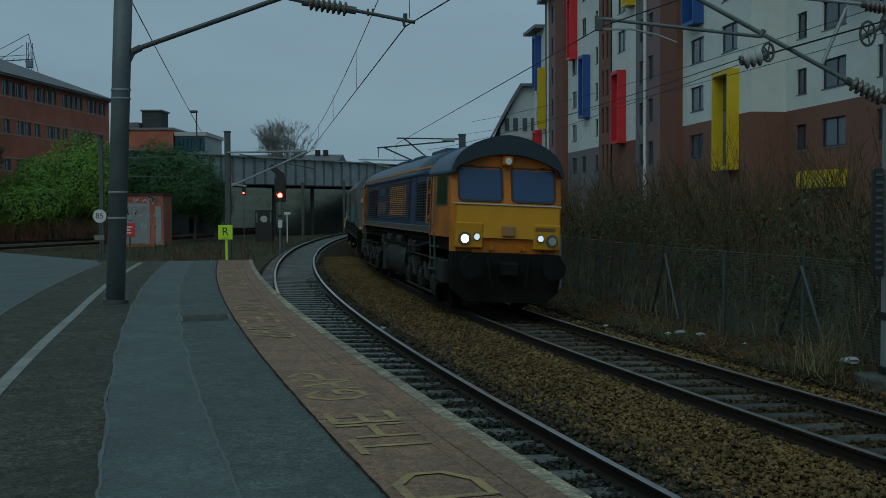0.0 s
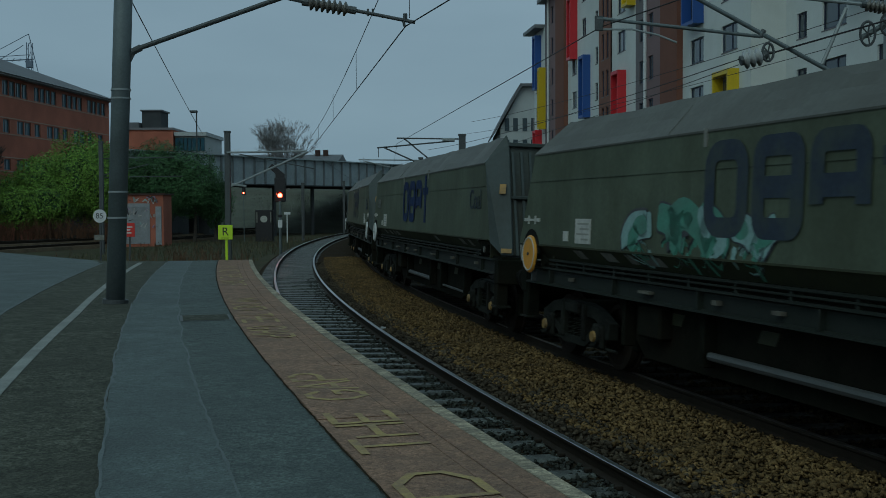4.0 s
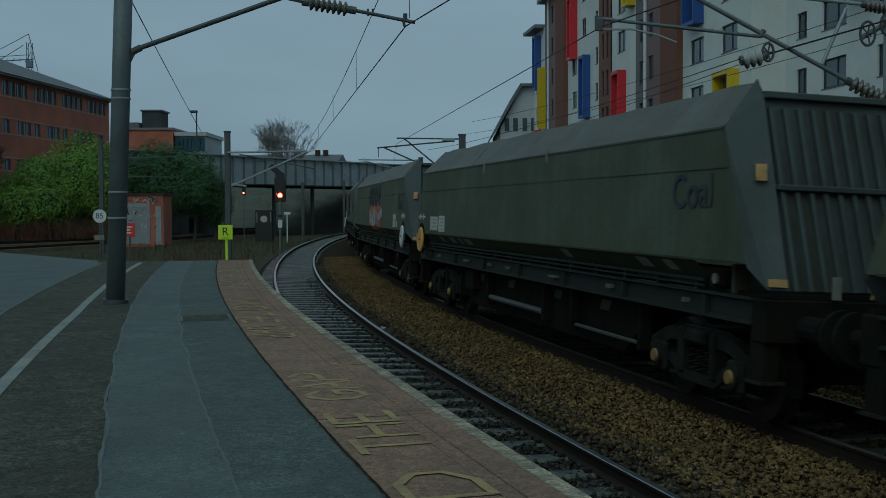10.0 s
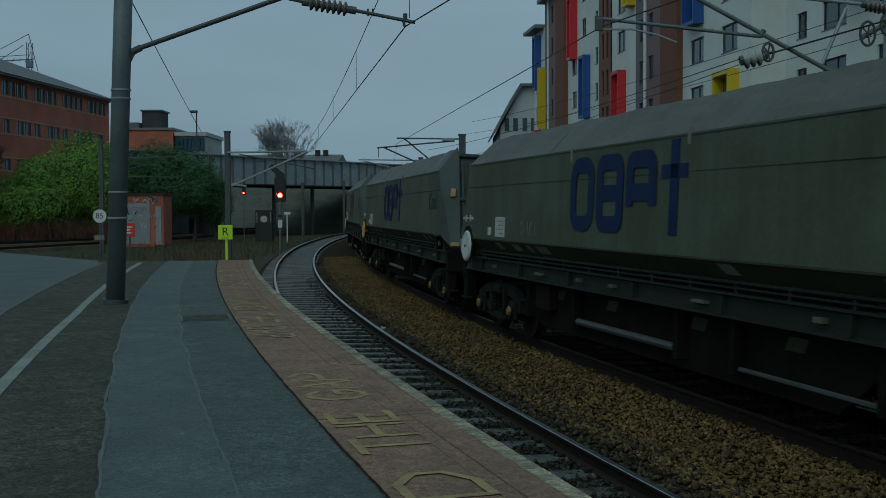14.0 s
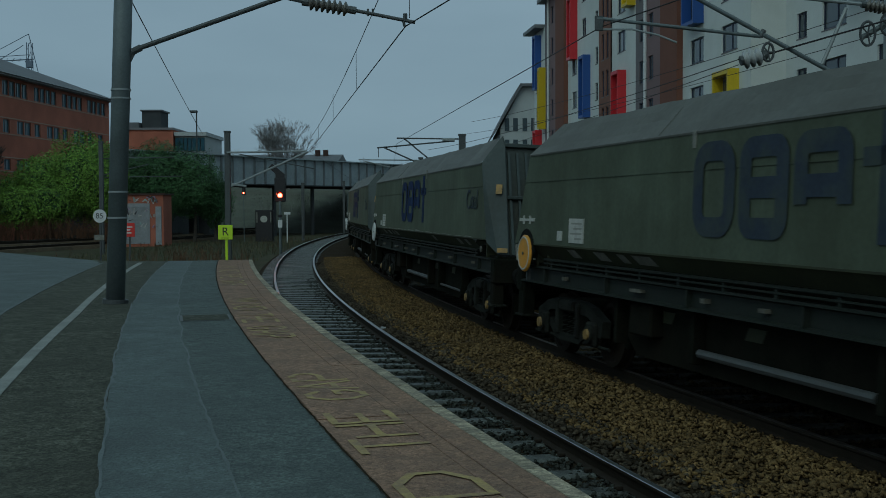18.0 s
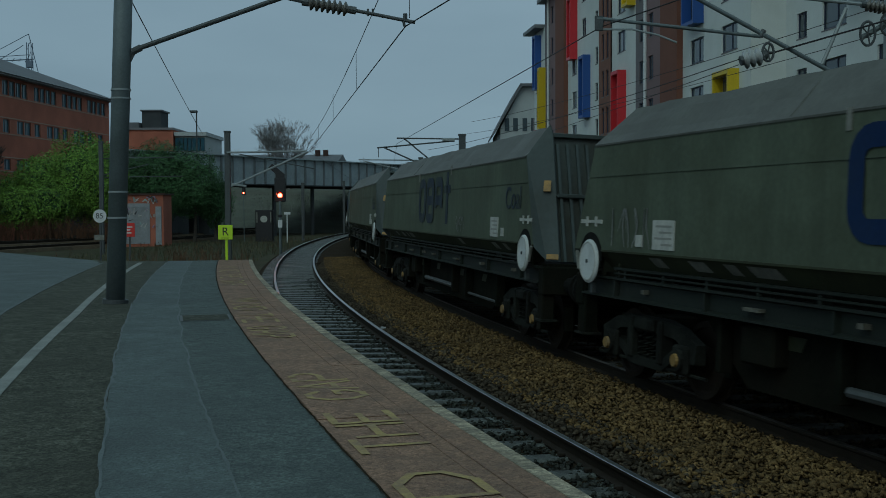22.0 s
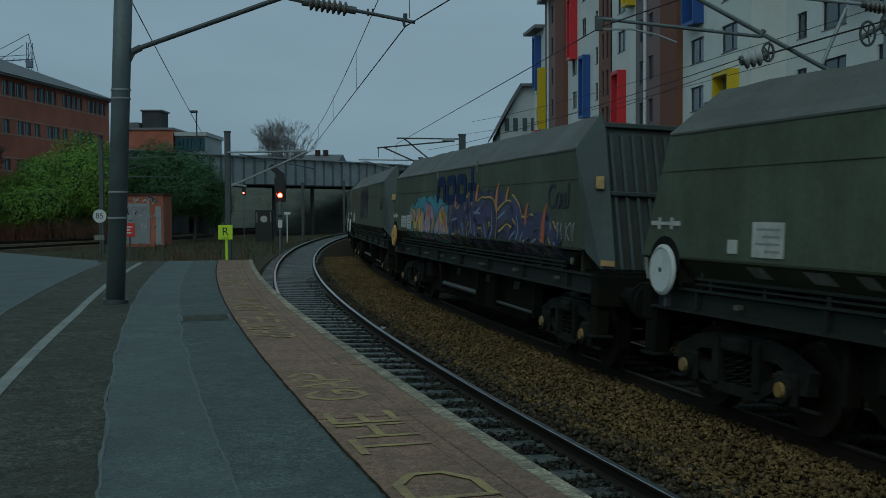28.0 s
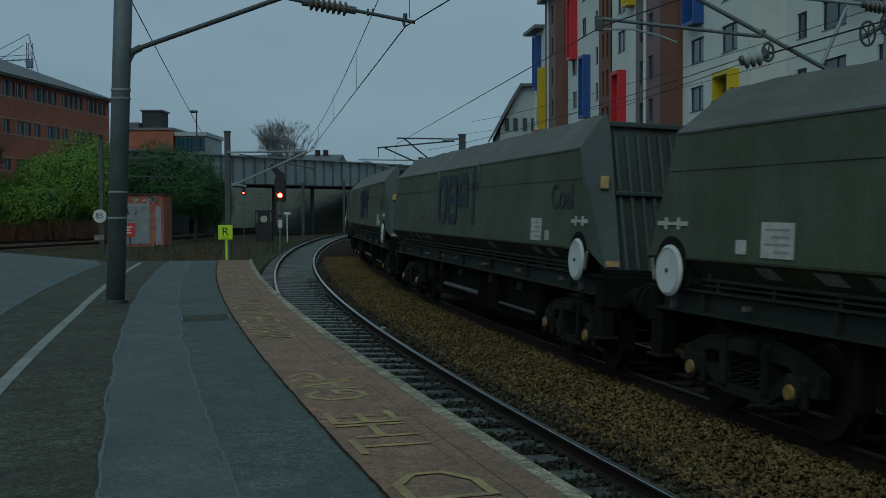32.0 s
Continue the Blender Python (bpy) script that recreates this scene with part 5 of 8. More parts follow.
        part("cab_roof", bm, M["loco_roof"], cab, "navy cab roof", True)
        bm = bmesh.new()
        yv = sy * (H - 0.335)
        arch_o = [(-1.36, 3.02), (-1.35, 3.12), (-1.14, 3.48), (-0.62, 3.76), (0, 3.88), (0.62, 3.76), (1.14, 3.48), (1.35, 3.12), (1.36, 3.02)]
        arch_i = [(1.27, 3.06), (1.16, 3.20), (0.62, 3.40), (0, 3.475), (-0.62, 3.40), (-1.16, 3.20), (-1.27, 3.06)]
        prism(bm, curved(arch_o) + curved(arch_i), yv - sy * 0.22, yv, "y")
        part("visor", bm, M["loco_visor"], cab, "dark navy arched visor")
        # nose
        nose = new("nose_panel")
        nose.parent = lo
        nose["label"] = "yellow nose panel with lamps"
        bm = bmesh.new()
        prism(bm, [(sy * (H - 0.32), 2.40), (sy * (H - 0.20), 2.385), (sy * (H - 0.14), 1.95), (sy * (H - 0.10), 1.70), (sy * (H - 0.32), 1.68)], -1.23, 1.23, "x")
        part("panel", bm, M["loco_yellow"], nose, "yellow warning panel")
        part("ledge", boxed(-1.27, 1.27, sy * (H - 0.34), sy * (H - 0.17), 2.385, 2.415, 0.008), M["ledge_pale"], nose, "pale edge under the windscreens")
        part("lower_panel", boxed(-0.82, 0.82, sy * (H - 0.34), sy * (H - 0.20), 1.32, 1.70, 0.02), M["loco_orange"], nose, "orange lower panel")
        for sx in (-1, 1):
            part("lamp_housing", boxed(sx * 0.60, sx * 1.25, sy * (H - 0.34), sy * (H - 0.09), 1.44, 2.02, 0.03), M["loco_yellow"], nose, "yellow lamp housing")
            lit = sx == -1 and sy == -1
            bm = bmesh.new()
            tube(bm, (sx * 1.04, sy * (H - 0.10), 1.67), (sx * 1.04, sy * (H - 0.04), 1.67), 0.14, seg=24)
            part("lamp_rim", bm, M["steel_dark"], nose)
            part("headlamp", tubed((sx * 1.04, sy * (H - 0.05), 1.67), (sx * 1.04, sy * (H - 0.028), 1.67), 0.092, seg=24), M["headlight"] if lit else M["lamp_off"], nose, "lit white headlamp" if lit else "unlit headlamp")
            part("lamp_rim", tubed((sx * 0.76, sy * (H - 0.10), 1.72), (sx * 0.76, sy * (H - 0.05), 1.72), 0.085, seg=18), M["black"], nose)
            part("marker_lamp", tubed((sx * 0.76, sy * (H - 0.06), 1.72), (sx * 0.76, sy * (H - 0.04), 1.72), 0.066, seg=18), M["marker_light"] if sy == -1 else M["lamp_off"], nose, "marker lamp")
            # windscreens
            tilt = Matrix.Translation((0, sy * (H - 0.30), 2.40)) @ Euler((sy * 0.296, 0, 0)).to_matrix().to_4x4()
            bm = bmesh.new()
            inner = ring_frame(bm, sx * 0.635, 0.45, 1.08, 0.80, 0.045, 0.025, 0.0, sy, 0.11)
            bmesh.ops.transform(bm, matrix=tilt, verts=bm.verts)
            part("window_rubber", bm, M["black"], cab)
            bm = bmesh.new()
            bm.faces.new([bm.verts.new((p[0], sy * 0.008, p[1])) for p in inner])
            bmesh.ops.transform(bm, matrix=tilt, verts=bm.verts)
            part("windscreen", bm, M["cab_glass"], cab, "blue-tinted windscreen")
            bm = bmesh.new()
            tube(bm, (sx * 0.95, sy * 0.03, 0.86), (sx * 0.55, sy * 0.03, 0.80), 0.012, seg=6)
            bmesh.ops.transform(bm, matrix=tilt, verts=bm.verts)
            part("wiper", bm, M["black"], cab)
            # side window, door edge and hand rails
            x = sx * 1.322
            part("side_window_frame", boxed(x - sx * 0.01, x + sx * 0.012, sy * (H - 1.70), sy * (H - 0.70), 2.34, 3.06, 0.004), M["loco_sill"], cab)
            part("side_window", boxed(x, x + sx * 0.016, sy * (H - 1.65), sy * (H - 0.75), 2.38, 3.02), M["cab_glass_dark"], cab, "dark cab side window")
            part("window_bar", boxed(x, x + sx * 0.022, sy * (H - 1.15), sy * (H - 1.12), 2.40, 3.02), M["black"], cab)
            for yy in (H - 1.85, H - 2.52):
                bm = bmesh.new()
                tube(bm, (sx * 1.37, sy * yy, 1.95), (sx * 1.37, sy * yy, 2.98), 0.018, seg=6)
                for z in (1.95, 2.98):
                    tube(bm, (sx * 1.31, sy * yy, z), (sx * 1.37, sy * yy, z), 0.018, seg=6)
                part("hand_rail", bm, M["loco_orange_dull"], cab, "dull orange grab rail")
            part("door_gap", boxed(sx * 1.318, sx * 1.326, sy * (H - 2.30), sy * (H - 2.22), 1.72, 3.08), M["black"], cab)
            for z in (2.05, 2.62):
                part("hinge", boxed(sx * 1.32, sx * 1.36, sy * (H - 2.46), sy * (H - 2.36), z, z + 0.09, 0.01), M["loco_orange"], cab)
            bm = bmesh.new()
            for yy in (H - 1.85, H - 2.45):
                tube(bm, (sx * 1.28, sy * yy, 1.68), (sx * 1.24, sy * yy, 0.85), 0.025, seg=6)
            for z in (1.36, 1.10, 0.86):
                box(bm, sx * 1.12, sx * 1.30, sy * (H - 2.45), sy * (H - 1.85), z, z + 0.03)
            part("steps", bm, M["loco_sill"], lo, "dirty grey cab steps")
            bm = bmesh.new()
            tube(bm, (sx * 0.87, sy * (H - 0.1), 1.05), (sx * 0.87, sy * (H + 0.36), 1.05), 0.12, seg=12)
            tube(bm, (sx * 0.87, sy * (H + 0.36), 1.05), (sx * 0.87, sy * (H + 0.44), 1.05), 0.25, seg=20)
            part("buffer", bm, M["buffer_black"], lo)
            part("hose", tubed((sx * 0.45, sy * (H - 0.05), 1.25), (sx * 0.35, sy * (H + 0.12), 0.62), 0.03, seg=6), M["buffer_black"], lo)
            part("lamp_bracket", boxed(sx * 0.38 - 0.05, sx * 0.38 + 0.05, sy * (H - 0.24), sy * (H - 0.10), 1.40, 1.50, 0.01), M["loco_orange"], nose)
        part("top_lamp_box", boxed(-0.13, 0.13, sy * (H - 0.62), sy * (H - 0.36), 3.22, 3.45, 0.04), M["loco_orange"], cab)
        part("top_lamp", tubed((0, sy * (H - 0.37), 3.33), (0, sy * (H - 0.345), 3.33), 0.075, seg=18), M["lamp_dim"], cab, "white upper lamp")
        part("socket_box", boxed(-0.16, 0.14, sy * (H - 0.2), sy * (H - 0.03), 1.74, 1.96, 0.02), M["loco_orange_dull"], nose)
        part("number_bar", boxed(0.64, 1.12, sy * (H - 0.092), sy * (H - 0.086), 1.87, 1.95), M["number_ink"], nose, "dark bar")
        bm = bmesh.new()
        prism(bm, [(-1.16, 1.32), (1.16, 1.32), (1.18, 0.95), (1.12, 0.52), (0.85, 0.30), (-0.85, 0.30), (-1.12, 0.52), (-1.18, 0.95)], sy * (H - 0.62), sy * (H - 0.12), "y")
        part("buffer_beam", bm, M["buffer_black"], lo, "black buffer beam and plough")
        part("drop_head_coupler", boxed(-0.2, 0.2, sy * (H - 0.12), sy * (H + 0.22), 0.85, 1.15, 0.04), M["buffer_black"], lo)
        bogie(lo, sy * (H - 4.1), 3, 3.9, 0.53, 1.12)
        part("equipment_box", boxed(-1.24, 1.24, sy * (H - 1.75), sy * (H - 0.75), 0.62, 1.12, 0.03), M["underframe_loco"], lo)
    bm = bmesh.new()
    ring = curved([(0.0, 0.28), (0.75, 0.30), (1.12, 0.45), (1.27, 0.80), (1.18, 1.12), (0.95, 1.22), (0.0, 1.24)], 3)
    prism(bm, ring + [(-a, z) for a, z in ring[-2:0:-1]], -3.1, 1.3, "y")
    tank = part("fuel_tank", bm, M["underframe_loco"], lo, "grimy rounded fuel tank")
    for sx in (-1, 1):
        part("battery_box", boxed(sx * 0.75, sx * 1.25, 1.36, 1.95, 0.38, 1.20, 0.03), M["underframe_loco"], lo, "grey equipment box beside the tank")
        for y, l in ((-4.4, 0.5), (-3.6, 0.4), (2.3, 0.5)):
            part("hanging_valve", boxed(sx * 1.02, sx * 1.22, y, y + l, 1.12, 1.42, 0.04), M["underframe_loco"], lo)
        bm = bmesh.new()
        chain(bm, [(sx * 1.2, -6.8, 1.45), (sx * 1.22, -5.0, 1.30), (sx * 1.24, -3.4, 1.28), (sx * 1.26, -3.0, 0.7)], 0.025)
        part("hose_run", bm, M["underframe_loco"], lo)
    for sx in (-1, 1):
        for y in (0.6, -1.6):
            part("air_tank", tubed((sx * 1.1, y - 0.55, 1.38), (sx * 1.1, y + 0.55, 1.38), 0.17, seg=14), M["underframe_loco"], lo)
        for y in (-2.4, 0.7):
            part("tank_band", boxed(sx * 1.255, sx * 1.28, y - 0.04, y + 0.04, 0.62, 0.98), M["underframe_loco"], tank)
        part("pipe_run", tubed((sx * 1.2, -6.5, 1.52), (sx * 1.2, 6.5, 1.52), 0.03, seg=6), M["underframe"], lo)
    part("underframe", boxed(-1.15, 1.15, -H + 0.8, H - 0.8, 1.35, 1.70), M["underframe"], lo, "dark underframe")
    # both cabs narrow towards their fronts
    for o in lo.children_recursive:
        if o.type == "MESH" and o.parent.name.startswith(("cab", "nose")):
            for v in o.data.vertices:
                v.co.z -= 0.06 * min(1.0, max(0.0, (v.co.z - 1.32) / 0.3))
                v.co.x *= 1 - 0.10 * min(1.0, max(0.0, (abs(v.co.y) - (H - cl)) / 2.1))
    return lo


LOCO = build_loco()
LOCO_FRONT = A0 - 20.86
BASE = build_wagon()
WAGONS = [BASE] + [copy_thing(BASE, Matrix()) for _ in range(18)]
# which end carries the handbrake (L leading, T trailing) and the cover's colour
BRAKES = {0: "To", 1: "Tw", 2: "Lw", 3: "Lw", 4: "To", 5: "Lw", 6: "Tw", 7: "To", 8: "To", 9: "Tw", 10: "Tw", 11: "Lw", 12: "Lw", 13: "Tw", 14: "To", 15: "Tw", 16: "Lw", 17: "Lw", 18: "Tw"}
LOOKS = {4: "dirty grey hopper wagon with plain side and large data panel", 12: "plain dirty grey hopper wagon with white handbrake cover", 0: "dirty grey hopper wagon with teal graffiti", 3: "dirty grey hopper wagon with pale and teal graffiti", 5: "dirty grey hopper wagon with orange and white graffiti", 9: "dirty grey hopper wagon with pale dust along its lower edge", 14: "dirty grey hopper wagon with large orange, cyan and purple graffiti", 16: "dirty grey hopper wagon with faint pale graffiti"}
for k, w in enumerate(WAGONS):
    code = BRAKES[k]
    lead = code[0] == "L"
    handbrake(w, lead, "disc_orange" if code[1] == "o" else "disc_white")
    data_panel(w, lead, k in (4, 14))
    if k not in (4, 12):
        brand_blocks(w, 6.2, 9.6, 1.89, 2.90, "navy_faint" if k in (0, 2, 5, 8, 11, 15, 16, 18) else "navy", skip_low=0.45 if k in (5, 14) else 0.0)
    for b, z in ((9.6, 2.95), (6.0, 3.0)):
        side_plate(w, "stencil", b, b + 0.07, z - 0.10, z + 0.10, "label_dull", "small pale mark")
    coal_word(w)
    if k in LOOKS:
        w["label"] = LOOKS[k]
    else:
        w["label"] = "dirty grey hopper wagon with navy shapes and %s handbrake cover" % ("orange" if code[1] == "o" else "white")
burner(WAGONS[0], 31, 8.3, 11.4, 1.55, 2.26, 4, ["g_green", "g_seafoam", "g_green"], "g_dark", thick=0.30)
burner(WAGONS[0], 2, 0.45, 5.3, 1.58, 2.50, 7, ["g_teal", "g_cyan", "g_teal", "g_teal", "g_blue"], "g_dark", thick=0.30, streaks=["g_sand"], jag=0.08)
burner(WAGONS[3], 3, 8.9, 12.6, 1.52, 2.16, 5, ["g_cream", "g_sand"], "g_umber", edge="g_rustfade", thick=0.20)
burner(WAGONS[3], 4, 2.6, 7.9, 1.50, 2.26, 5, ["g_fadegrey", "g_fadegrey", "g_seafade", "g_pinkfade", "g_seafade"], "g_fadegrey", thick=0.36)
scribble(WAGONS[3], 5, 12.9, 14.2, 1.70, 2.1, "g_fadegrey", 4)
scribble(WAGONS[3], 15, 1.0, 5.2, 1.72, 2.3, "g_fadegrey", 8)
burner(WAGONS[5], 6, 5.9, 9.3, 1.55, 2.34, 5, ["g_white", "g_fadepale"], "g_rust", cloud="g_ember", thick=0.26)
burner(WAGONS[14], 7, 8.3, 12.7, 1.50, 2.36, 6, ["g_salmon", "g_orange", "g_gold", "g_lilac"], "g_dark", "g_white", cloud="g_cyan", thick=0.26)
burner(WAGONS[14], 8, 3.1, 8.3, 1.48, 2.42, 5, ["g_purple", "g_navy", "g_purple", "g_navy"], "g_dark", "g_sky", cloud="g_navy", edge="g_gold", thick=0.34, streaks=["g_orange", "g_ember"], jag=0.34)
burner(WAGONS[14], 9, 1.0, 3.2, 1.48, 2.05, 2, ["g_navy", "g_purple"], "g_dark", "g_sky", cloud="g_navy", edge="g_gold", thick=0.30, streaks=["g_ember"], jag=0.4)
scribble(WAGONS[14], 19, 0.2, 1.4, 1.75, 2.0, "g_white", 6)
scribble(WAGONS[16], 10, 10.2, 13.0, 1.74, 2.2, "g_fadepale", 9)
scribble(WAGONS[11], 11, 4.6, 5.4, 1.75, 2.05, "g_fadepale", 4)
scribble(WAGONS[10], 13, 13.2, 14.3, 1.72, 2.2, "g_fadepale", 6)
scribble(WAGONS[12], 14, 12.4, 13.4, 1.72, 2.15, "g_fadepale", 5)
scribble(WAGONS[6], 16, 11.0, 11.8, 1.78, 2.0, "g_fadepale", 4)
scribble(WAGONS[1], 12, 13.9, 14.6, 2.25, 2.5, "g_fadegrey", 7, 0.03)
caulk_line(WAGONS[9])


def motions():
    ts = [0.5 * i for i in range(65)]
    walk(LOCO, [(t, train_pose(LOCO_FRONT, BODY_L, t, 4.1)) for t in ts])
    for k, w in enumerate(WAGONS):
        walk(w, [(t, train_pose(A0 + PITCH * k, WL, t, 1.95)) for t in ts])
    # every wheelset turns as it rolls
    fine = [i / 15 for i in range(481)]
    for v in [LOCO] + WAGONS:
        for o in v.children_recursive:
            if o.name.startswith("wheelset"):
                place, r = o.location.copy(), o.location.z
                walk(o, [(t, Matrix.Translation(place) @ Matrix.Rotation(run(t) / r, 4, "X")) for t in fine])


# ---- buildings ----
def quad_wall(bm, u0, u1, z0, z1, holes, depth=0.22, mat=0):
    """A wall face in the plane y = 0 (outwards +y), with reveals that go depth metres in."""
    us = sorted({u0, u1, *[h for a in holes for h in a[:2]]})
    zs = sorted({z0, z1, *[h for a in holes for h in a[2:]]})
    us = [u for u in us if u0 <= u <= u1]
    zs = [z for z in zs if z0 <= z <= z1]
    grid = {}

    def vert(u, y, z):
        k = (round(u, 4), round(y, 4), round(z, 4))
        if k not in grid:
            grid[k] = bm.verts.new((u, y, z))
        return grid[k]
    for a, b in zip(us[:-1], us[1:]):
        for c, d in zip(zs[:-1], zs[1:]):
            mu, mz = (a + b) / 2, (c + d) / 2
            if any(h[0] < mu < h[1] and h[2] < mz < h[3] for h in holes):
                continue
            f = bm.faces.new((vert(a, 0, c), vert(a, 0, d), vert(b, 0, d), vert(b, 0, c)))
            f.material_index = mat
    for h in holes:
        a, b, c, d = max(h[0], u0), min(h[1], u1), max(h[2], z0), min(h[3], z1)
        for p, q in (((a, c), (b, c)), ((b, c), (b, d)), ((b, d), (a, d)), ((a, d), (a, c))):
            bm.faces.new((vert(p[0], 0, p[1]), vert(q[0], 0, q[1]), vert(q[0], -depth, q[1]), vert(p[0], -depth, p[1])))
    bmesh.ops.recalc_face_normals(bm, faces=bm.faces)


def window(parent, m, u0, u1, z0, z1, out, frame="frame_blue", pane="window", split=True, sill=True, label=""):
    w = new("window")
    w.parent = parent
    if label:
        w["label"] = label
    bm = bmesh.new()
    t = 0.07
    y0, y1 = out - 0.12, out - 0.05
    box(bm, u0, u1, y0, y1, z0, z0 + t, m=m)
    box(bm, u0, u1, y0, y1, z1 - t, z1, m=m)
    box(bm, u0, u0 + t, y0, y1, z0 + t, z1 - t, m=m)
    box(bm, u1 - t, u1, y0, y1, z0 + t, z1 - t, m=m)
    if split and u1 - u0 > 0.9:
        c = u0 + (u1 - u0) * 0.42
        box(bm, c - t / 2, c + t / 2, y0, y1, z0 + t, z1 - t, m=m)
    part("window_frame", bm, M[frame], w)
    part("pane", boxed(u0 + t * 0.6, u1 - t * 0.6, out - 0.10, out - 0.085, z0 + t * 0.6, z1 - t * 0.6, m=m), M[pane], w)
    if sill:
        part("window_sill", boxed(u0 - 0.05, u1 + 0.05, out - 0.15, out + 0.06, z0 - 0.06, z0, m=m), M["render_grey"], w)
    return w


def frame_matrix(ox, oy, dx, dy):
    """u along (dx, dy), y towards the left of that way, z up."""
    l = math.hypot(dx, dy)
    dx, dy = dx / l, dy / l
    return Matrix(((dx, -dy, 0, ox), (dy, dx, 0, oy), (0, 0, 1, 0), (0, 0, 0, 1)))


def apartment_block():
    b = thing("apartment_block", "white, brown and mauve apartment block with coloured projecting boxes", "building")
    m = frame_matrix(15.45, 55.6, -0.129, 0.9917)
    mb = m @ Matrix.Translation((0, -1.85, 0))
    TOP = 21.0
    rows = [5.08 + 2.72 * i for i in range(6)]
    low = 7.1

    def panel(u0, u1, z0, z1, mat, out, holes=(), mm=m, name="wall_panel", label=""):
        bm = bmesh.new()
        quad_wall(bm, u0, u1, z0, z1, list(holes))
        bmesh.ops.transform(bm, matrix=mm @ Matrix.Translation((0, out, 0)), verts=bm.verts)
        part(name, bm, M[mat], b, label)
        for h in holes:
            window(b, mm, h[0], h[1], h[2], h[3], out - 0.04)

    def side(u, z0, z1, mat, a, c, mm=m):
        part("wall_return", boxed(u - 0.02, u + 0.02, a, c, z0, z1, m=mm), M[mat], b)

    def wins(u0, u1, zlist, h=1.38):
        return [(u0, u1, z, z + h) for z in zlist]
    # the part set back, nearest the camera
    hb = wins(-2.32, -1.24, rows, 1.24) + wins(-6.2, -3.9, rows, 1.34) + wins(-11.2, -8.9, rows, 1.34) + wins(-16.5, -14.3, rows, 1.34)
    panel(-30, 0, low, TOP, "render_white", 0.0, [h for h in hb if h[2] > low], mb, label="white rendered wall")
    panel(-30, 0, -0.5, low, "terracotta", 0.0, [h for h in hb if h[3] < low], mb, label="terracotta rendered wall")
    side(0.0, low, TOP, "render_white", -1.85, 0.0)
    side(0.0, -0.5, low, "terracotta", -1.85, 0.0)
    # white bay with the yellow box
    ha = wins(6.5, 8.57, rows, 1.38) + wins(1.7, 3.85, [r for r in rows if r > 10], 1.42)
    panel(0, 9.9, low, TOP, "render_white", 0.0, [h for h in ha if h[2] > low], label="white rendered wall")
    panel(0, 9.9, -0.5, low, "terracotta", 0.0, [h for h in ha if h[3] < low], label="terracotta rendered wall")
    # brown pier, mauve bay, grey bay
    panel(9.9, 12.94, -0.5, TOP, "render_brown", 0.35, label="dark brown pier")
    side(9.9, -0.5, TOP, "render_brown", 0.0, 0.37)
    panel(12.94, 16.4, -0.5, TOP, "render_mauve", 0.12, wins(15.0, 16.0, rows, 1.5), label="mauve rendered bay")
    side(12.96, -0.5, TOP, "render_brown", 0.1, 0.35)
    panel(16.4, 19.06, -0.5, TOP, "render_grey", 0.0, wins(17.2, 18.3, rows, 1.45), label="grey bay")
    part("drain_pipe", tubed(m @ Vector((16.35, 0.22, 0)), m @ Vector((16.35, 0.22, TOP)), 0.11, seg=10), M["frame_white"], b, "white drain pipe")
    # white bay with the red box
    hc = wins(21.4, 23.3, [z for z in rows if z > 12], 1.45)
    panel(19.06, 24.74, 6.9, TOP, "render_white", 0.0, hc, label="white rendered wall")
    panel(19.06, 24.74, -0.5, 6.9, "render_brown", 0.0)
    panel(24.74, 27.9, -0.5, TOP, "terracotta", 0.1, wins(25.3, 25.95, rows, 1.9) + wins(26.5, 27.1, rows, 1.9), label="terracotta strip with slit windows")
    hd = wins(28.5, 29.25, rows, 1.3) + wins(35.0, 36.4, [z for z in rows if z < 14], 1.35) + wins(32.0, 33.3, [rows[0], rows[4], rows[5]], 1.35)
    panel(27.9, 37.9, 6.95, TOP, "render_white", 0.0, [h for h in hd if h[2] > 6.95], label="white rendered wall")
    panel(27.9, 37.9, -0.5, 6.95, "render_grey", 0.0, [h for h in hd if h[3] < 6.95])
    panel(37.9, 41.0, -0.5, TOP, "render_brown", 0.35, label="dark brown pier")
    side(37.9, -0.5, TOP, "render_brown", 0.0, 0.37)
    panel(41.0, 44.2, -0.5, TOP, "render_mauve", 0.12, wins(42.8, 43.6, rows, 1.5), label="mauve rendered bay")
    part("drain_pipe", tubed(m @ Vector((44.4, 0.22, 0)), m @ Vector((44.4, 0.22, TOP)), 0.11, seg=10), M["frame_white"], b, "white drain pipe")
    panel(44.2, 46.6, -0.5, TOP, "render_grey", 0.0, wins(44.9, 46.0, rows, 1.45), label="grey bay")
    panel(46.6, 51.2, -0.5, 18.9, "render_white", 0.0, wins(49.6, 50.6, rows[:4], 1.35), label="white rendered wall")

    def bay(u0, u1, z0, z1, mat, word=""):
        """A projecting coloured box, open in front: fins, head and foot, with windows in the recess."""
        bx = new("projecting_box")
        bx.parent = b
        bx["label"] = word + " projecting window box"
        t = 0.14
        part("fin", boxed(u0, u0 + t, 0.0, 0.62, z0, z1, m=m), M[mat], bx)
        part("fin", boxed(u1 - t, u1, 0.0, 0.62, z0, z1, m=m), M[mat], bx)
        part("head", boxed(u0 + t, u1 - t, 0.0, 0.615, z1 - 0.25, z1, m=m), M[mat], bx)
        part("foot", boxed(u0 + t, u1 - t, 0.0, 0.615, z0, z0 + 0.2, m=m), M[mat], bx)
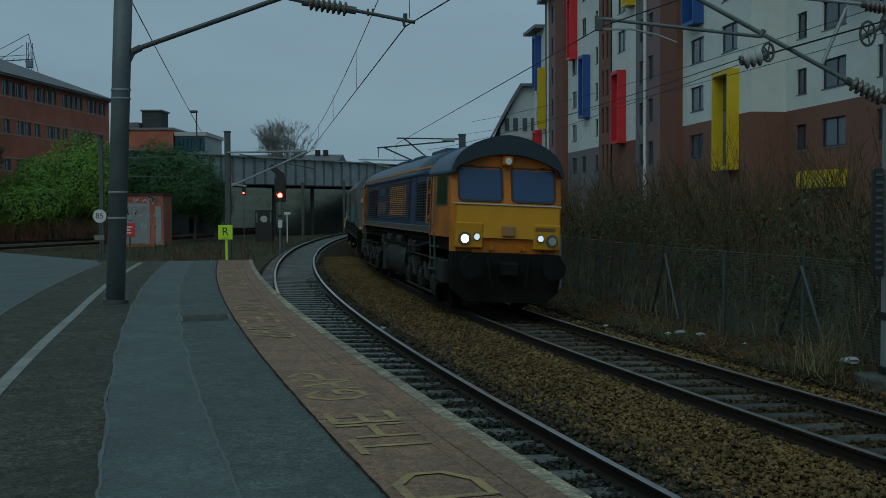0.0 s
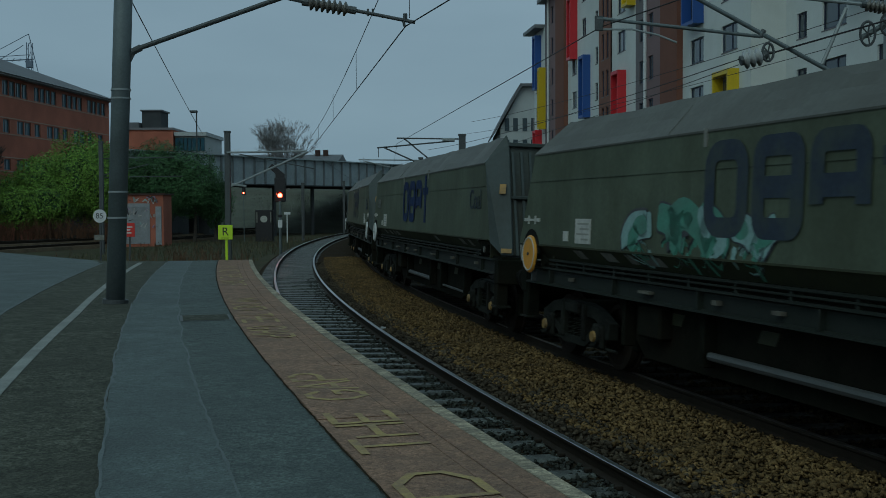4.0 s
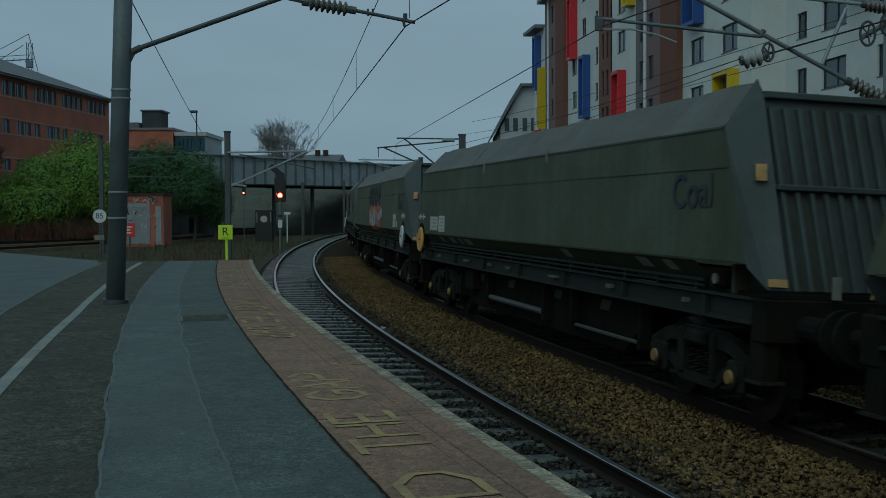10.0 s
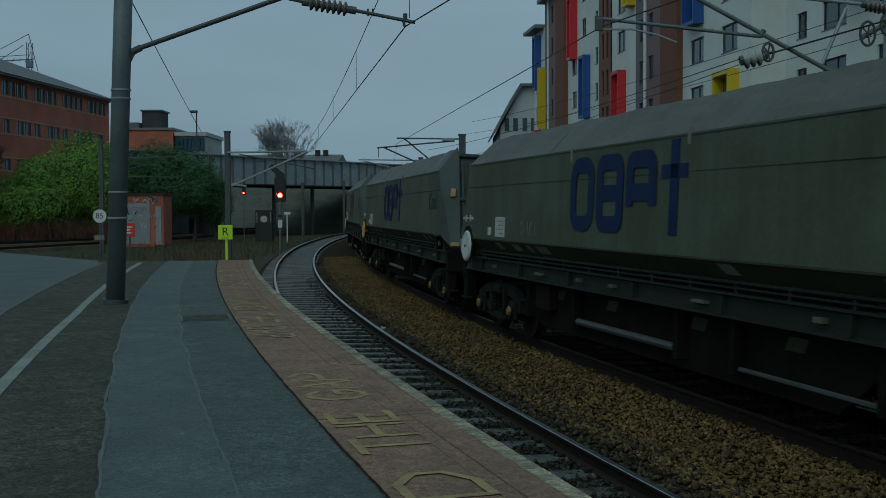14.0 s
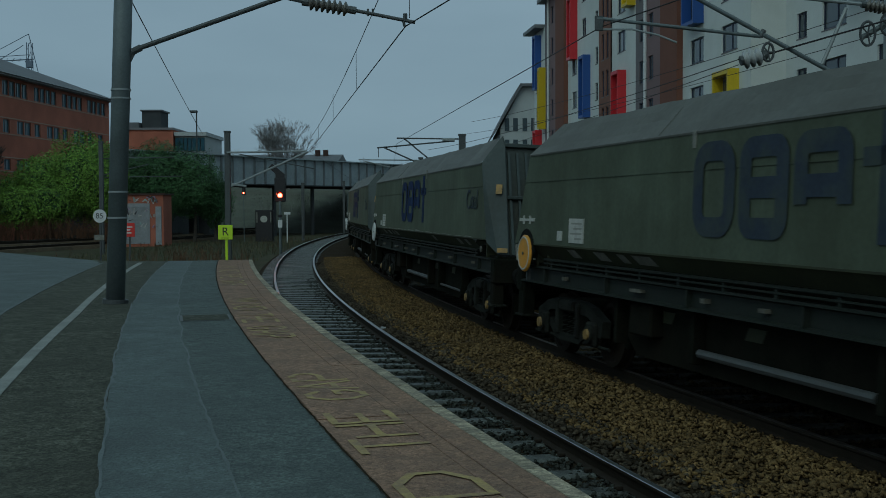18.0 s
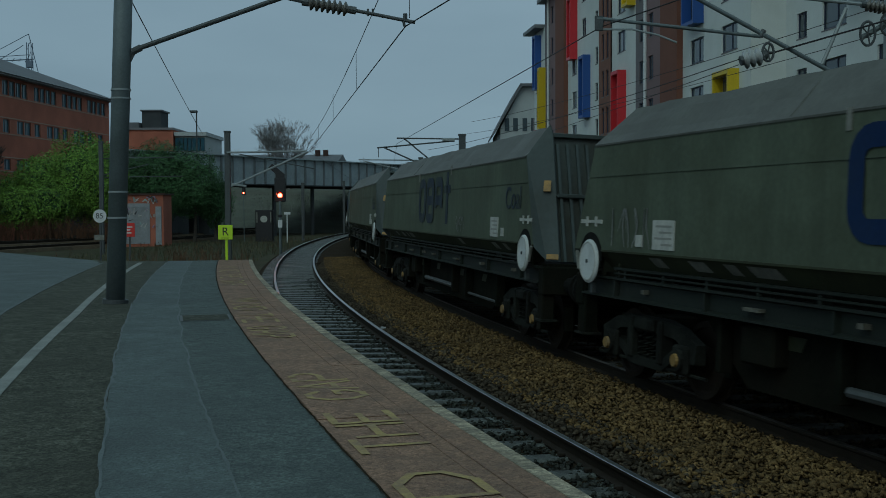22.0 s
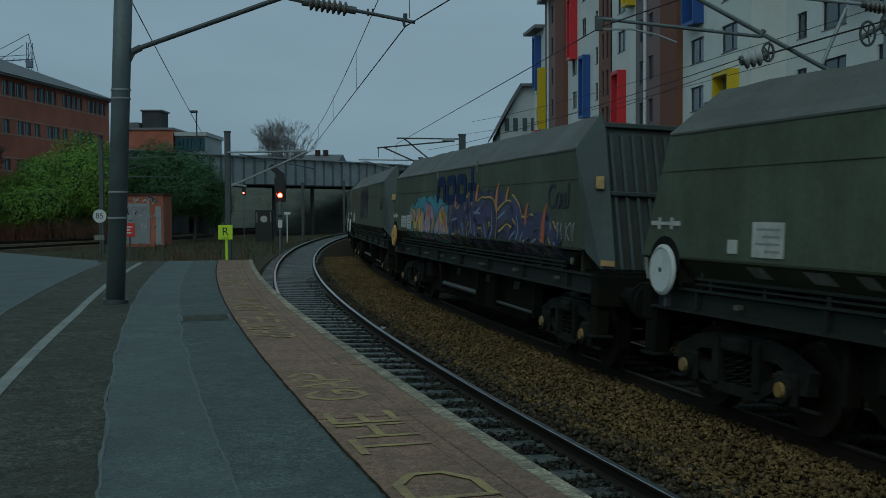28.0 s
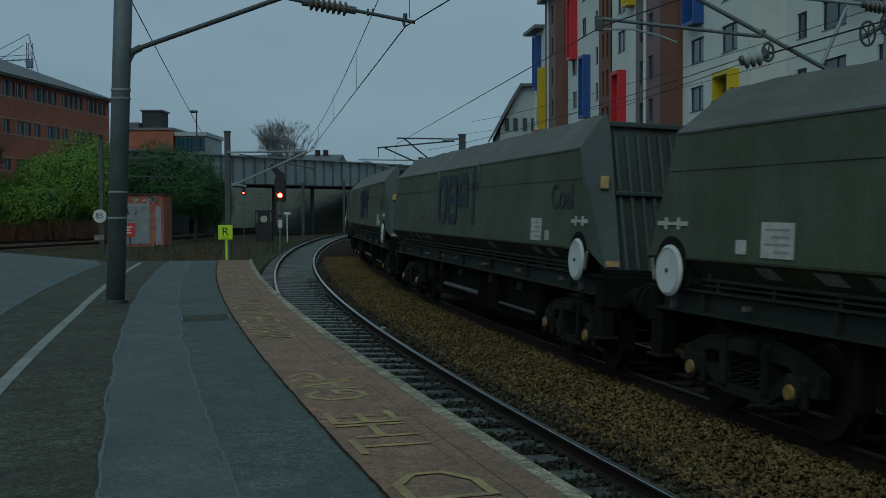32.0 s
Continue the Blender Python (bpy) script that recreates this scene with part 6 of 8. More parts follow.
        part("back", boxed(u0 + t, u1 - t, 0.0, 0.05, z0 + 0.2, z1 - 0.25, m=m), M["render_grey"], bx)
        n = 2 if z1 - z0 < 6 else 3
        for i in range(n):
            zz = z0 + 0.45 + i * 2.72
            part("window_frame", boxed(u0 + t + 0.25, u1 - t - 0.1, 0.05, 0.08, zz, zz + 1.6, m=m), M["frame_blue"], bx)
            part("pane", boxed(u0 + t + 0.32, u1 - t - 0.17, 0.08, 0.095, zz + 0.07, zz + 1.53, m=m), M["window"], bx)
    bay(1.45, 3.65, 4.25, 9.45, "panel_yellow", word="yellow")
    bay(6.5, 8.5, 12.6, 17.9, "panel_blue", word="blue")
    bay(21.25, 22.95, 6.8, 11.85, "panel_red", word="red")
    bay(19.1, 20.4, 15.9, 20.4, "panel_yellow", word="yellow")
    bay(30.67, 32.1, 9.35, 14.2, "panel_blue", word="blue")
    bay(34.7, 36.0, 14.4, 19.5, "panel_red", word="red")
    bay(48.2, 49.4, 13.4, 18.4, "panel_blue", word="blue")
    bay(48.0, 49.3, 5.0, 9.6, "panel_red", word="red")
    bay(46.4, 47.2, 9.6, 15.2, "panel_yellow", word="yellow")
    bx = part("projecting_box", boxed(-9.6, -6.9, -1.85, -1.2, 11.6, 17.0, m=m), M["panel_blue"], b, "blue projecting window box")
    part("low_canopy", boxed(-6.4, -2.66, -1.85, -1.2, 3.2, 4.0, m=m), M["panel_yellow"], b, "yellow low canopy")
    # roof edges and the rear of the block
    part("roof", boxed(-30, 46.9, -14, 0.7, TOP, TOP + 0.35, m=m), M["roof_metal"], b, "grey flat roof with overhang")
    part("roof", boxed(46.9, 52.2, -14, 0.9, 18.9, 19.2, m=m), M["roof_metal"], b, "grey flat roof with overhang")
    part("rear_wall", boxed(-30, 51.2, -14, -2.2, -0.5, 18.9, m=m), M["render_grey"], b)
    part("end_wall", boxed(51.0, 51.2, -14, -0.01, -0.5, 18.9, m=m), M["render_white"], b)


def gabled_building():
    """The grey gabled block beyond the apartments."""
    b = thing("gabled_block", "pale grey block with a steep mono-pitch roof", "building")
    bm = bmesh.new()
    prism(bm, [(6.8, -0.5), (6.8, 11.8), (9.3, 16.5), (15, 16.5), (15, -0.5)], 130, 150, "y")
    part("wall", bm, M["render_pale"], b, "pale grey wall")
    bm = bmesh.new()
    prism(bm, [(6.2, 11.2), (6.2, 11.5), (9.1, 16.9), (15.2, 16.9), (15.2, 16.55), (9.3, 16.55)], 129.3, 150.5, "y")
    part("roof", bm, M["slate"], b, "dark sloping roof")
    m = frame_matrix(15.0, 130.0, -1, 0)
    for i, x in enumerate((7.3, 8.3, 9.4, 10.4)):
        for z in (6.2, 8.9, 11.4):
            part("window", boxed(x, x + 0.55, 129.93, 129.99, z, z + 1.5), M["window"], b)
    part("balcony_panel", boxed(10.6, 12.5, 129.6, 130, 9.9, 12.8), M["render_grey"], b)


def office():
    b = thing("brick_office", "red brick office building with bands of windows and grey roof", "building")
    m = frame_matrix(-40.0, 75.0, 3.75, 42.0)
    m = m @ Matrix.Diagonal((1, -1, 1, 1))
    L = 44.6
    zt = 14.0
    holes = []
    for z0, z1, spans in ((12.42, 13.72, [(0.0, 4.7)]), (9.15, 10.32, [(0.0, 1.2), (2.6, 5.3)]), (5.9, 6.85, [(0.1, 1.3), (2.5, 5.2)]), (2.3, 3.3, [(0.1, 1.3), (2.5, 5.2)])):
        for i in range(7):
            u = 3.2 + i * 6.0
            for a, c in spans:
                n = max(1, round((c - a) / 1.2))
                for j in range(n):
                    q0 = u + a + (c - a) * j / n + (0.05 if j else 0.0)
                    q1 = u + a + (c - a) * (j + 1) / n - (0.05 if j < n - 1 else 0.0)
                    if q1 < L - 0.3:
                        holes.append((round(q0, 3), round(q1, 3), z0, z1))
    bm = bmesh.new()
    quad_wall(bm, 0, L, -0.5, zt, holes)
    bmesh.ops.transform(bm, matrix=m, verts=bm.verts)
    part("wall", bm, M["brick"], b, "red brick wall")
    for h in holes:
        window(b, m, h[0], h[1], h[2], h[3], -0.05, "paling", "window_blue", True, False)
    for z in (12.26, 10.40, 8.98, 6.95, 5.72):
        part("stone_band", boxed(0, L, 0.0, 0.035, z, z + 0.10, m=m), M["brick_pale"], b, "pale stone band")
    part("side_wall", boxed(L - 0.01, L + 0.3, -18, 0.0, -0.5, zt, m=m), M["brick"], b)
    part("eaves", boxed(-0.5, L + 0.8, -18.6, 0.7, zt, zt + 0.16, m=m), M["shutter"], b, "grey eaves board")
    bm = bmesh.new()
    vs = [m @ Vector(p) for p in ((-0.5, 0.9, zt + 0.14), (L + 0.9, 0.9, zt + 0.14), (L + 0.9, -18.6, zt + 0.14), (-0.5, -18.6, zt + 0.14), (-0.5, -8.8, zt + 4.0), (L - 8.0, -8.8, zt + 4.0))]
    v = [bm.verts.new(p) for p in vs]
    for f in ((0, 1, 5, 4), (1, 2, 5), (2, 3, 4, 5), (3, 0, 4), (0, 3, 2, 1)):
        bm.faces.new([v[i] for i in f])
    bmesh.ops.recalc_face_normals(bm, faces=bm.faces)
    part("roof", bm, M["slate"], b, "grey slate hipped roof")


def far_buildings():
    b = thing("brick_workshop", "low red brick building with a grey rooftop plant room", "building")
    part("wall", boxed(-43.5, -36.5, 150, 162, -0.5, 13.2), M["brick"], b, "red brick wall")
    part("parapet", boxed(-43.7, -36.4, 149.8, 162.2, 13.2, 13.5), M["render_grey"], b)
    part("plant_room", boxed(-41.2, -38.6, 152, 156, 13.5, 15.9), M["bridge_dark"], b, "dark grey plant room")
    part("plant_cap", boxed(-41.4, -38.4, 151.8, 156.2, 15.9, 16.1), M["slate"], b)
    part("low_unit", boxed(-43.2, -41.4, 151, 155, 13.5, 14.3), M["slate"], b)
    c = thing("white_annexe", "white annexe with a long row of windows", "building")
    part("wall", boxed(-36.4, -32.2, 150.5, 162, -0.5, 10.0), M["render_pale"], c, "pale wall")
    part("parapet", boxed(-36.4, -32.0, 150.2, 162, 12.4, 12.9), M["render_pale"], c)
    part("wall_back", boxed(-36.4, -32.3, 150.8, 162, 10.0, 12.4), M["render_pale"], c)
    for i in range(7):
        part("window", boxed(-36.3 + i * 0.58, -35.85 + i * 0.58, 150.45, 150.8, 10.4, 12.1), M["window_blue"], c)
    part("storey_band", boxed(-36.5, -31.9, 150.1, 150.6, 9.3, 9.6), M["frame_white"], c)
    # bank and long low roofs behind the bridge
    d = thing("goods_shed", "long low grey shed behind the bridge", "building")
    part("wall", boxed(-33.5, -15.6, 160, 175, -0.5, 9.3), M["brick_dark"], d)
    bm = bmesh.new()
    prism(bm, [(158.5, 9.2), (167, 10.6), (176.5, 9.2)], -34, -15, "x")
    part("roof", bm, M["slate"], d, "dark felt roof")
    for x in (-19.0, -17.8):
        part("chimney", boxed(x, x + 0.7, 165, 166, 9.8, 11.2, 0.05), M["brick_dark"], d)
    # tower crane, far off; its pale blue colour holds the haze
    k = thing("tower_crane", "distant tower crane above the office roof", "crane")
    bm = bmesh.new()
    for x, y in ((-149.6, 400), (-148.0, 400), (-149.6, 401.6), (-148.0, 401.6)):
        tube(bm, (x, y, -0.5), (x, y, 63), 0.14, seg=4)
    for i in range(16):
        tube(bm, (-149.6, 400, 4 * i), (-148.0, 400, 4 * i + 4), 0.09, seg=4)
    part("mast", bm, M["crane"], k)
    bm = bmesh.new()
    tube(bm, (-168, 400, 56), (-147, 400, 57), 0.2, seg=4)
    tube(bm, (-168, 400, 56), (-148.8, 400, 66), 0.12, seg=4)
    tube(bm, (-160, 400, 56.4), (-150.8, 400, 62), 0.12, seg=4)
    tube(bm, (-148.8, 400, 66), (-145, 400, 50), 0.14, seg=4)
    for i in range(8):
        tube(bm, (-167 + 2.4 * i, 400, 56), (-166 + 2.4 * i, 400, 57.4), 0.1, seg=4)
    tube(bm, (-167, 400, 57.5), (-149, 400, 58.6), 0.12, seg=4)
    part("jib", bm, M["crane"], k)
    part("cab", boxed(-149.8, -147.6, 399.4, 401, 54, 56.5), M["crane"], k)


def bridge():
    b = thing("girder_bridge", "grey painted steel girder bridge over the tracks", "bridge")
    m = frame_matrix(-28.4, 100.4, 16.9, 27.0) @ Matrix.Diagonal((1, -1, 1, 1))
    L = 62.0
    zb, zt = 5.0, 7.75
    part("web", boxed(0, L, -0.3, -0.25, zb, zt, m=m), M["bridge"], b, "grey plate girder web")
    part("top_flange", boxed(0, L, -0.55, 0.05, zt, zt + 0.12, m=m), M["bridge"], b)
    part("bottom_flange", boxed(0, L, -0.55, 0.05, zb - 0.12, zb, m=m), M["bridge_dark"], b, "dark bottom flange")
    part("mid_angle", boxed(0, L, -0.25, -0.19, zt - 0.35, zt - 0.27, m=m), M["bridge"], b)
    for i in range(38):
        u = 0.5 + i * 1.65
        part("stiffener", boxed(u - 0.05, u + 0.05, -0.25, -0.02, zb, zt, m=m), M["bridge_rib"], b)
    # deck, girders and piers carry the underside's shade in their dark colour
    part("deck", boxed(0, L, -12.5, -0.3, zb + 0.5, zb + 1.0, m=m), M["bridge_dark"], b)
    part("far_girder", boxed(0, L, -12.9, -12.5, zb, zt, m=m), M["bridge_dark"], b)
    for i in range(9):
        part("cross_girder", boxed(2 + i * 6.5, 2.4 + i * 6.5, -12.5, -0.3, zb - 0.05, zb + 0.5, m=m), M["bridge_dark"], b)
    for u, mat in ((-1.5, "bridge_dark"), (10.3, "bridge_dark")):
        part("pier", boxed(u, u + (9.0 if u < 0 else 1.6), -12.6, -0.2, -0.6, zb - 0.12, m=m), M[mat], b, "brick pier coloured dark for the shade under the bridge")
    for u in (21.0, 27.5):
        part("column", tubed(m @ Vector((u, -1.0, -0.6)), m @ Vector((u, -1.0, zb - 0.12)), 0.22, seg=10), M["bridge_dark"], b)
    part("abutment", boxed(52, 62, -13, -0.1, -0.6, zb - 0.12, m=m), M["brick_dark"], b, "brick abutment")
    # the street beyond, closed by a retaining wall coloured as dark as the shade
    w = tagged(link_mesh("retaining_wall", boxed(-2, 12.2, -13.6, -12.9, -0.6, 5.4, m=m), M["bridge_dark"]), "brick retaining wall coloured dark for the shade under the bridge", "wall", kind="structure")


def hut():
    h = thing("lineside_hut", "brick lineside hut with graffiti on its grey shutter", "hut", m=Matrix.Translation((-0.5, 0, 0)))
    part("wall", boxed(-24.6, -21.25, 86, 88.6, -0.6, 3.5), M["brick"], h, "red brick wall")
    part("roof", boxed(-24.75, -21.1, 85.85, 88.8, 3.5, 3.62), M["brick_dark"], h)
    part("shutter", boxed(-24.15, -22.3, 85.94, 86.0, -0.3, 2.85), M["shutter"], h, "grey metal shutter")
    for i in range(12):
        part("shutter_slat", boxed(-24.15, -22.3, 85.91, 85.94, -0.2 + i * 0.25, -0.05 + i * 0.25), M["shutter"], h)
    part("door_post", boxed(-21.85, -21.4, 85.93, 86.0, -0.4, 2.6), M["shutter"], h)
    rnd = random.Random(4)
    for c, n in (("g_white", 16), ("g_pale", 14), ("g_dark", 10), ("g_seafoam", 8), ("g_lilac", 6)):
        bm = bmesh.new()
        for _ in range(n):
            x, z = rnd.uniform(-24.3, -21.7), rnd.choice((rnd.uniform(0.6, 2.6), rnd.uniform(2.95, 3.3)))
            a, l = rnd.uniform(0, 3.14), rnd.uniform(0.15, 0.5)
            dx, dz = math.cos(a) * l / 2, math.sin(a) * l / 2
            t = 0.05
            bm.faces.new([bm.verts.new((x + p, 85.895, min(max(z + q, -0.2), 3.45))) for p, q in ((-dx - t, -dz), (dx - t, dz), (dx + t, dz + t), (-dx + t, -dz - t))])
        part("graffiti", bm, M[c], h, "sprayed graffiti paint")["kind"] = "stuff"



def bank():
    """The earth bank seen beneath the bridge."""
    bm = bmesh.new()
    rows = []
    for j, (y, z) in enumerate(((136, -0.6), (140, 0.6), (146, 2.4), (152, 4.6), (156, 5.4), (170, 5.6))):
        rows.append([bm.verts.new((x, y + 0.25 * x * 0.6, z + 0.5 * noise.noise((x * 0.2, y * 0.2, 5.0)))) for x in range(-47, 41, 3)])
    for a, b in zip(rows[:-1], rows[1:]):
        for i in range(len(a) - 1):
            bm.faces.new((a[i], a[i + 1], b[i + 1], b[i]))
    tagged(link_mesh("earth_bank", bm, M["bank_grass"], True), "rough earth bank beyond the bridge", "bank", kind="structure")


apartment_block()
gabled_building()
office()
far_buildings()
bridge()
bank()
hut()


# ---- overhead line, masts, signals, signs ----
def insulator(bm_ceramic, bm_cap, a, b, n=6, r=0.085):
    a, b = Vector(a), Vector(b)
    d = b - a
    tube(bm_cap, a, a + d * 0.12, r * 0.55, seg=8)
    tube(bm_cap, b - d * 0.12, b, r * 0.55, seg=8)
    prof = [(0.10, r * 0.5)]
    for i in range(n):
        c = 0.14 + 0.72 * (i + 0.5) / n
        w = 0.36 / n
        prof += [(c - w * 0.9, r * 0.5), (c - w * 0.5, r * 1.05), (c, r * 1.0), (c + w * 0.6, r * 0.55)]
    prof.append((0.90, r * 0.5))
    e = d.orthogonal().normalized()
    g = d.cross(e).normalized()
    k = 16
    rings = [[bm_ceramic.verts.new(a + d * f + e * (math.cos(6.28318 * j / k) * q) + g * (math.sin(6.28318 * j / k) * q)) for j in range(k)] for f, q in prof]
    for r0, r1 in zip(rings[:-1], rings[1:]):
        for j in range(k):
            bm_ceramic.faces.new((r0[j], r0[(j + 1) % k], r1[(j + 1) % k], r1[j]))


def cantilever_near():
    mast = thing("overhead_mast", "grey steel overhead line mast on the platform with steel bands", "mast", "overhead line masts")
    y = 15.79
    lean = Vector((-4.70, y, PZ - 0.03)), Vector((-4.40, y, 8.2))
    bm = bmesh.new()
    tube(bm, lean[0], lean[1], 0.132, 0.125, seg=20)
    part("pole", bm, M["steel"], mast, "grey tubular steel pole", True)
    part("base_collar", tubed(lean[0], lean[0] + Vector((0.004, 0, 0.06)), 0.18, seg=20), M["steel_dark"], mast)
    for z in (2.18, 2.55, 3.88, 4.0):
        f = (z - lean[0].z) / (lean[1].z - lean[0].z)
        p = lean[0].lerp(lean[1], f)
        part("band", tubed(p - Vector((0, 0, 0.012)), p + Vector((0, 0, 0.012)), 0.14, seg=20), M["steel_light"], mast, "bright steel band")
    arm = new("cantilever")
    arm.parent = mast
    bm = bmesh.new()
    tube(bm, (-4.45, y, 4.47), (-4.36, y, 4.57), 0.03, seg=8)
    tube(bm, (-4.44, y, 4.40), (-4.36, y, 4.55), 0.02, seg=8)
    tube(bm, (-4.40, y, 4.54), (-4.28, y, 4.60), 0.05, seg=10)
    part("hinge", bm, M["steel_dark"], arm)
    part("tube", tubed((-4.32, y, 4.585), (-2.15, y, 5.335), 0.036, seg=12), M["steel_dark"], arm, "dark steel cantilever tube")
    a, b = bmesh.new(), bmesh.new()
    insulator(a, b, (-1.98, y, 5.235), (-1.22, y, 5.105), 7, 0.10)
    part("insulator", a, M["ceramic"], arm, "ribbed brown insulator", True)
    part("insulator_cap", b, M["steel_dark"], arm)
    bm = bmesh.new()
    tube(bm, (-2.25, y, 5.30), (-1.95, y, 5.235), 0.03, seg=8)
    tube(bm, (-1.22, y, 5.105), (-0.38, y, 4.935), 0.026, seg=10)
    tube(bm, (-0.55, y, 4.97), (-0.53, y, 4.88), 0.02, seg=6)
    tube(bm, (-0.52, y, 5.06), (-0.52, y, 4.95), 0.03, seg=8)
    part("registration_arm", bm, M["steel_dark"], arm, "registration arm")
    for x in (-1.05, -0.98):
        part("clamp", tubed((x, y, 5.03), (x, y, 5.13), 0.018, seg=6), M["steel_dark"], arm)


def sag_wire(bm, a, b, sag, r, n=14):
    a, b = Vector(a), Vector(b)
    pts = []
    for i in range(n + 1):
        f = i / n
        p = a.lerp(b, f)
        p.z -= sag * 4 * f * (1 - f)
        pts.append(p)
    d = (b - a).normalized()
    e = d.orthogonal().normalized()
    g = d.cross(e).normalized()
    sweep(bm, [(p, e, g) for p in pts], [(r * math.cos(1.2566 * k), r * math.sin(1.2566 * k)) for k in range(5)])


def wires():
    def line(name, label, spans, r):
        w = thing(name, label, "wire", "overhead wires")
        for a, b, sag in spans:
            bm = bmesh.new()
            sag_wire(bm, a, b, sag, r * 0.72)
            part("span", bm, M["wire"], w)
        return w
    # above the near track
    c1 = line("contact_wire", "dark contact wire above the near track", [((10, -18, 4.9), (-0.52, 15.8, 4.88), 0.0), ((-0.52, 15.8, 4.88), (-6.0, 50, 4.93), 0.0), ((-6.0, 50, 4.93), (-7.9, 95, 4.9), 0.0)], 0.013)
    line("catenary_wire", "dark catenary wire above the near track", [((10, -18, 6.2), (-0.52, 15.8, 6.15), 0.4), ((-0.52, 15.8, 6.15), (-5.95, 50, 5.56), 0.30)], 0.011)
    for x, y, z0, z1 in ((-1.88, 24.3, 4.93, 5.77), (-4.67, 41.7, 4.93, 5.50), (-0.46, 15.8, 5.0, 6.15), (-3.2, 32.5, 4.92, 5.66)):
        part("dropper", tubed((x, y, z0), (x, y, z1), 0.005, seg=4), M["wire"], c1)
    # above the far track
    c2 = line("contact_wire", "dark contact wire above the far track", [((12.6, -16, 4.75), (2.15, 14.9, 4.72), 0.0), ((2.15, 14.9, 4.72), (-1.85, 45, 4.95), 0.0), ((-1.85, 45, 4.95), (-4.4, 95, 4.9), 0.0)], 0.012)
    # lines that end at the tensioning gear
    line("anchor_wire", "thin anchored overhead wire", [((3.98, 14.9, 4.27), (-0.6, 46, 4.75), 0.15)], 0.010)
    line("anchor_wire", "thin anchored overhead wire", [((3.98, 14.9, 4.20), (-0.2, 48, 4.25), 0.12)], 0.008)
    line("feeder_wire", "thin overhead feeder wire", [((7.0, 13.5, 5.25), (1.2, 46, 5.9), 0.2)], 0.009)
    line("feeder_wire", "thin overhead feeder wire", [((7.0, 13.5, 4.85), (1.0, 46, 5.4), 0.2)], 0.008)
    line("return_conductor", "dark return conductor beside the masts", [((-5.5, 19.7, 6.0), (-11.9, 55, 6.05), 0.05), ((-5.5, 19.7, 6.0), (2.0, -18, 6.2), 0.3)], 0.014)


def cantilever_right():
    y = 14.9
    mast = thing("overhead_mast", "grey overhead line mast beside the fence with black cable ladder", "mast", "overhead line masts")
    part("pole", boxed(5.955, 6.16, y - 0.1, y + 0.1, -0.3, 7.5, 0.012), M["steel_light"], mast, "pale steel pole")
    part("base", boxed(5.70, 6.5, y - 0.4, y + 0.4, -0.42, 0.0, 0.03), M["sleeper"], mast, "concrete base")
    part("foot", boxed(5.93, 6.18, y - 0.13, y + 0.13, 0.02, 0.13, 0.01), M["black"], mast)
    part("strap", boxed(5.945, 6.17, y - 0.11, y + 0.11, 0.75, 0.86), M["black"], mast)
    part("label_plate", boxed(5.965, 6.1, y - 0.112, y - 0.101, 1.22, 1.42), M["panel_yellow"], mast, "small yellow plate")
    part("cable_box", boxed(5.80, 5.92, y - 0.06, y + 0.06, 1.36, 2.80, 0.01), M["black"], mast, "black cable ladder")
    for i in range(13):
        part("rung", boxed(5.815, 5.905, y - 0.075, y - 0.06, 1.45 + i * 0.104, 1.49 + i * 0.104), M["steel_dark"], mast)
    arm = new("cantilever")
    arm.parent = mast
    part("tube", tubed((5.55, y, 3.92), (2.85, y, 5.40), 0.031, seg=12), M["steel"], arm, "pale steel cantilever tube")
    a, b = bmesh.new(), bmesh.new()
    insulator(a, b, (5.42, y, 3.99), (6.02, y, 3.68), 6, 0.10)
    insulator(a, b, (5.62, y, 5.00), (6.10, y, 4.92), 6, 0.085)
    part("insulator", a, M["ceramic"], arm, "ribbed brown insulator", True)
    part("insulator_cap", b, M["steel_dark"], arm)
    part("stay_tube", tubed((5.62, y, 5.00), (4.1, y, 5.16), 0.024, seg=8), M["steel_light"], arm)
    part("strut", tubed((5.42, y, 4.95), (5.10, y, 4.20), 0.026, seg=8), M["steel_light"], arm)
    part("registration_tube", tubed((2.08, y, 4.83), (4.27, y, 4.575), 0.024, seg=10), M["steel"], arm)
    part("bracket", tubed((4.27, y, 4.575), (4.32, y, 4.66), 0.035, seg=8), M["steel_dark"], arm)
    bm = bmesh.new()
    chain(bm, [(2.16, y, 4.68), (2.55, y, 4.68), (2.9, y, 4.60), (3.15, y, 4.50)], 0.014)
    part("steady_arm", bm, M["steel_light"], arm)
    part("end_fitting", boxed(2.05, 2.16, y - 0.02, y + 0.02, 4.66, 4.86, 0.005), M["steel_dark"], arm)
    # tensioning gear: insulator and spoked pulleys
    t = thing("tensioning_gear", "grey insulator and spoked pulley on an anchored wire", "pulley")
    a, b = bmesh.new(), bmesh.new()
    insulator(a, b, (4.0, y, 4.25), (4.35, y, 4.33), 3, 0.12)
    part("insulator", a, M["ceramic_white"], t, "fat grey insulator", True)
    part("insulator_cap", b, M["steel_dark"], t)
    part("rod", tubed((4.3, y, 4.32), (7.0, y - 0.4, 5.05), 0.012, seg=6), M["wire"], t)
    for x, z, r in ((4.36, 4.36, 0.12), (5.69, 4.60, 0.16), (5.95, 4.72, 0.14)):
        bm = bmesh.new()
        n = 24
        for i in range(n):
            p = [Vector((x + math.cos(2 * math.pi * k / n) * r * 0.62, y - 0.05 + math.cos(2 * math.pi * k / n) * 0.0, z + math.sin(2 * math.pi * k / n) * r)) for k in (i, i + 1)]
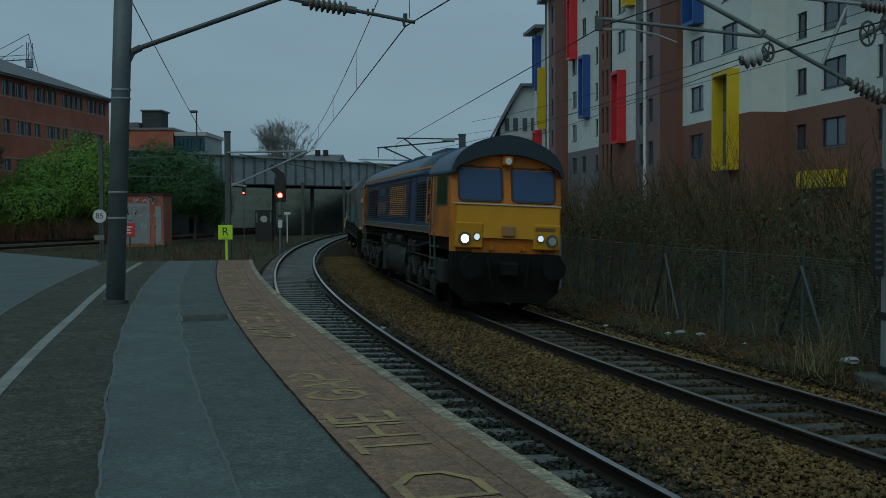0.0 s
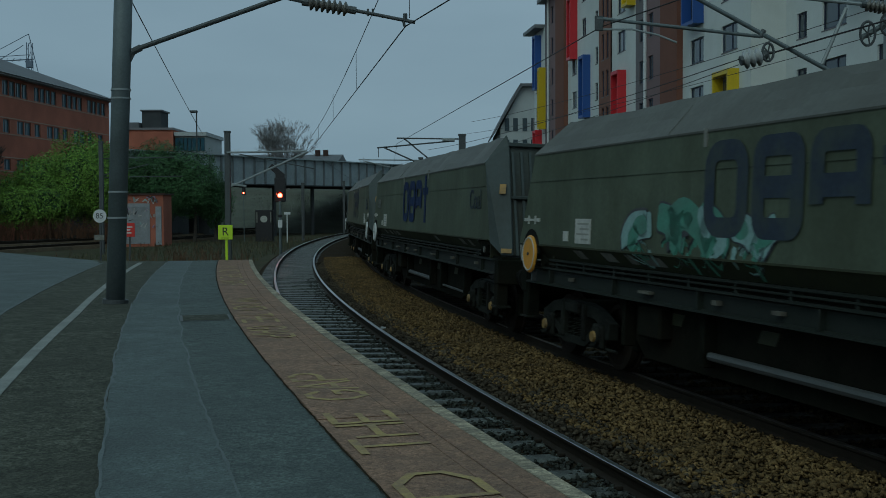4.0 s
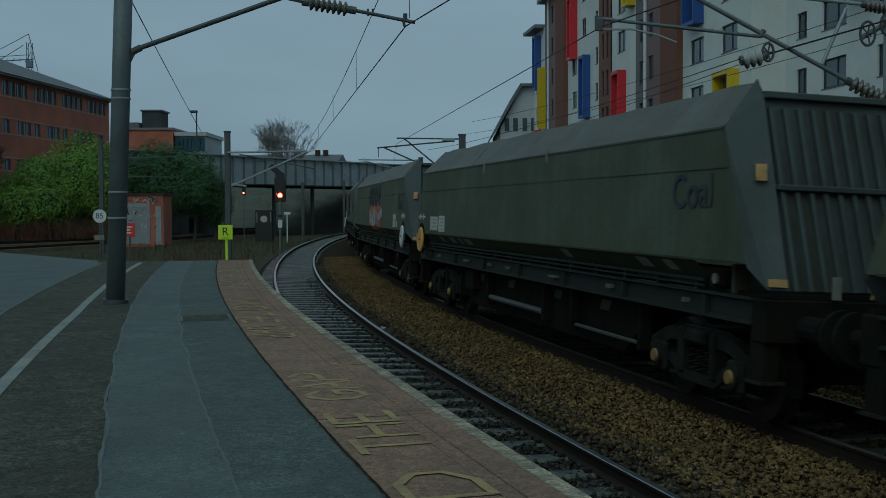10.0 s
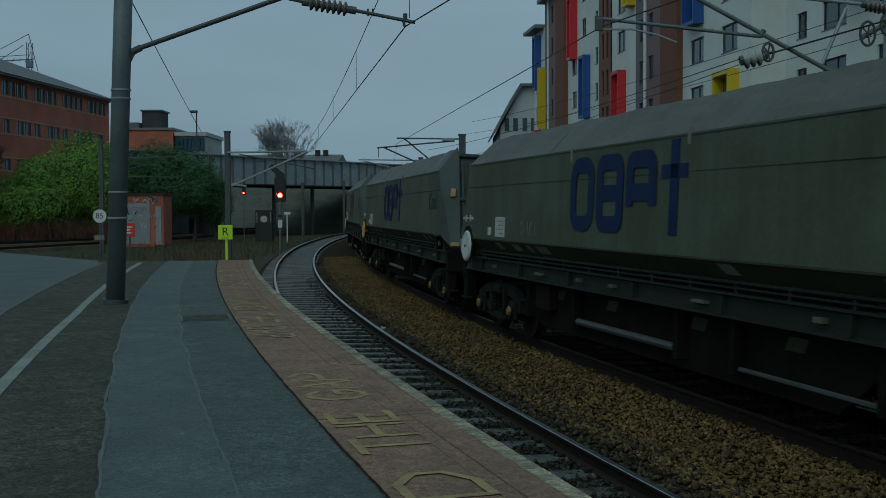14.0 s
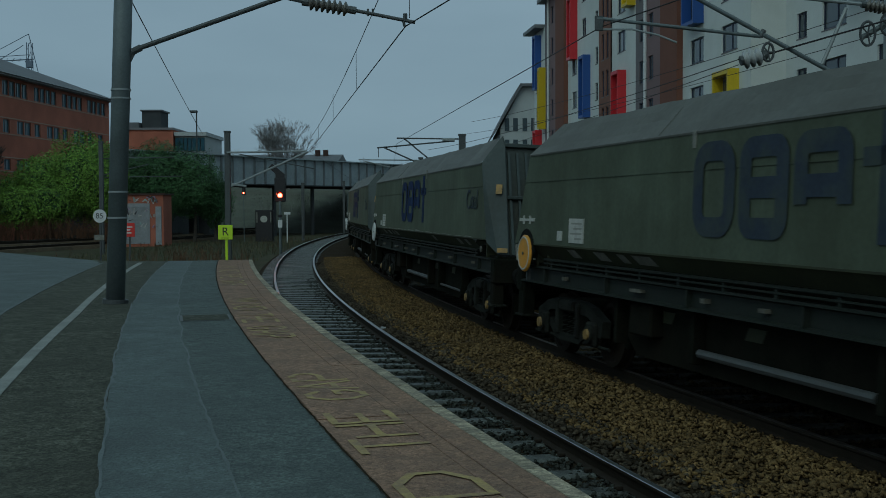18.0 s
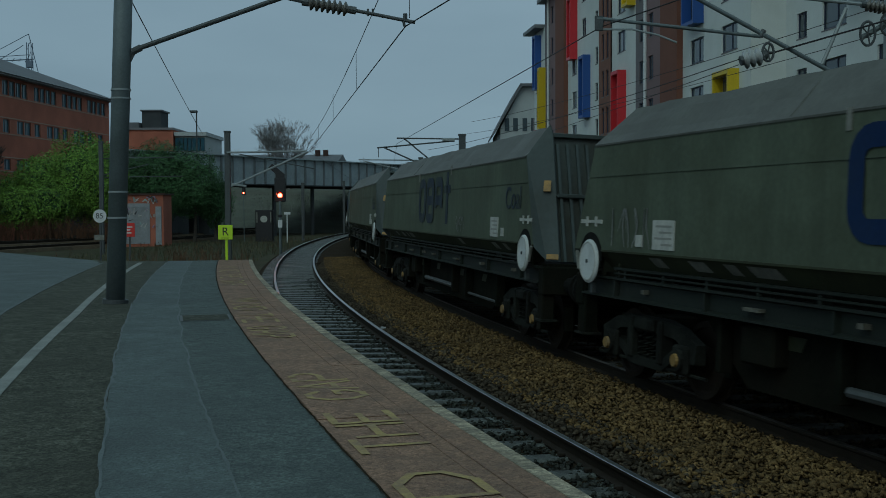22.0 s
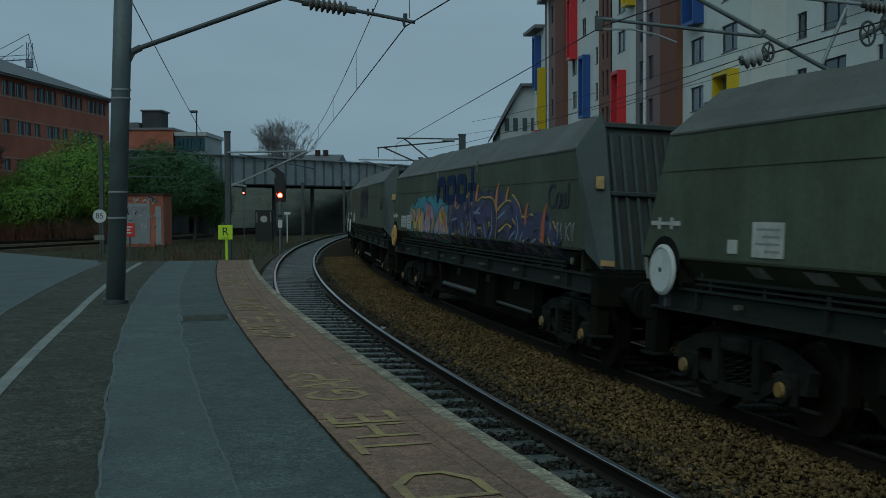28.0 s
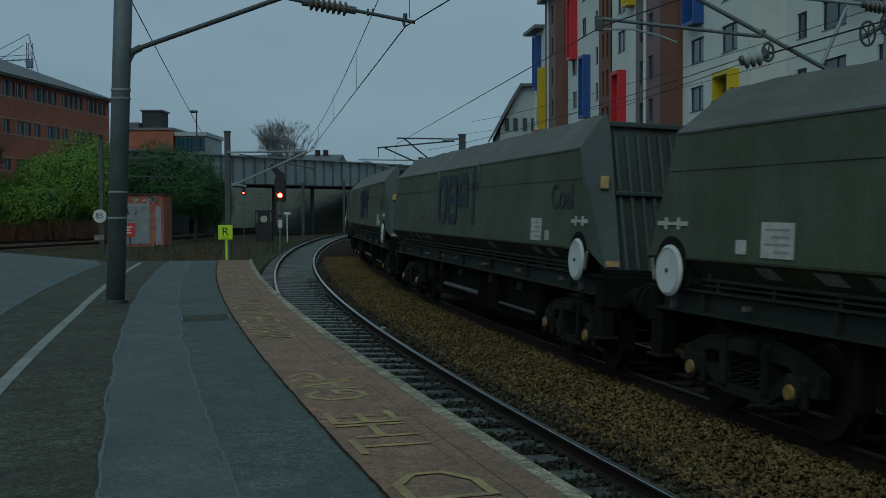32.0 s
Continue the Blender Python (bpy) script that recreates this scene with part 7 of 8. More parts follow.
            tube(bm, p[0], p[1], 0.018, seg=6)
        for k in range(5):
            q = 2 * math.pi * k / 5
            tube(bm, (x, y - 0.05, z), (x + math.cos(q) * r * 0.62, y - 0.05, z + math.sin(q) * r), 0.011, seg=5)
        part("pulley", bm, M["steel_dark"], t, "spoked pulley wheel")
    part("pulley_bracket", tubed((5.62, y, 4.55), (6.1, y, 4.82), 0.035, seg=8), M["steel"], t)


def far_masts():
    def mast(x, y, top, w, arms, label):
        t = thing("overhead_mast", label, "mast", "overhead line masts")
        part("pole", boxed(x - w / 2, x + w / 2, y - w / 2, y + w / 2, -0.5, top, 0.01), M["steel_dark"], t)
        part("cap", boxed(x - w / 2 - 0.02, x + w / 2 + 0.02, y - w / 2 - 0.02, y + w / 2 + 0.02, top, top + 0.08), M["steel_dark"], t)
        for a, b, r in arms:
            part("arm", tubed(a, b, r, seg=6), M["steel_light"] if r > 0.03 else M["steel_dark"], t)
    mast(-10.1, 52, 5.92, 0.25, [((-10.1, 51.8, 4.98), (-6.4, 51.8, 5.02), 0.045), ((-9.9, 51.8, 3.4), (-6.3, 51.8, 5.0), 0.05), ((-9.9, 51.8, 3.5), (-9.2, 51.8, 3.4), 0.06), ((-9.5, 51.8, 4.9), (-6.0, 51.8, 4.2), 0.025)], "grey overhead line mast with lattice arms")
    mast(0.8, 45, 5.25, 0.28, [((0.8, 44.9, 5.12), (-1.85, 44.9, 5.17), 0.03), ((0.5, 44.9, 5.05), (-2.65, 44.9, 4.78), 0.03), ((-1.55, 44.9, 5.15), (-0.35, 44.9, 4.15), 0.03), ((-2.35, 44.9, 4.78), (-0.75, 44.9, 4.05), 0.03), ((-2.6, 44.9, 4.8), (-2.6, 44.9, 4.4), 0.015), ((0.0, 44.85, 5.09), (0.5, 44.85, 5.09), 0.08)], "dark overhead line mast with two arms")
    mast(-1.3, 66, 5.3, 0.26, [((-1.3, 65.9, 5.2), (-5.0, 65.9, 5.25), 0.035), ((-1.5, 65.9, 4.4), (-4.6, 65.9, 5.15), 0.035)], "dark overhead line mast beyond")
    mast(-21.6, 70, 6.6, 0.24, [((-21.6, 69.9, 5.6), (-17.0, 69.9, 5.65), 0.03), ((-21.6, 69.9, 4.5), (-18.6, 69.9, 5.2), 0.03), ((-21.5, 69.9, 4.4), (-16.4, 69.9, 4.45), 0.025)], "thin overhead line mast among the bushes")
    mast(-12.4, 98, 4.6, 0.25, [], "pale post under the bridge")
    mast(-9.3, 104, 4.9, 0.22, [], "pale post under the bridge")


def signal_post(x, y, z_lamp, scale, label, hood):
    s = thing("railway_signal", label, "signal")
    k = scale
    part("post", tubed((x, y, -0.5), (x, y, z_lamp - 0.3 * k), 0.07 * k, seg=10), M["steel"], s)
    part("head", boxed(x - 0.30 * k, x + 0.30 * k, y - 0.02, y + 0.18 * k, z_lamp - 0.35 * k, z_lamp + 0.95 * k, 0.04 * k), M["black"], s, "black signal head")
    part("lens", tubed((x, y - 0.02, z_lamp), (x, y - 0.06, z_lamp), 0.135 * k, seg=20), M["red_light"], s, "lit red lens")
    part("lens_core", tubed((x, y - 0.06, z_lamp), (x, y - 0.075, z_lamp), 0.075 * k, seg=16), M["amber_core"], s, "bright centre of the lens")
    bm = bmesh.new()
    prism(bm, [(x - 0.18 * k, z_lamp + 0.02), (x - 0.15 * k, z_lamp + 0.16 * k), (x, z_lamp + 0.21 * k), (x + 0.15 * k, z_lamp + 0.16 * k), (x + 0.18 * k, z_lamp + 0.02), (x + 0.20 * k, z_lamp + 0.04), (x + 0.17 * k, z_lamp + 0.19 * k), (x, z_lamp + 0.24 * k), (x - 0.17 * k, z_lamp + 0.19 * k), (x - 0.20 * k, z_lamp + 0.04)], y - 0.28 * k, y, "y")
    part("lens_hood", bm, M["black"], s)
    if hood:
        bm = bmesh.new()
        prism(bm, [(x - 0.22, z_lamp + 0.95), (x + 0.24, z_lamp + 0.95), (x + 0.24, z_lamp + 1.15), (x - 0.42, z_lamp + 1.70), (x - 0.62, z_lamp + 1.50), (x - 0.22, z_lamp + 1.15)], y, y + 0.2, "y")
        part("route_indicator", bm, M["black"], s, "slanting black route indicator")
        part("number_plate", boxed(x - 0.12, x + 0.12, y - 0.09, y - 0.08, z_lamp - 1.75, z_lamp - 1.35), M["white_metal"], s, "blank white plate")
        part("id_plate", boxed(x - 0.13, x + 0.13, y - 0.09, y - 0.08, z_lamp - 1.2, z_lamp - 1.05), M["black"], s)


def flat_text(body, size, x, y, z, mat, parent, label=""):
    m = Matrix.Translation((x, y, z)) @ Euler((radians(90), 0, 0)).to_matrix().to_4x4()
    return text_mesh(body, size, 0.004, m, mat, "lettering", parent, label)


def signs():
    s = thing("platform_end_sign", "lime sign with a black letter on a short yellow post", "sign")
    part("post", boxed(-5.66, -5.60, 28.70, 28.76, PZ - 0.05, 1.53, 0.005), M["sign_green"], s)
    part("plate", boxed(-5.84, -5.46, 28.66, 28.69, 1.52, 1.90, 0.01), M["sign_green"], s, "lime square plate")
    flat_text("R", 0.30, -5.65, 28.655, 1.72, M["black"], s)
    part("bar", boxed(-5.75, -5.55, 28.655, 28.66, 1.555, 1.57), M["black"], s)
    b = thing("speed_sign", "round white speed sign on a post beside the tracks", "sign")
    part("post", boxed(-14.0, -13.93, 45.0, 45.07, -0.5, 2.1), M["steel_dark"], b)
    bm = bmesh.new()
    tube(bm, (-13.97, 45.0, 2.07), (-13.97, 44.97, 2.07), 0.27, seg=28)
    part("plate", bm, M["white_metal"], b, "round white plate")
    flat_text("85", 0.32, -13.97, 44.965, 2.07, M["black"], b)
    part("lower_plate", boxed(-14.2, -13.8, 44.98, 45.0, 1.1, 1.3), M["label_dull"], b)
    r = thing("warning_sign", "red warning sign with white bars on a post", "sign")
    part("post", boxed(-12.80, -12.74, 45.0, 45.06, -0.5, 1.6), M["steel_dark"], r)
    part("plate", boxed(-13.1, -12.55, 44.96, 44.99, 1.22, 1.78, 0.005), M["sign_red"], r, "red plate")
    for z, l in ((1.62, 0.34), (1.50, 0.26), (1.38, 0.3)):
        part("text_bar", boxed(-12.98, -12.98 + l, 44.95, 44.96, z - 0.025, z + 0.025), M["white_metal"], r)
    part("white_panel", boxed(-13.2, -12.85, 44.97, 44.99, 1.85, 2.6, 0.005), M["white_metal"], r, "white panel above")
    p = thing("lineside_post", "white topped lineside post", "post")
    part("post", boxed(-13.02, -12.94, 92, 92.08, -0.5, 1.9), M["white_metal"], p)
    part("cap", boxed(-13.2, -12.7, 91.95, 92.05, 1.9, 2.1), M["white_metal"], p)
    c = thing("relay_cabinet", "dark cabinet with pale marks under the bridge", "cabinet")
    part("body", boxed(-16.3, -14.8, 96, 97, -0.5, 2.3, 0.04), M["black"], c)
    part("panel", tubed((-15.55, 95.97, 1.5), (-15.55, 95.95, 1.5), 0.3, seg=18), M["label_white"], c)
    for x in (-16.2, -15.0):
        part("mark", boxed(x, x + 0.1, 95.95, 95.98, 1.2, 2.1), M["label_dull"], c)
    l = thing("street_lamp", "tall dark street lamp behind the bushes", "street lamp")
    part("column", tubed((-24.4, 110, -0.5), (-24.4, 110, 12.0), 0.10, 0.07, seg=8), M["steel_dark"], l)
    part("lantern", boxed(-25.0, -24.3, 109.8, 110.2, 11.95, 12.2, 0.05), M["steel_dark"], l)


cantilever_near()
wires()
cantilever_right()
far_masts()
signal_post(-8.83, 60, 3.08, 1.0, "colour light signal showing red with slanting black indicator", True)
signal_post(-17.1, 95, 3.75, 0.5, "distant colour light signal showing red", False)
signs()


# ---- side tracks, verge, fence, plants, ballast, small things ----
def verge():
    bm = bmesh.new()
    prof = [(5.7, -0.45), (5.95, -0.30), (6.7, -0.16), (7.6, -0.06), (8.6, 0.05), (10.5, 0.35), (15, 1.1), (24, 1.5), (24, -0.6)]
    rings = []
    s = -16.0
    while s <= 110:
        ring = []
        for i, (o, z) in enumerate(prof):
            p = on_line(s, o)
            ring.append(bm.verts.new((p.x, p.y, z + (0.06 * noise.noise((p.x * 0.7, p.y * 0.7, 2.0)) if 0 < i < 8 else 0))))
        rings.append(ring)
        s += 1.0
    for a, b in zip(rings[:-1], rings[1:]):
        for i in range(len(prof) - 1):
            bm.faces.new((a[i], a[i + 1], b[i + 1], b[i]))
    bmesh.ops.recalc_face_normals(bm, faces=bm.faces)
    tagged(link_mesh("verge", bm, M["ground"], True), "earth verge rising behind the fence", "verge", kind="structure")


def side_track(name, pts, z, label):
    t = thing(name, label, "railway track", kind="structure")
    way = []
    for i, q in enumerate(pts):
        a, b = Vector(pts[max(0, i - 1)]), Vector(pts[min(len(pts) - 1, i + 1)])
        d = (b - a).normalized()
        way.append((Vector((q[0], q[1], z)), Vector((d.y, -d.x, 0)), Vector((0, 0, 1))))
    bm = bmesh.new()
    sweep(bm, way, [(-2.4, -0.9), (-1.7, -0.17), (1.7, -0.17), (2.4, -0.9)])
    bmesh.ops.recalc_face_normals(bm, faces=bm.faces)
    part("bed", bm, M["ballast_siding"], t, "brown ballast bed")
    for o in (-0.7525, 0.7525):
        bm = bmesh.new()
        sweep(bm, way, [(o - 0.04, -0.17), (o - 0.04, 0.0), (o + 0.04, 0.0), (o + 0.04, -0.17)])
        bmesh.ops.recalc_face_normals(bm, faces=bm.faces)
        part("rail", bm, M["rail_side"], t, "rusty rail")
        bm = bmesh.new()
        sweep(bm, way, [(o - 0.03, 0.0), (o - 0.03, 0.006), (o + 0.03, 0.006), (o + 0.03, 0.0)])
        bmesh.ops.recalc_face_normals(bm, faces=bm.faces)
        part("running_surface", bm, M["rail_top_dull"], t)


# fence: plan of its line, from near to far
FENCE = [(6.62, 13.2), (6.22, 16.9), (5.92, 18.75), (5.30, 20.9), (4.83, 22.65), (4.15, 27.6), (3.64, 32.9), (2.9, 39.5), (2.0, 47.0), (0.9, 55.0)]


def fence_at(d):
    for (ax, ay), (bx, by) in zip(FENCE[:-1], FENCE[1:]):
        l = math.hypot(bx - ax, by - ay)
        if d <= l:
            return Vector((ax + (bx - ax) * d / l, ay + (by - ay) * d / l, 0)), Vector((bx - ax, by - ay, 0)).normalized()
        d -= l
    return None, None


def fence():
    f = thing("mesh_fence", "sagging wire mesh fence overgrown with bare scrub", "fence")
    h = 1.42
    d, posts = 0.0, []
    while True:
        p, t = fence_at(d)
        if p is None:
            break
        posts.append((p, t))
        lean = random.uniform(-0.03, 0.03)
        bm = bmesh.new()
        tube(bm, (p.x, p.y, -0.3), (p.x + lean, p.y + lean, h + 0.06), 0.035, seg=8)
        part("post", bm, M["mesh_fence"], f, "grey fence post")
        d += 2.6
    n = 30
    for (a, ta), (b, tb) in zip(posts[:-1], posts[1:]):
        bm = bmesh.new()
        near = a.y < 24
        for i in range(n + 1):
            z = 0.04 + h * i / n
            s = random.uniform(0.0, 0.02)
            mid = (a + b) / 2
            r = 0.0034 if i < n else 0.008
            chain(bm, [Vector((a.x, a.y, z)), Vector((mid.x, mid.y, z - s)), Vector((b.x, b.y, z))], r, 3)
        L = (b - a).length
        k = int(L / (0.10 if near else 0.16))
        for i in range(k):
            q = a.lerp(b, (i + 0.5) / k)
            tube(bm, (q.x, q.y, 0.03), (q.x + random.uniform(-0.01, 0.01), q.y, h), 0.0022, seg=3, caps=False)
        part("mesh_panel", bm, M["mesh_fence"], f, "wire mesh panel")
    for k in (2, 4):
        if k < len(posts) - 1:
            (a, ta), (b, tb) = posts[k], posts[k + 1]
            for q in (-0.42, 0.42):
                part("brace", tubed((a.x - 0.02, a.y, 1.30), (a.x + ta.x * q * 2 - 0.02, a.y + ta.y * q * 2, 0.0), 0.032, seg=6), M["mesh_fence"], f, "leaning fence brace")
    # a run of steel palings beyond
    g = thing("paling_fence", "blue-grey steel paling fence at the scrub's foot", "fence")
    for i in range(64):
        x, y = 3.75 - 0.036 * i - 0.35, 32.0 + 0.30 * i
        part("paling", boxed(x - 0.035, x + 0.035, y - 0.01, y + 0.01, -0.3, 1.55 + 0.05 * math.sin(i * 1.7)), M["paling"], g)
    part("rail", tubed((3.4, 32.0, 1.25), (1.1, 51.2, 1.25), 0.025, seg=5), M["paling"], g)
    part("rail", tubed((3.4, 32.0, 0.35), (1.1, 51.2, 0.35), 0.025, seg=5), M["paling"], g)


def blades(name, label, cat, mat, places, lengths, width, seed, lean=0.5, bend=True):
    """Thin blades or twigs, as one mesh of strips with three sides."""
    rnd = random.Random(seed)
    vs, fs = [], []
    for p in places:
        L = rnd.uniform(*lengths)
        a = rnd.uniform(0, 6.283)
        l = rnd.uniform(0, lean)
        d = Vector((math.cos(a) * l, math.sin(a) * l, 1.0)).normalized()
        w = width * rnd.uniform(0.7, 1.3)
        e = Vector((-d.y, d.x, 0.02)).normalized() * w if abs(d.z) < 0.999 else Vector((w, 0, 0))
        g = d.cross(e).normalized() * w
        q = Vector(p)
        m1 = q + d * L * 0.5
        tip = q + d * L + Vector((math.cos(a) * 0.12 * L * (1 if bend else 0), math.sin(a) * 0.12 * L, -0.06 * L * (1 if bend else 0)))
        o = len(vs)
        vs += [q + e, q - e * 0.5 + g * 0.8, q - e * 0.5 - g * 0.8, m1 + e * 0.7, m1 - e * 0.35 + g * 0.6, m1 - e * 0.35 - g * 0.6, tip]
        fs += [(o, o + 1, o + 4, o + 3), (o + 1, o + 2, o + 5, o + 4), (o + 2, o, o + 3, o + 5), (o + 3, o + 4, o + 6), (o + 4, o + 5, o + 6), (o + 5, o + 3, o + 6)]
    me = bpy.data.meshes.new(name)
    me.from_pydata([tuple(v) for v in vs], [], fs)
    me.materials.append(M[mat])
    return tagged(new(name, me), label, cat, kind="stuff")


def scrub(seed, n, place, height, mat, label):
    """Bare shrubs: stems that fork into thinner and thinner twigs, as one mesh."""
    rnd = random.Random(seed)
    vs, fs = [], []

    def bar(a, b, r0, r1):
        d = (b - a)
        e = d.orthogonal().normalized()
        g = d.cross(e).normalized()
        o = len(vs)
        for q, r in ((a, r0), (b, r1)):
            for k in range(3):
                w = 2.0944 * k
                vs.append(q + e * (math.cos(w) * r) + g * (math.sin(w) * r))
        fs.extend([(o, o + 1, o + 4, o + 3), (o + 1, o + 2, o + 5, o + 4), (o + 2, o, o + 3, o + 5)])

    def grow(a, d, l, r, depth):
        b = a + d * l
        bar(a, b, r, r * 0.65)
        if depth == 0:
            return
        for _ in range(rnd.choice((2, 3, 3))):
            e = (d + Vector((rnd.uniform(-0.55, 0.55), rnd.uniform(-0.55, 0.55), rnd.uniform(-0.15, 0.5)))).normalized()
            grow(a + d * l * rnd.uniform(0.35, 1.0), e, l * rnd.uniform(0.5, 0.8), r * 0.55, depth - 1)
    for _ in range(n):
        x, y, z = place(rnd)
        h = height(rnd, x, y)
        grow(Vector((x, y, z)), Vector((rnd.uniform(-0.22, 0.22), rnd.uniform(-0.22, 0.22), 1)).normalized(), h * 0.5, 0.012 + 0.004 * h, 3)
    me = bpy.data.meshes.new("scrub")
    me.from_pydata([tuple(v) for v in vs], [], fs)
    me.materials.append(M[mat])
    return tagged(new("scrub", me), label, "scrub", kind="stuff")


def leaves(bm_data, rnd, centre, radii, n, size, shell_bias=0.55):
    vs, fs = bm_data
    for _ in range(n):
        d = Vector((rnd.gauss(0, 1), rnd.gauss(0, 1), rnd.gauss(0, 1))).normalized()
        lump = 1 + 0.28 * noise.noise((d.x * 2.2 + centre[0], d.y * 2.2 + centre[1], d.z * 2.2)) + 0.14 * noise.noise((d.x * 5 + centre[0], d.y * 5, d.z * 5))
        k = lump * (shell_bias + (1 - shell_bias) * rnd.random() ** 0.5)
        p = Vector((centre[0] + d.x * radii[0] * k, centre[1] + d.y * radii[1] * k, centre[2] + d.z * radii[2] * k))
        if p.z < -0.3:
            continue
        nrm = (d + Vector((rnd.uniform(-0.8, 0.8), rnd.uniform(-0.8, 0.8), rnd.uniform(-0.3, 0.9)))).normalized()
        e = nrm.orthogonal().normalized()
        a = rnd.uniform(0, 6.28)
        f = nrm.cross(e)
        u = e * math.cos(a) + f * math.sin(a)
        v = nrm.cross(u)
        s = size * rnd.uniform(0.6, 1.4)
        o = len(vs)
        vs += [p - u * s, p + v * s * 0.45 + nrm * s * 0.12, p + u * s, p - v * s * 0.45 + nrm * s * 0.12]
        fs.append((o, o + 1, o + 2, o + 3))


def bush(label, lumps, n, size, mat, seed, trunk):
    rnd = random.Random(seed)
    t = thing("evergreen_bush", label, "bush", "evergreen bushes by the line")
    data = ([], [])
    tot = sum(r[0] * r[2] + r[1] * r[2] for c, r in lumps)
    for c, r in lumps:
        leaves(data, rnd, c, r, int(n * (r[0] * r[2] + r[1] * r[2]) / tot), size)
    me = bpy.data.meshes.new("crown")
    me.from_pydata([tuple(v) for v in data[0]], [], data[1])
    me.materials.append(M[mat])
    o = new("crown", me)
    o.parent = t
    o["label"] = "dense leafy crown"
    bm = bmesh.new()
    for c, r in lumps:
        tube(bm, (c[0], c[1], -0.5), (c[0] + 0.2, c[1], c[2]), 0.16, 0.07, seg=7)
        for i in range(5):
            a = rnd.uniform(0, 6.28)
            tube(bm, (c[0] + 0.1, c[1], c[2] * 0.55), (c[0] + math.cos(a) * r[0] * 0.7, c[1] + math.sin(a) * r[1] * 0.7, c[2] + r[2] * rnd.uniform(-0.2, 0.5)), 0.06, 0.02, seg=5)
    part("trunk", bm, M["bark"], t, "dark stems")
    # inner leaves that close the crown; their dark colour paints its inner shade
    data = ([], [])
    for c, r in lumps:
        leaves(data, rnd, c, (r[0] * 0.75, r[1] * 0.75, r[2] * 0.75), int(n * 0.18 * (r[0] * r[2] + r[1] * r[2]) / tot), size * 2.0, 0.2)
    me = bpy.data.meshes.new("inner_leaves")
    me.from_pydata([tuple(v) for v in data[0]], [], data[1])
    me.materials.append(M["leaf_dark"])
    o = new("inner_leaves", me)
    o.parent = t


def bare_tree(x, y, h, spread, seed, label, r=0.16, depth=5, mat="bark", thin=0.018):
    rnd = random.Random(seed)
    t = thing("bare_tree", label, "tree", "bare winter trees")
    vs, fs = [], []

    def bar(a, b, r0, r1, n=4):
        d = b - a
        e = d.orthogonal().normalized()
        g = d.cross(e).normalized()
        o = len(vs)
        for q, rr in ((a, r0), (b, r1)):
            for k in range(n):
                w = 6.2832 * k / n
                vs.append(q + e * (math.cos(w) * rr) + g * (math.sin(w) * rr))
        fs.extend([(o + k, o + (k + 1) % n, o + n + (k + 1) % n, o + n + k) for k in range(n)])

    def grow(a, d, l, rr, depth):
        b = a + d * l
        bar(a, b, rr, rr * 0.65)
        if depth == 0:
            return
        for _ in range(3):
            e = (d + Vector((rnd.uniform(-spread, spread), rnd.uniform(-spread, spread), rnd.uniform(-0.1, 0.35)))).normalized()
            grow(a + d * l * rnd.uniform(0.55, 1.0), e, l * rnd.uniform(0.55, 0.82), max(thin, rr * 0.55), depth - 1)
    base = Vector((x, y, -0.5))
    part("trunk", tubed(base, base + Vector((0, 0, h * 0.34)), r, r * 0.75, seg=8), M["bark"], t, "grey-brown trunk")
    for _ in range(4):
        d = Vector((rnd.uniform(-0.6, 0.6), rnd.uniform(-0.6, 0.6), 1)).normalized()
        grow(base + Vector((0, 0, h * rnd.uniform(0.26, 0.34))), d, h * (0.24 if depth < 6 else 0.20), r * 0.6, depth)
    me = bpy.data.meshes.new("crown")
    me.from_pydata([tuple(v) for v in vs], [], fs)
    me.materials.append(M[mat])
    o = new("crown", me)
    o.parent = t
    o["label"] = "crown of fine bare twigs"


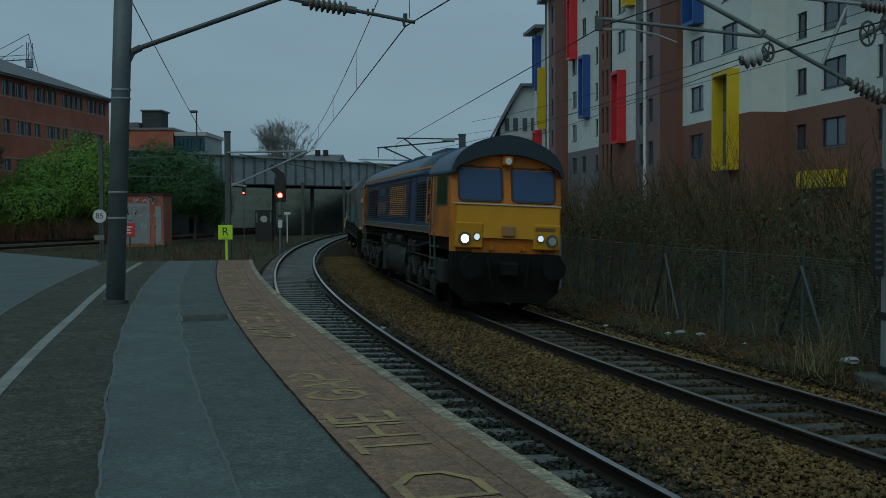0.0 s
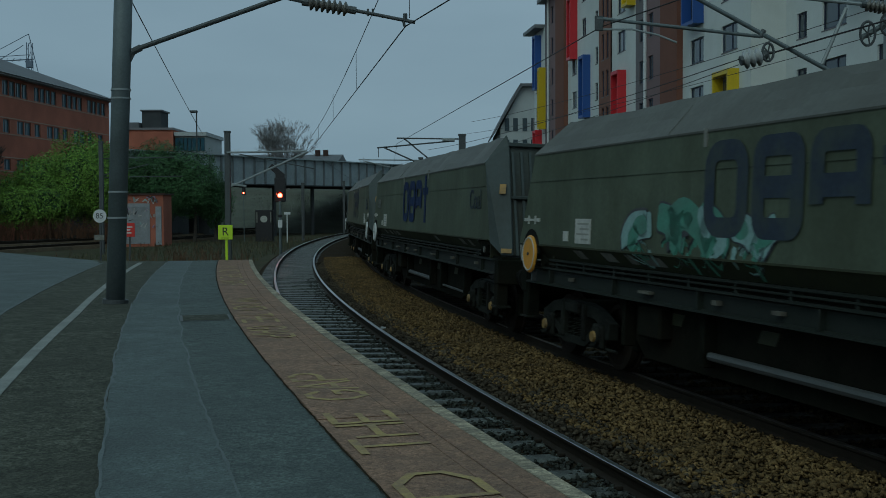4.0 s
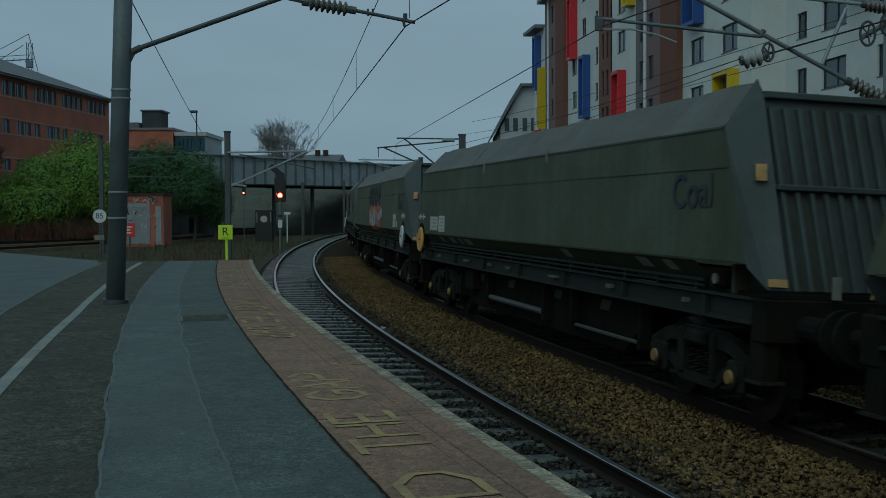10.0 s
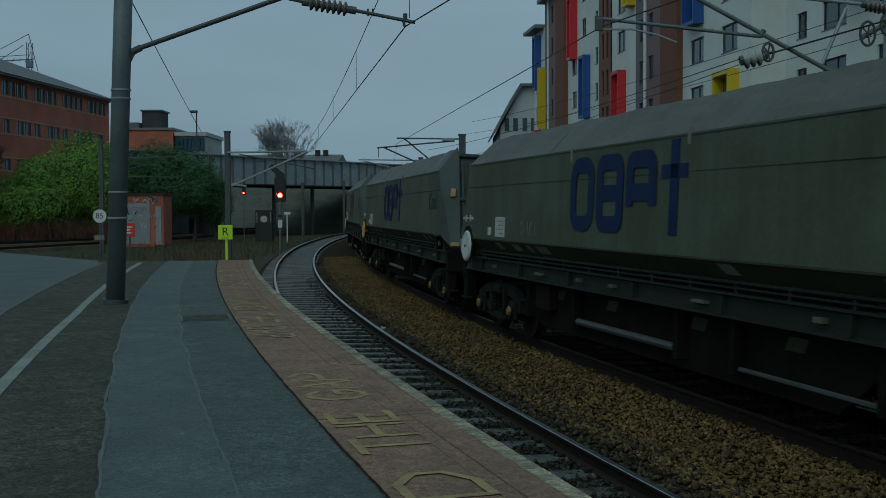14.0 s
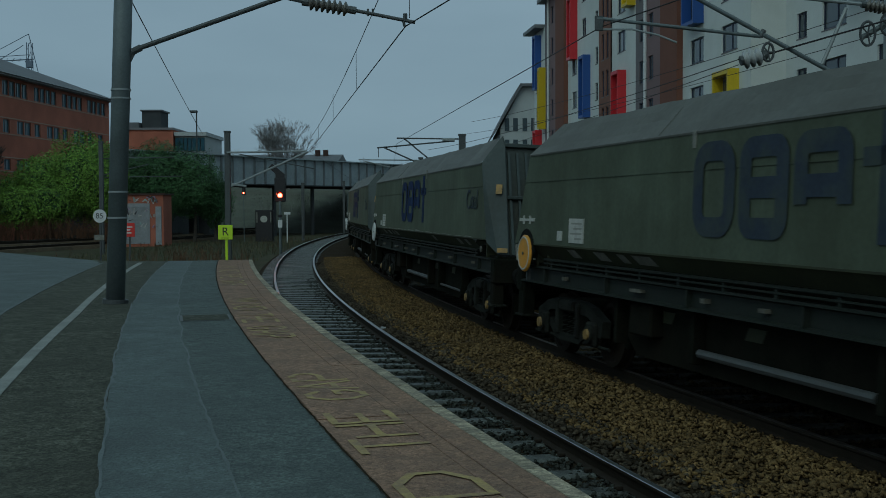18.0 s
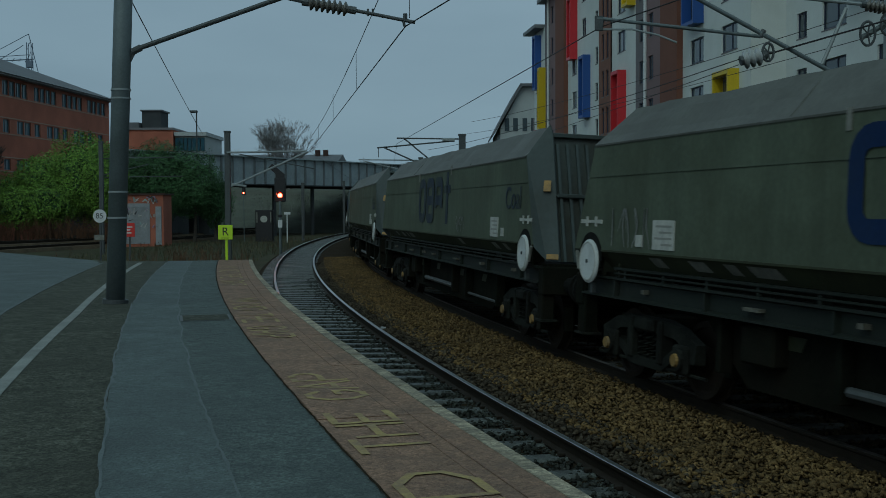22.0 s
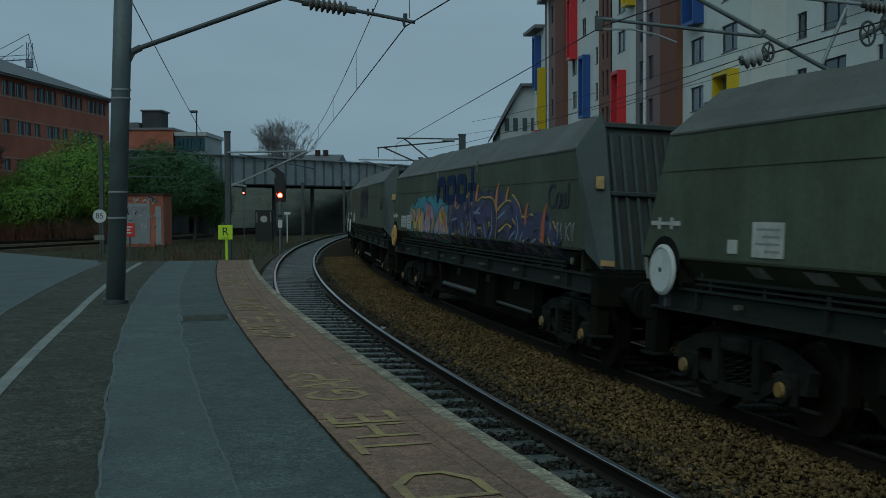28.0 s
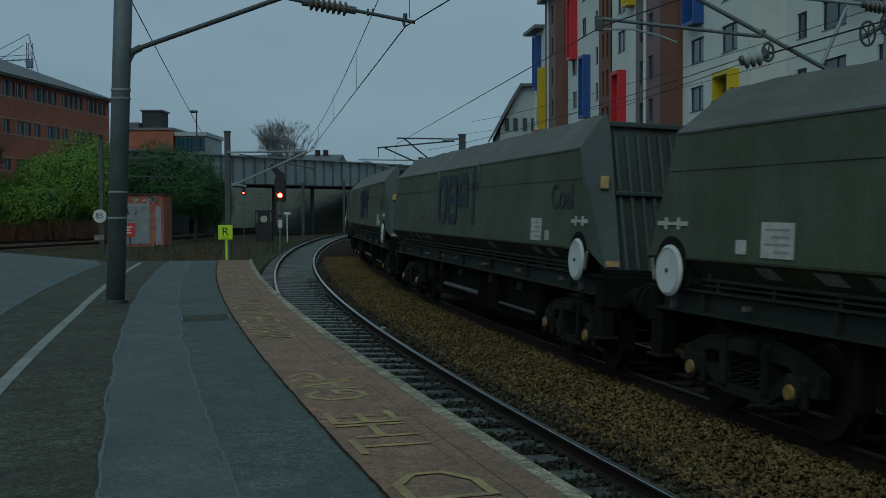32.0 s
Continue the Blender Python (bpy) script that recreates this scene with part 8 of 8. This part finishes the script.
def stones(name, label, mat, n, place, size, seed, kind_count=7):
    """Crushed stone, piece by piece, as one mesh."""
    rng = np.random.default_rng(seed)
    shapes = []
    ico = bmesh.new()
    bmesh.ops.create_cube(ico, size=1.35)
    bmesh.ops.triangulate(ico, faces=ico.faces)
    base = np.array([v.co[:] for v in ico.verts])
    tri = np.array([[v.index for v in f.verts] for f in ico.faces])
    ico.free()
    for _ in range(kind_count):
        b = base * rng.uniform(0.5, 1.25, (len(base), 1)) * rng.uniform(0.5, 1.4, (1, 3)) + rng.uniform(-0.28, 0.28, base.shape)
        shapes.append(b)
    pos = place(rng, n)
    n = len(pos)
    sz = size * rng.uniform(0.55, 1.25, n)
    k = rng.integers(0, kind_count, n)
    q = rng.normal(size=(n, 4))
    q /= np.linalg.norm(q, axis=1, keepdims=True)
    w, x, y, z = q.T
    R = np.stack([np.stack([1 - 2 * (y * y + z * z), 2 * (x * y - z * w), 2 * (x * z + y * w)], -1), np.stack([2 * (x * y + z * w), 1 - 2 * (x * x + z * z), 2 * (y * z - x * w)], -1), np.stack([2 * (x * z - y * w), 2 * (y * z + x * w), 1 - 2 * (x * x + y * y)], -1)], 1)
    V = np.einsum("nij,nvj->nvi", R, np.array(shapes)[k]) * sz[:, None, None]
    V[:, :, 2] *= 0.75
    V += pos[:, None, :]
    nv = len(base)
    F = (tri[None, :, :] + (np.arange(n) * nv)[:, None, None]).reshape(-1, 3)
    me = bpy.data.meshes.new(name)
    V = V.reshape(-1, 3)
    me.vertices.add(len(V))
    me.vertices.foreach_set("co", V.ravel())
    me.loops.add(len(F) * 3)
    me.loops.foreach_set("vertex_index", F.ravel().astype(np.int32))
    me.polygons.add(len(F))
    me.polygons.foreach_set("loop_start", np.arange(0, len(F) * 3, 3, dtype=np.int32))
    me.update(calc_edges=True)
    me.validate()
    me.materials.append(M[mat])
    return tagged(new(name, me), label, "ballast", kind="stuff")


BX = np.array([-1.46, -0.75, 0.6, 0.85, 1.3, 2.6, 3.05, 3.3, 4.5, 4.75, 5.3, 6.1])
BZ = np.array([-0.21, -0.20, -0.20, -0.19, -0.12, -0.10, -0.17, -0.21, -0.21, -0.19, -0.17, -0.34])
LINE_S = np.array([-10.0 + 0.5 * i for i in range(240)])
LINE_P = np.array([on_line(s)[:2] for s in LINE_S])
LINE_H = np.array([heading(s) for s in LINE_S])


def strewn(o0, o1, s0, s1, skip=(), jitter=0.02, power=1.0, lift=0.0):
    """Places strewn over the ballast between two offsets, denser near the camera."""
    def place(rng, n):
        o = rng.uniform(o0, o1, n)
        s = s0 + (s1 - s0) * rng.uniform(0, 1, n) ** power
        for a, b in skip:
            keep = (o < a) | (o > b)
            o, s = o[keep], s[keep]
        x, y, h = np.interp(s, LINE_S, LINE_P[:, 0]), np.interp(s, LINE_S, LINE_P[:, 1]), np.interp(s, LINE_S, LINE_H)
        z = np.interp(o, BX, BZ) + rng.uniform(-jitter, jitter, len(o)) + lift
        return np.stack([x + np.cos(h) * o, y + np.sin(h) * o, z], -1)
    return place


STROKES = {
    "M": [[(0, 0), (0, 1), (0.5, 0.35), (1, 1), (1, 0)]], "I": [[(0.5, 0), (0.5, 1)]], "N": [[(0, 0), (0, 1), (1, 0), (1, 1)]],
    "D": [[(0, 0), (0, 1), (0.6, 1), (1, 0.7), (1, 0.3), (0.6, 0), (0, 0)]], "T": [[(0.5, 0), (0.5, 1)], [(0, 1), (1, 1)]],
    "H": [[(0, 0), (0, 1)], [(1, 0), (1, 1)], [(0, 0.5), (1, 0.5)]], "E": [[(1, 1), (0, 1), (0, 0), (1, 0)], [(0, 0.5), (0.8, 0.5)]],
    "G": [[(1, 0.8), (0.7, 1), (0.3, 1), (0, 0.7), (0, 0.3), (0.3, 0), (0.7, 0), (1, 0.25), (1, 0.45), (0.6, 0.45)]],
    "A": [[(0, 0), (0.5, 1), (1, 0)], [(0.2, 0.35), (0.8, 0.35)]], "P": [[(0, 0), (0, 1), (0.7, 1), (1, 0.85), (1, 0.6), (0.7, 0.45), (0, 0.45)]]}


def platform_paint():
    """Worn painted words on the red strip; they read along the platform, letter tops away from the track."""
    p = thing("painted_lettering", "worn yellow painted words on the red platform edge", "road marking", kind="structure")

    def letter(ch, s0, s1, flip=False):
        bm = bmesh.new()
        k = 0
        for stroke in STROKES[ch]:
            for (u0, h0), (u1, h1) in zip(stroke[:-1], stroke[1:]):
                if flip:
                    u0, u1, h0, h1 = 1 - u0, 1 - u1, 1 - h0, 1 - h1
                a = Vector((s0 + (s1 - s0) * u0, -1.845 - 0.385 * h0))
                b = Vector((s0 + (s1 - s0) * u1, -1.845 - 0.385 * h1))
                d = (b - a).normalized() * 0.025
                n = Vector((-d.y, d.x))
                z = PZ - 0.0005 + 0.0004 * k
                k += 1
                m = max(1, int((b - a).length / 0.05))
                left, right = [], []
                for i in range(m + 1):
                    q = (a - d * 0.8).lerp(b + d * 0.8, i / m)
                    w = 1 + 0.22 * noise.noise((q.x * 17, q.y * 17, 3.0))
                    left.append(bm.verts.new(on_line(q.x + n.x * w, q.y + n.y * w, z)))
                    right.append(bm.verts.new(on_line(q.x - n.x * w, q.y - n.y * w, z)))
                for i in range(m):
                    if noise.noise((left[i].co.x * 13, left[i].co.y * 13, 1.0)) < 0.44:
                        bm.faces.new((left[i], left[i + 1], right[i + 1], right[i]))
        bmesh.ops.recalc_face_normals(bm, faces=bm.faces)
        part("letter", bm, M["yellow_paint"], p)
    # the nearest words read away from the camera, the next two the other way
    for start, k, flip in ((-2.25, 1.0, False), (5.7, 0.92, True), (13.6, 1.2, True)):
        for word, a, b in (("MIND", 0.05, 2.33), ("THE", 2.73, 4.0), ("GAP", 4.42, 5.72)):
            n = len(word)
            w = (b - a) * k / n
            for i, ch in enumerate(word):
                s0, s1 = a * k + w * i, a * k + w * (i + (0.8 if ch != "I" else 0.25))
                if flip:
                    s0, s1 = 5.9 * k - s1, 5.9 * k - s0
                letter(ch, start + s0, start + s1, flip)


def small_things():
    rnd = random.Random(8)
    # litter
    for x, y, z, r in ((5.95, 16.1, 0.03, 0.13), (4.45, 20.7, -0.05, 0.09), (4.72, 20.2, -0.03, 0.07), (4.2, 20.6, -0.06, 0.06), (3.3, 22.4, -0.1, 0.05), (5.2, 19.0, -0.06, 0.03), (-1.2, 22.0, -0.08, 0.05)):
        bm = bmesh.new()
        bmesh.ops.create_icosphere(bm, subdivisions=2, radius=r)
        for v in bm.verts:
            k = 1 + 0.75 * noise.noise(v.co * (1.4 / r) + Vector((x * 7, y, 0))) + 0.35 * noise.noise(v.co * (4.0 / r) + Vector((y, x * 5, 1)))
            v.co = Vector((v.co.x * k * 1.1, v.co.y * k * 0.8, v.co.z * k * 0.42))
            v.co += Vector((x, y, z))
        tagged(link_mesh("litter_bag", bm, M["litter"]), "crumpled white plastic litter on the verge", "litter", "scattered litter")
    # cable along the verge
    bm = bmesh.new()
    pts = [on_line(s, 5.55 + 0.12 * math.sin(s * 0.7), -0.16) for s in np.arange(13, 23, 0.5)]
    chain(bm, pts, 0.03, 6)
    tagged(link_mesh("cable", bm, M["black"]), "thick black cable lying beside the far track", "cable")
    # manhole frame set in the platform
    q = on_line(8.3, EDGE - 1.20)
    h = heading(8.4)
    m = Matrix.Translation((q.x, q.y, PZ - 0.012)) @ Euler((0, 0, h)).to_matrix().to_4x4()
    c = thing("inspection_cover", "worn metal inspection cover set in the platform", "cover", m=m)
    part("frame", boxed(-0.30, 0.30, -0.36, 0.36, 0.0, 0.009), M["steel_dark"], c)
    part("plate", boxed(-0.27, 0.27, -0.32, 0.32, 0.003, 0.013), M["asphalt_old"], c)
    # the pale joint between the asphalt strips and the ragged edge on the other side
    for off, w, z, name, seed in ((1.51, 0.011, PZ - 0.006, "tar_joint", 1), (2.13, 0.013, PZ - 0.006, "tar_joint", 2), (3.74, 0.022, PZ - 0.023, "tar_joint", 3)):
        bm = bmesh.new()
        prev = None
        for i, s in enumerate(np.arange(-3, P_END - 0.1, 0.14)):
            k = noise.noise((s * 0.9, seed * 7.0, 0.0)) * 0.035 + noise.noise((s * 5.0, seed * 3.0, 1.0)) * 0.02
            ww = w * (0.5 + 0.9 * abs(noise.noise((s * 2.7, seed * 5.0, 2.0))) * 1.6)
            a, b = on_line(s, EDGE - off + k - ww, z), on_line(s, EDGE - off + k + ww, z)
            cur = (bm.verts.new(a), bm.verts.new(b))
            if prev:
                bm.faces.new((prev[0], prev[1], cur[1], cur[0]))
            prev = cur
        part(name, bm, M["tar_pale"], PLATFORM, "pale ragged joint in the asphalt")
    # dark open crack between the asphalt and the red paving, and across it
    bm = bmesh.new()
    prev = None
    for s in np.arange(-4, P_END - 0.1, 0.07):
        k = noise.noise((s * 2.2, 4.0, 0.0)) * 0.012 + noise.noise((s * 11.0, 2.0, 1.0)) * 0.010
        ww = 0.004 + 0.010 * abs(noise.noise((s * 6.0, 8.0, 2.0)))
        cur = (bm.verts.new(on_line(s, EDGE - 0.872 + k - ww, PZ - 0.0015)), bm.verts.new(on_line(s, EDGE - 0.872 + k + ww, PZ - 0.0015)))
        if prev:
            bm.faces.new((prev[0], prev[1], cur[1], cur[0]))
        prev = cur
    part("open_joint", bm, M["ballast_bed"], PLATFORM, "dark open joint beside the red paving")
    # rail clips and chairs on the near rail
    clip = boxed(-0.035, 0.035, -0.03, 0.03, -0.165, -0.125, 0.008)
    me = bpy.data.meshes.new("rail_clip")
    clip.to_mesh(me)
    clip.free()
    me.materials.append(M["rail_side"])
    for off, tr in ((0.0, NEAR), (SPACING, FAR)):
        s = -4.0
        while s < 26:
            for o in (-0.88, -0.63, 0.63, 0.88):
                c = new("rail_clip", me)
                c.parent = tr
                c.matrix_basis = Matrix.Translation(on_line(s, off + o)) @ Euler((0, 0, heading(s))).to_matrix().to_4x4()
            s += 0.68
    # fishplate and bond wires
    q = on_line(0.2, 0.66, 0)
    part("fishplate", boxed(-0.02, 0.02, -0.35, 0.35, -0.11, -0.03, 0.008, m=Matrix.Translation(q) @ Euler((0, 0, heading(0.2))).to_matrix().to_4x4()), M["rail_side"], NEAR)
    # grass tuft by the mast
    tuft = [(5.35 + rnd.gauss(0, 0.16), 15.6 + rnd.gauss(0, 0.2), -0.05) for _ in range(90)]
    blades("dry_grass_tuft", "tall tuft of bleached dry grass", "grass", "dry_grass", tuft, (0.35, 0.95), 0.008, 3, 0.8)


verge()
side_track("siding_track", [(-38, 64), (-32.5, 74.5), (-28.2, 85.5), (-26.5, 100), (-24.9, 115), (-23.5, 140)], 0.16, "rusty siding behind the platform end")
side_track("siding_track", [(-33.5, 60), (-29.9, 74.6), (-28.0, 82), (-25.0, 92), (-22.8, 103), (-20.5, 125)], -0.1, "second rusty siding behind the platform end")
fence()


def behind_fence(lo, hi, d0=0.0, d1=41.0):
    def place(rnd):
        p, t = fence_at(rnd.uniform(d0, d1))
        o = rnd.uniform(lo, hi)
        n = Vector((t.y, -t.x, 0))
        q = p + n * o
        return q.x, q.y, max(-0.1, 0.05 * o)
    return place


scrub(1, 420, behind_fence(0.1, 3.0), lambda r, x, y: r.uniform(1.3, 2.5), "twig", "bare brown scrub behind the fence")
scrub(2, 480, behind_fence(2.0, 8.0), lambda r, x, y: r.uniform(2.4, 4.1), "twig", "tall bare brown scrub behind the fence")
scrub(3, 130, behind_fence(-0.5, 0.25), lambda r, x, y: r.uniform(0.5, 1.2), "twig_pale", "dead stems through the fence")
_r = random.Random(5)
_g = []
for _ in range(5200):
    _x, _y, _z = behind_fence(-1.3, 1.6)(_r)
    _g.append((_x, _y, _z - 0.12))
blades("rough_grass", "rough dark grass along the fence", "grass", "green_grass", _g[:3300], (0.08, 0.26), 0.006, 6, 0.7)
blades("dead_grass", "dead straw-coloured grass along the fence", "grass", "dry_grass", _g[3300:], (0.08, 0.34), 0.005, 7, 0.9)
_ivy = ([], [])
for _i in range(170):
    _x, _y, _z = behind_fence(0.05, 3.8)(_r)
    leaves(_ivy, _r, (_x, _y, _r.uniform(0.2, 2.3)), (0.7, 0.7, 0.55), 170, 0.042, 0.2)
_me = bpy.data.meshes.new("ivy")
_me.from_pydata([tuple(v) for v in _ivy[0]], [], _ivy[1])
_me.materials.append(M["ivy"])
tagged(new("ivy", _me), "dark ivy and bramble leaves in the scrub", "ivy", kind="stuff")
_dead = ([], [])
for _i in range(70):
    _x, _y, _z = behind_fence(0.2, 4.5)(_r)
    leaves(_dead, _r, (_x, _y, _r.uniform(0.3, 2.2)), (0.8, 0.8, 0.7), 90, 0.03, 0.2)
_me = bpy.data.meshes.new("dead_leaves")
_me.from_pydata([tuple(v) for v in _dead[0]], [], _dead[1])
_me.materials.append(M["leaf_dead"])
tagged(new("dead_leaves", _me), "withered brown leaves hanging in the scrub", "leaves", kind="stuff")
_low = ([], [])
for _i in range(90):
    _x = _r.uniform(-24, 10)
    leaves(_low, _r, (_x, 147 + 0.15 * _x + _r.uniform(-4, 4), _r.uniform(0.5, 4.0)), (1.6, 1.2, 1.0), 150, 0.07, 0.2)
_me = bpy.data.meshes.new("bank_bramble")
_me.from_pydata([tuple(v) for v in _low[0]], [], _low[1])
_me.materials.append(M["leaf_bank"])
tagged(new("bank_bramble", _me), "dull green bramble on the bank beyond the bridge", "bramble", kind="stuff")

bush("bright green evergreen bush beside the sidings", [((-29.6, 91, 4.9), (3.0, 2.8, 3.7)), ((-32.6, 91, 4.1), (2.8, 2.6, 3.1)), ((-35.4, 91.5, 3.4), (2.6, 2.4, 2.3)), ((-27.7, 90.5, 4.4), (2.0, 2.2, 3.6)), ((-31.6, 88.6, 3.0), (2.2, 1.6, 2.0)), ((-34.2, 88.8, 2.6), (2.2, 1.6, 1.8))], 62000, 0.09, "leaf_bright", 11, True)
bush("dark green evergreen bush beside the hut", [((-24.6, 97, 4.9), (3.0, 2.8, 3.6)), ((-21.8, 97, 4.5), (2.5, 2.4, 3.0)), ((-28.0, 98, 4.2), (2.4, 2.2, 3.4)), ((-20.2, 98, 3.0), (1.7, 1.6, 2.2))], 42000, 0.09, "leaf_dark", 12, True)
scrub(14, 330, lambda r: (r.uniform(-39, -25), r.uniform(85.5, 89), -0.5), lambda r, x, y: r.uniform(1.4, 2.6), "twig_rust", "brown undergrowth below the bushes")
scrub(15, 130, lambda r: (r.uniform(-13.5, -9.0), r.uniform(38, 56), -0.5), lambda r, x, y: r.uniform(0.5, 1.3), "twig_rust", "rust-brown weeds beyond the platform end")
scrub(16, 240, lambda r: (r.uniform(-21, -9), r.uniform(60, 100), -0.5), lambda r, x, y: r.uniform(0.3, 0.8), "twig", "low weeds between the lines")
_p = [(_r.uniform(-22, -7.5), _r.uniform(31, 95), -0.48) for _ in range(5200)]
_p = [q for q in _p if q[0] < on_line(q[1] - 6, -2.6).x]
blades("weeds", "thin grass and weeds between the tracks", "grass", "green_grass", _p[:2600], (0.12, 0.4), 0.012, 8, 0.8)
blades("dead_weeds", "dead grass between the tracks", "grass", "dry_grass", _p[2600:], (0.12, 0.45), 0.011, 9, 0.9)
bare_tree(-20.9, 152, 18.8, 0.62, 21, "wide bare tree behind the bridge", 0.26, 6, "twig_grey", 0.012)
bare_tree(-24.2, 154, 18.6, 0.62, 22, "wide bare tree behind the bridge", 0.26, 6, "twig_grey", 0.012)
bare_tree(-33.0, 160, 13.0, 0.55, 23, "bare tree behind the shed", 0.25, 5, "twig_grey", 0.015)
bare_tree(-38.5, 90, 10.5, 0.4, 24, "slim bare tree before the office", 0.12)
# skyline trees: haze comes from their pale twig colour
for _i in range(16):
    bare_tree(-30 + _i * 4.3 + _r.uniform(-1.5, 1.5), 215 + _r.uniform(0, 30), 13.0 + _r.uniform(-1.5, 2.0), 0.4, 40 + _i, "distant bare tree on the skyline", 0.2, 5, "twig_grey", 0.015)

stones("ballast_stones", "brown crushed ballast heaped between the tracks", "ballast", 78000, strewn(1.22, 3.12, -4.5, 50, power=1.8, jitter=0.045), 0.033, 1, 14)
stones("ballast_stones", "dark grey-brown ballast beside the near rail", "ballast_edge", 17000, strewn(0.84, 1.55, -4.5, 46, power=1.8, jitter=0.04), 0.033, 8, 12)
stones("ballast_stones", "dark crushed ballast under the near track", "ballast_dark", 42000, strewn(-1.40, 0.95, -3, 34, ((-0.83, -0.67), (0.67, 0.83)), 0.03, 1.6, 0.008), 0.031, 2, 12)
stones("ballast_stones", "brown-grey ballast of the far track", "ballast_far", 15000, strewn(3.23, 4.6, -3.5, 36, (), 0.025, 1.5, 0.005), 0.036, 3)
stones("ballast_stones", "brown ballast shoulder beside the far track", "ballast", 12000, strewn(4.73, 6.1, -3.5, 36, (), 0.03, 1.5), 0.038, 4)
def verge_litter():
    rnd = random.Random(77)
    data = ([], [])
    for _ in range(260):
        p = on_line(rnd.uniform(1, 34), rnd.uniform(5.7, 7.6))
        o = max(0.0, (p - on_line(p.y - 6)).x - 5.7)
        leaves(data, rnd, (p.x, p.y, -0.16 + 0.06 * o), (0.35, 0.45, 0.04), 40, 0.030, 0.2)
    me = bpy.data.meshes.new("leaf_litter")
    me.from_pydata([tuple(v) for v in data[0]], [], data[1])
    me.materials.append(M["leaf_dead"])
    tagged(new("leaf_litter", me), "fallen brown leaves along the verge", "leaves", kind="stuff")
    places = []
    for _ in range(520):
        p = on_line(rnd.uniform(0, 34), rnd.uniform(5.6, 7.8))
        places.append((p.x, p.y, -0.20 + rnd.uniform(0, 0.10)))
    blades("fallen_twigs", "pale fallen twigs and dead stems on the verge", "twigs", "twig_pale", places, (0.15, 0.6), 0.006, 78, 3.5, False)


verge_litter()
stones("verge_rubble", "brown rubble strewn over the verge", "ballast_far", 9000, strewn(5.4, 6.7, -3.5, 34, (), 0.04, 1.4, 0.10), 0.030, 14)
small_things()
platform_paint()
scrub(31, 260, lambda r: (r.uniform(-24, 34), r.uniform(139, 156), 1.0), lambda r, x, y: r.uniform(1.5, 3.5), "twig_grey", "bare scrub on the bank beyond the bridge")

motions()
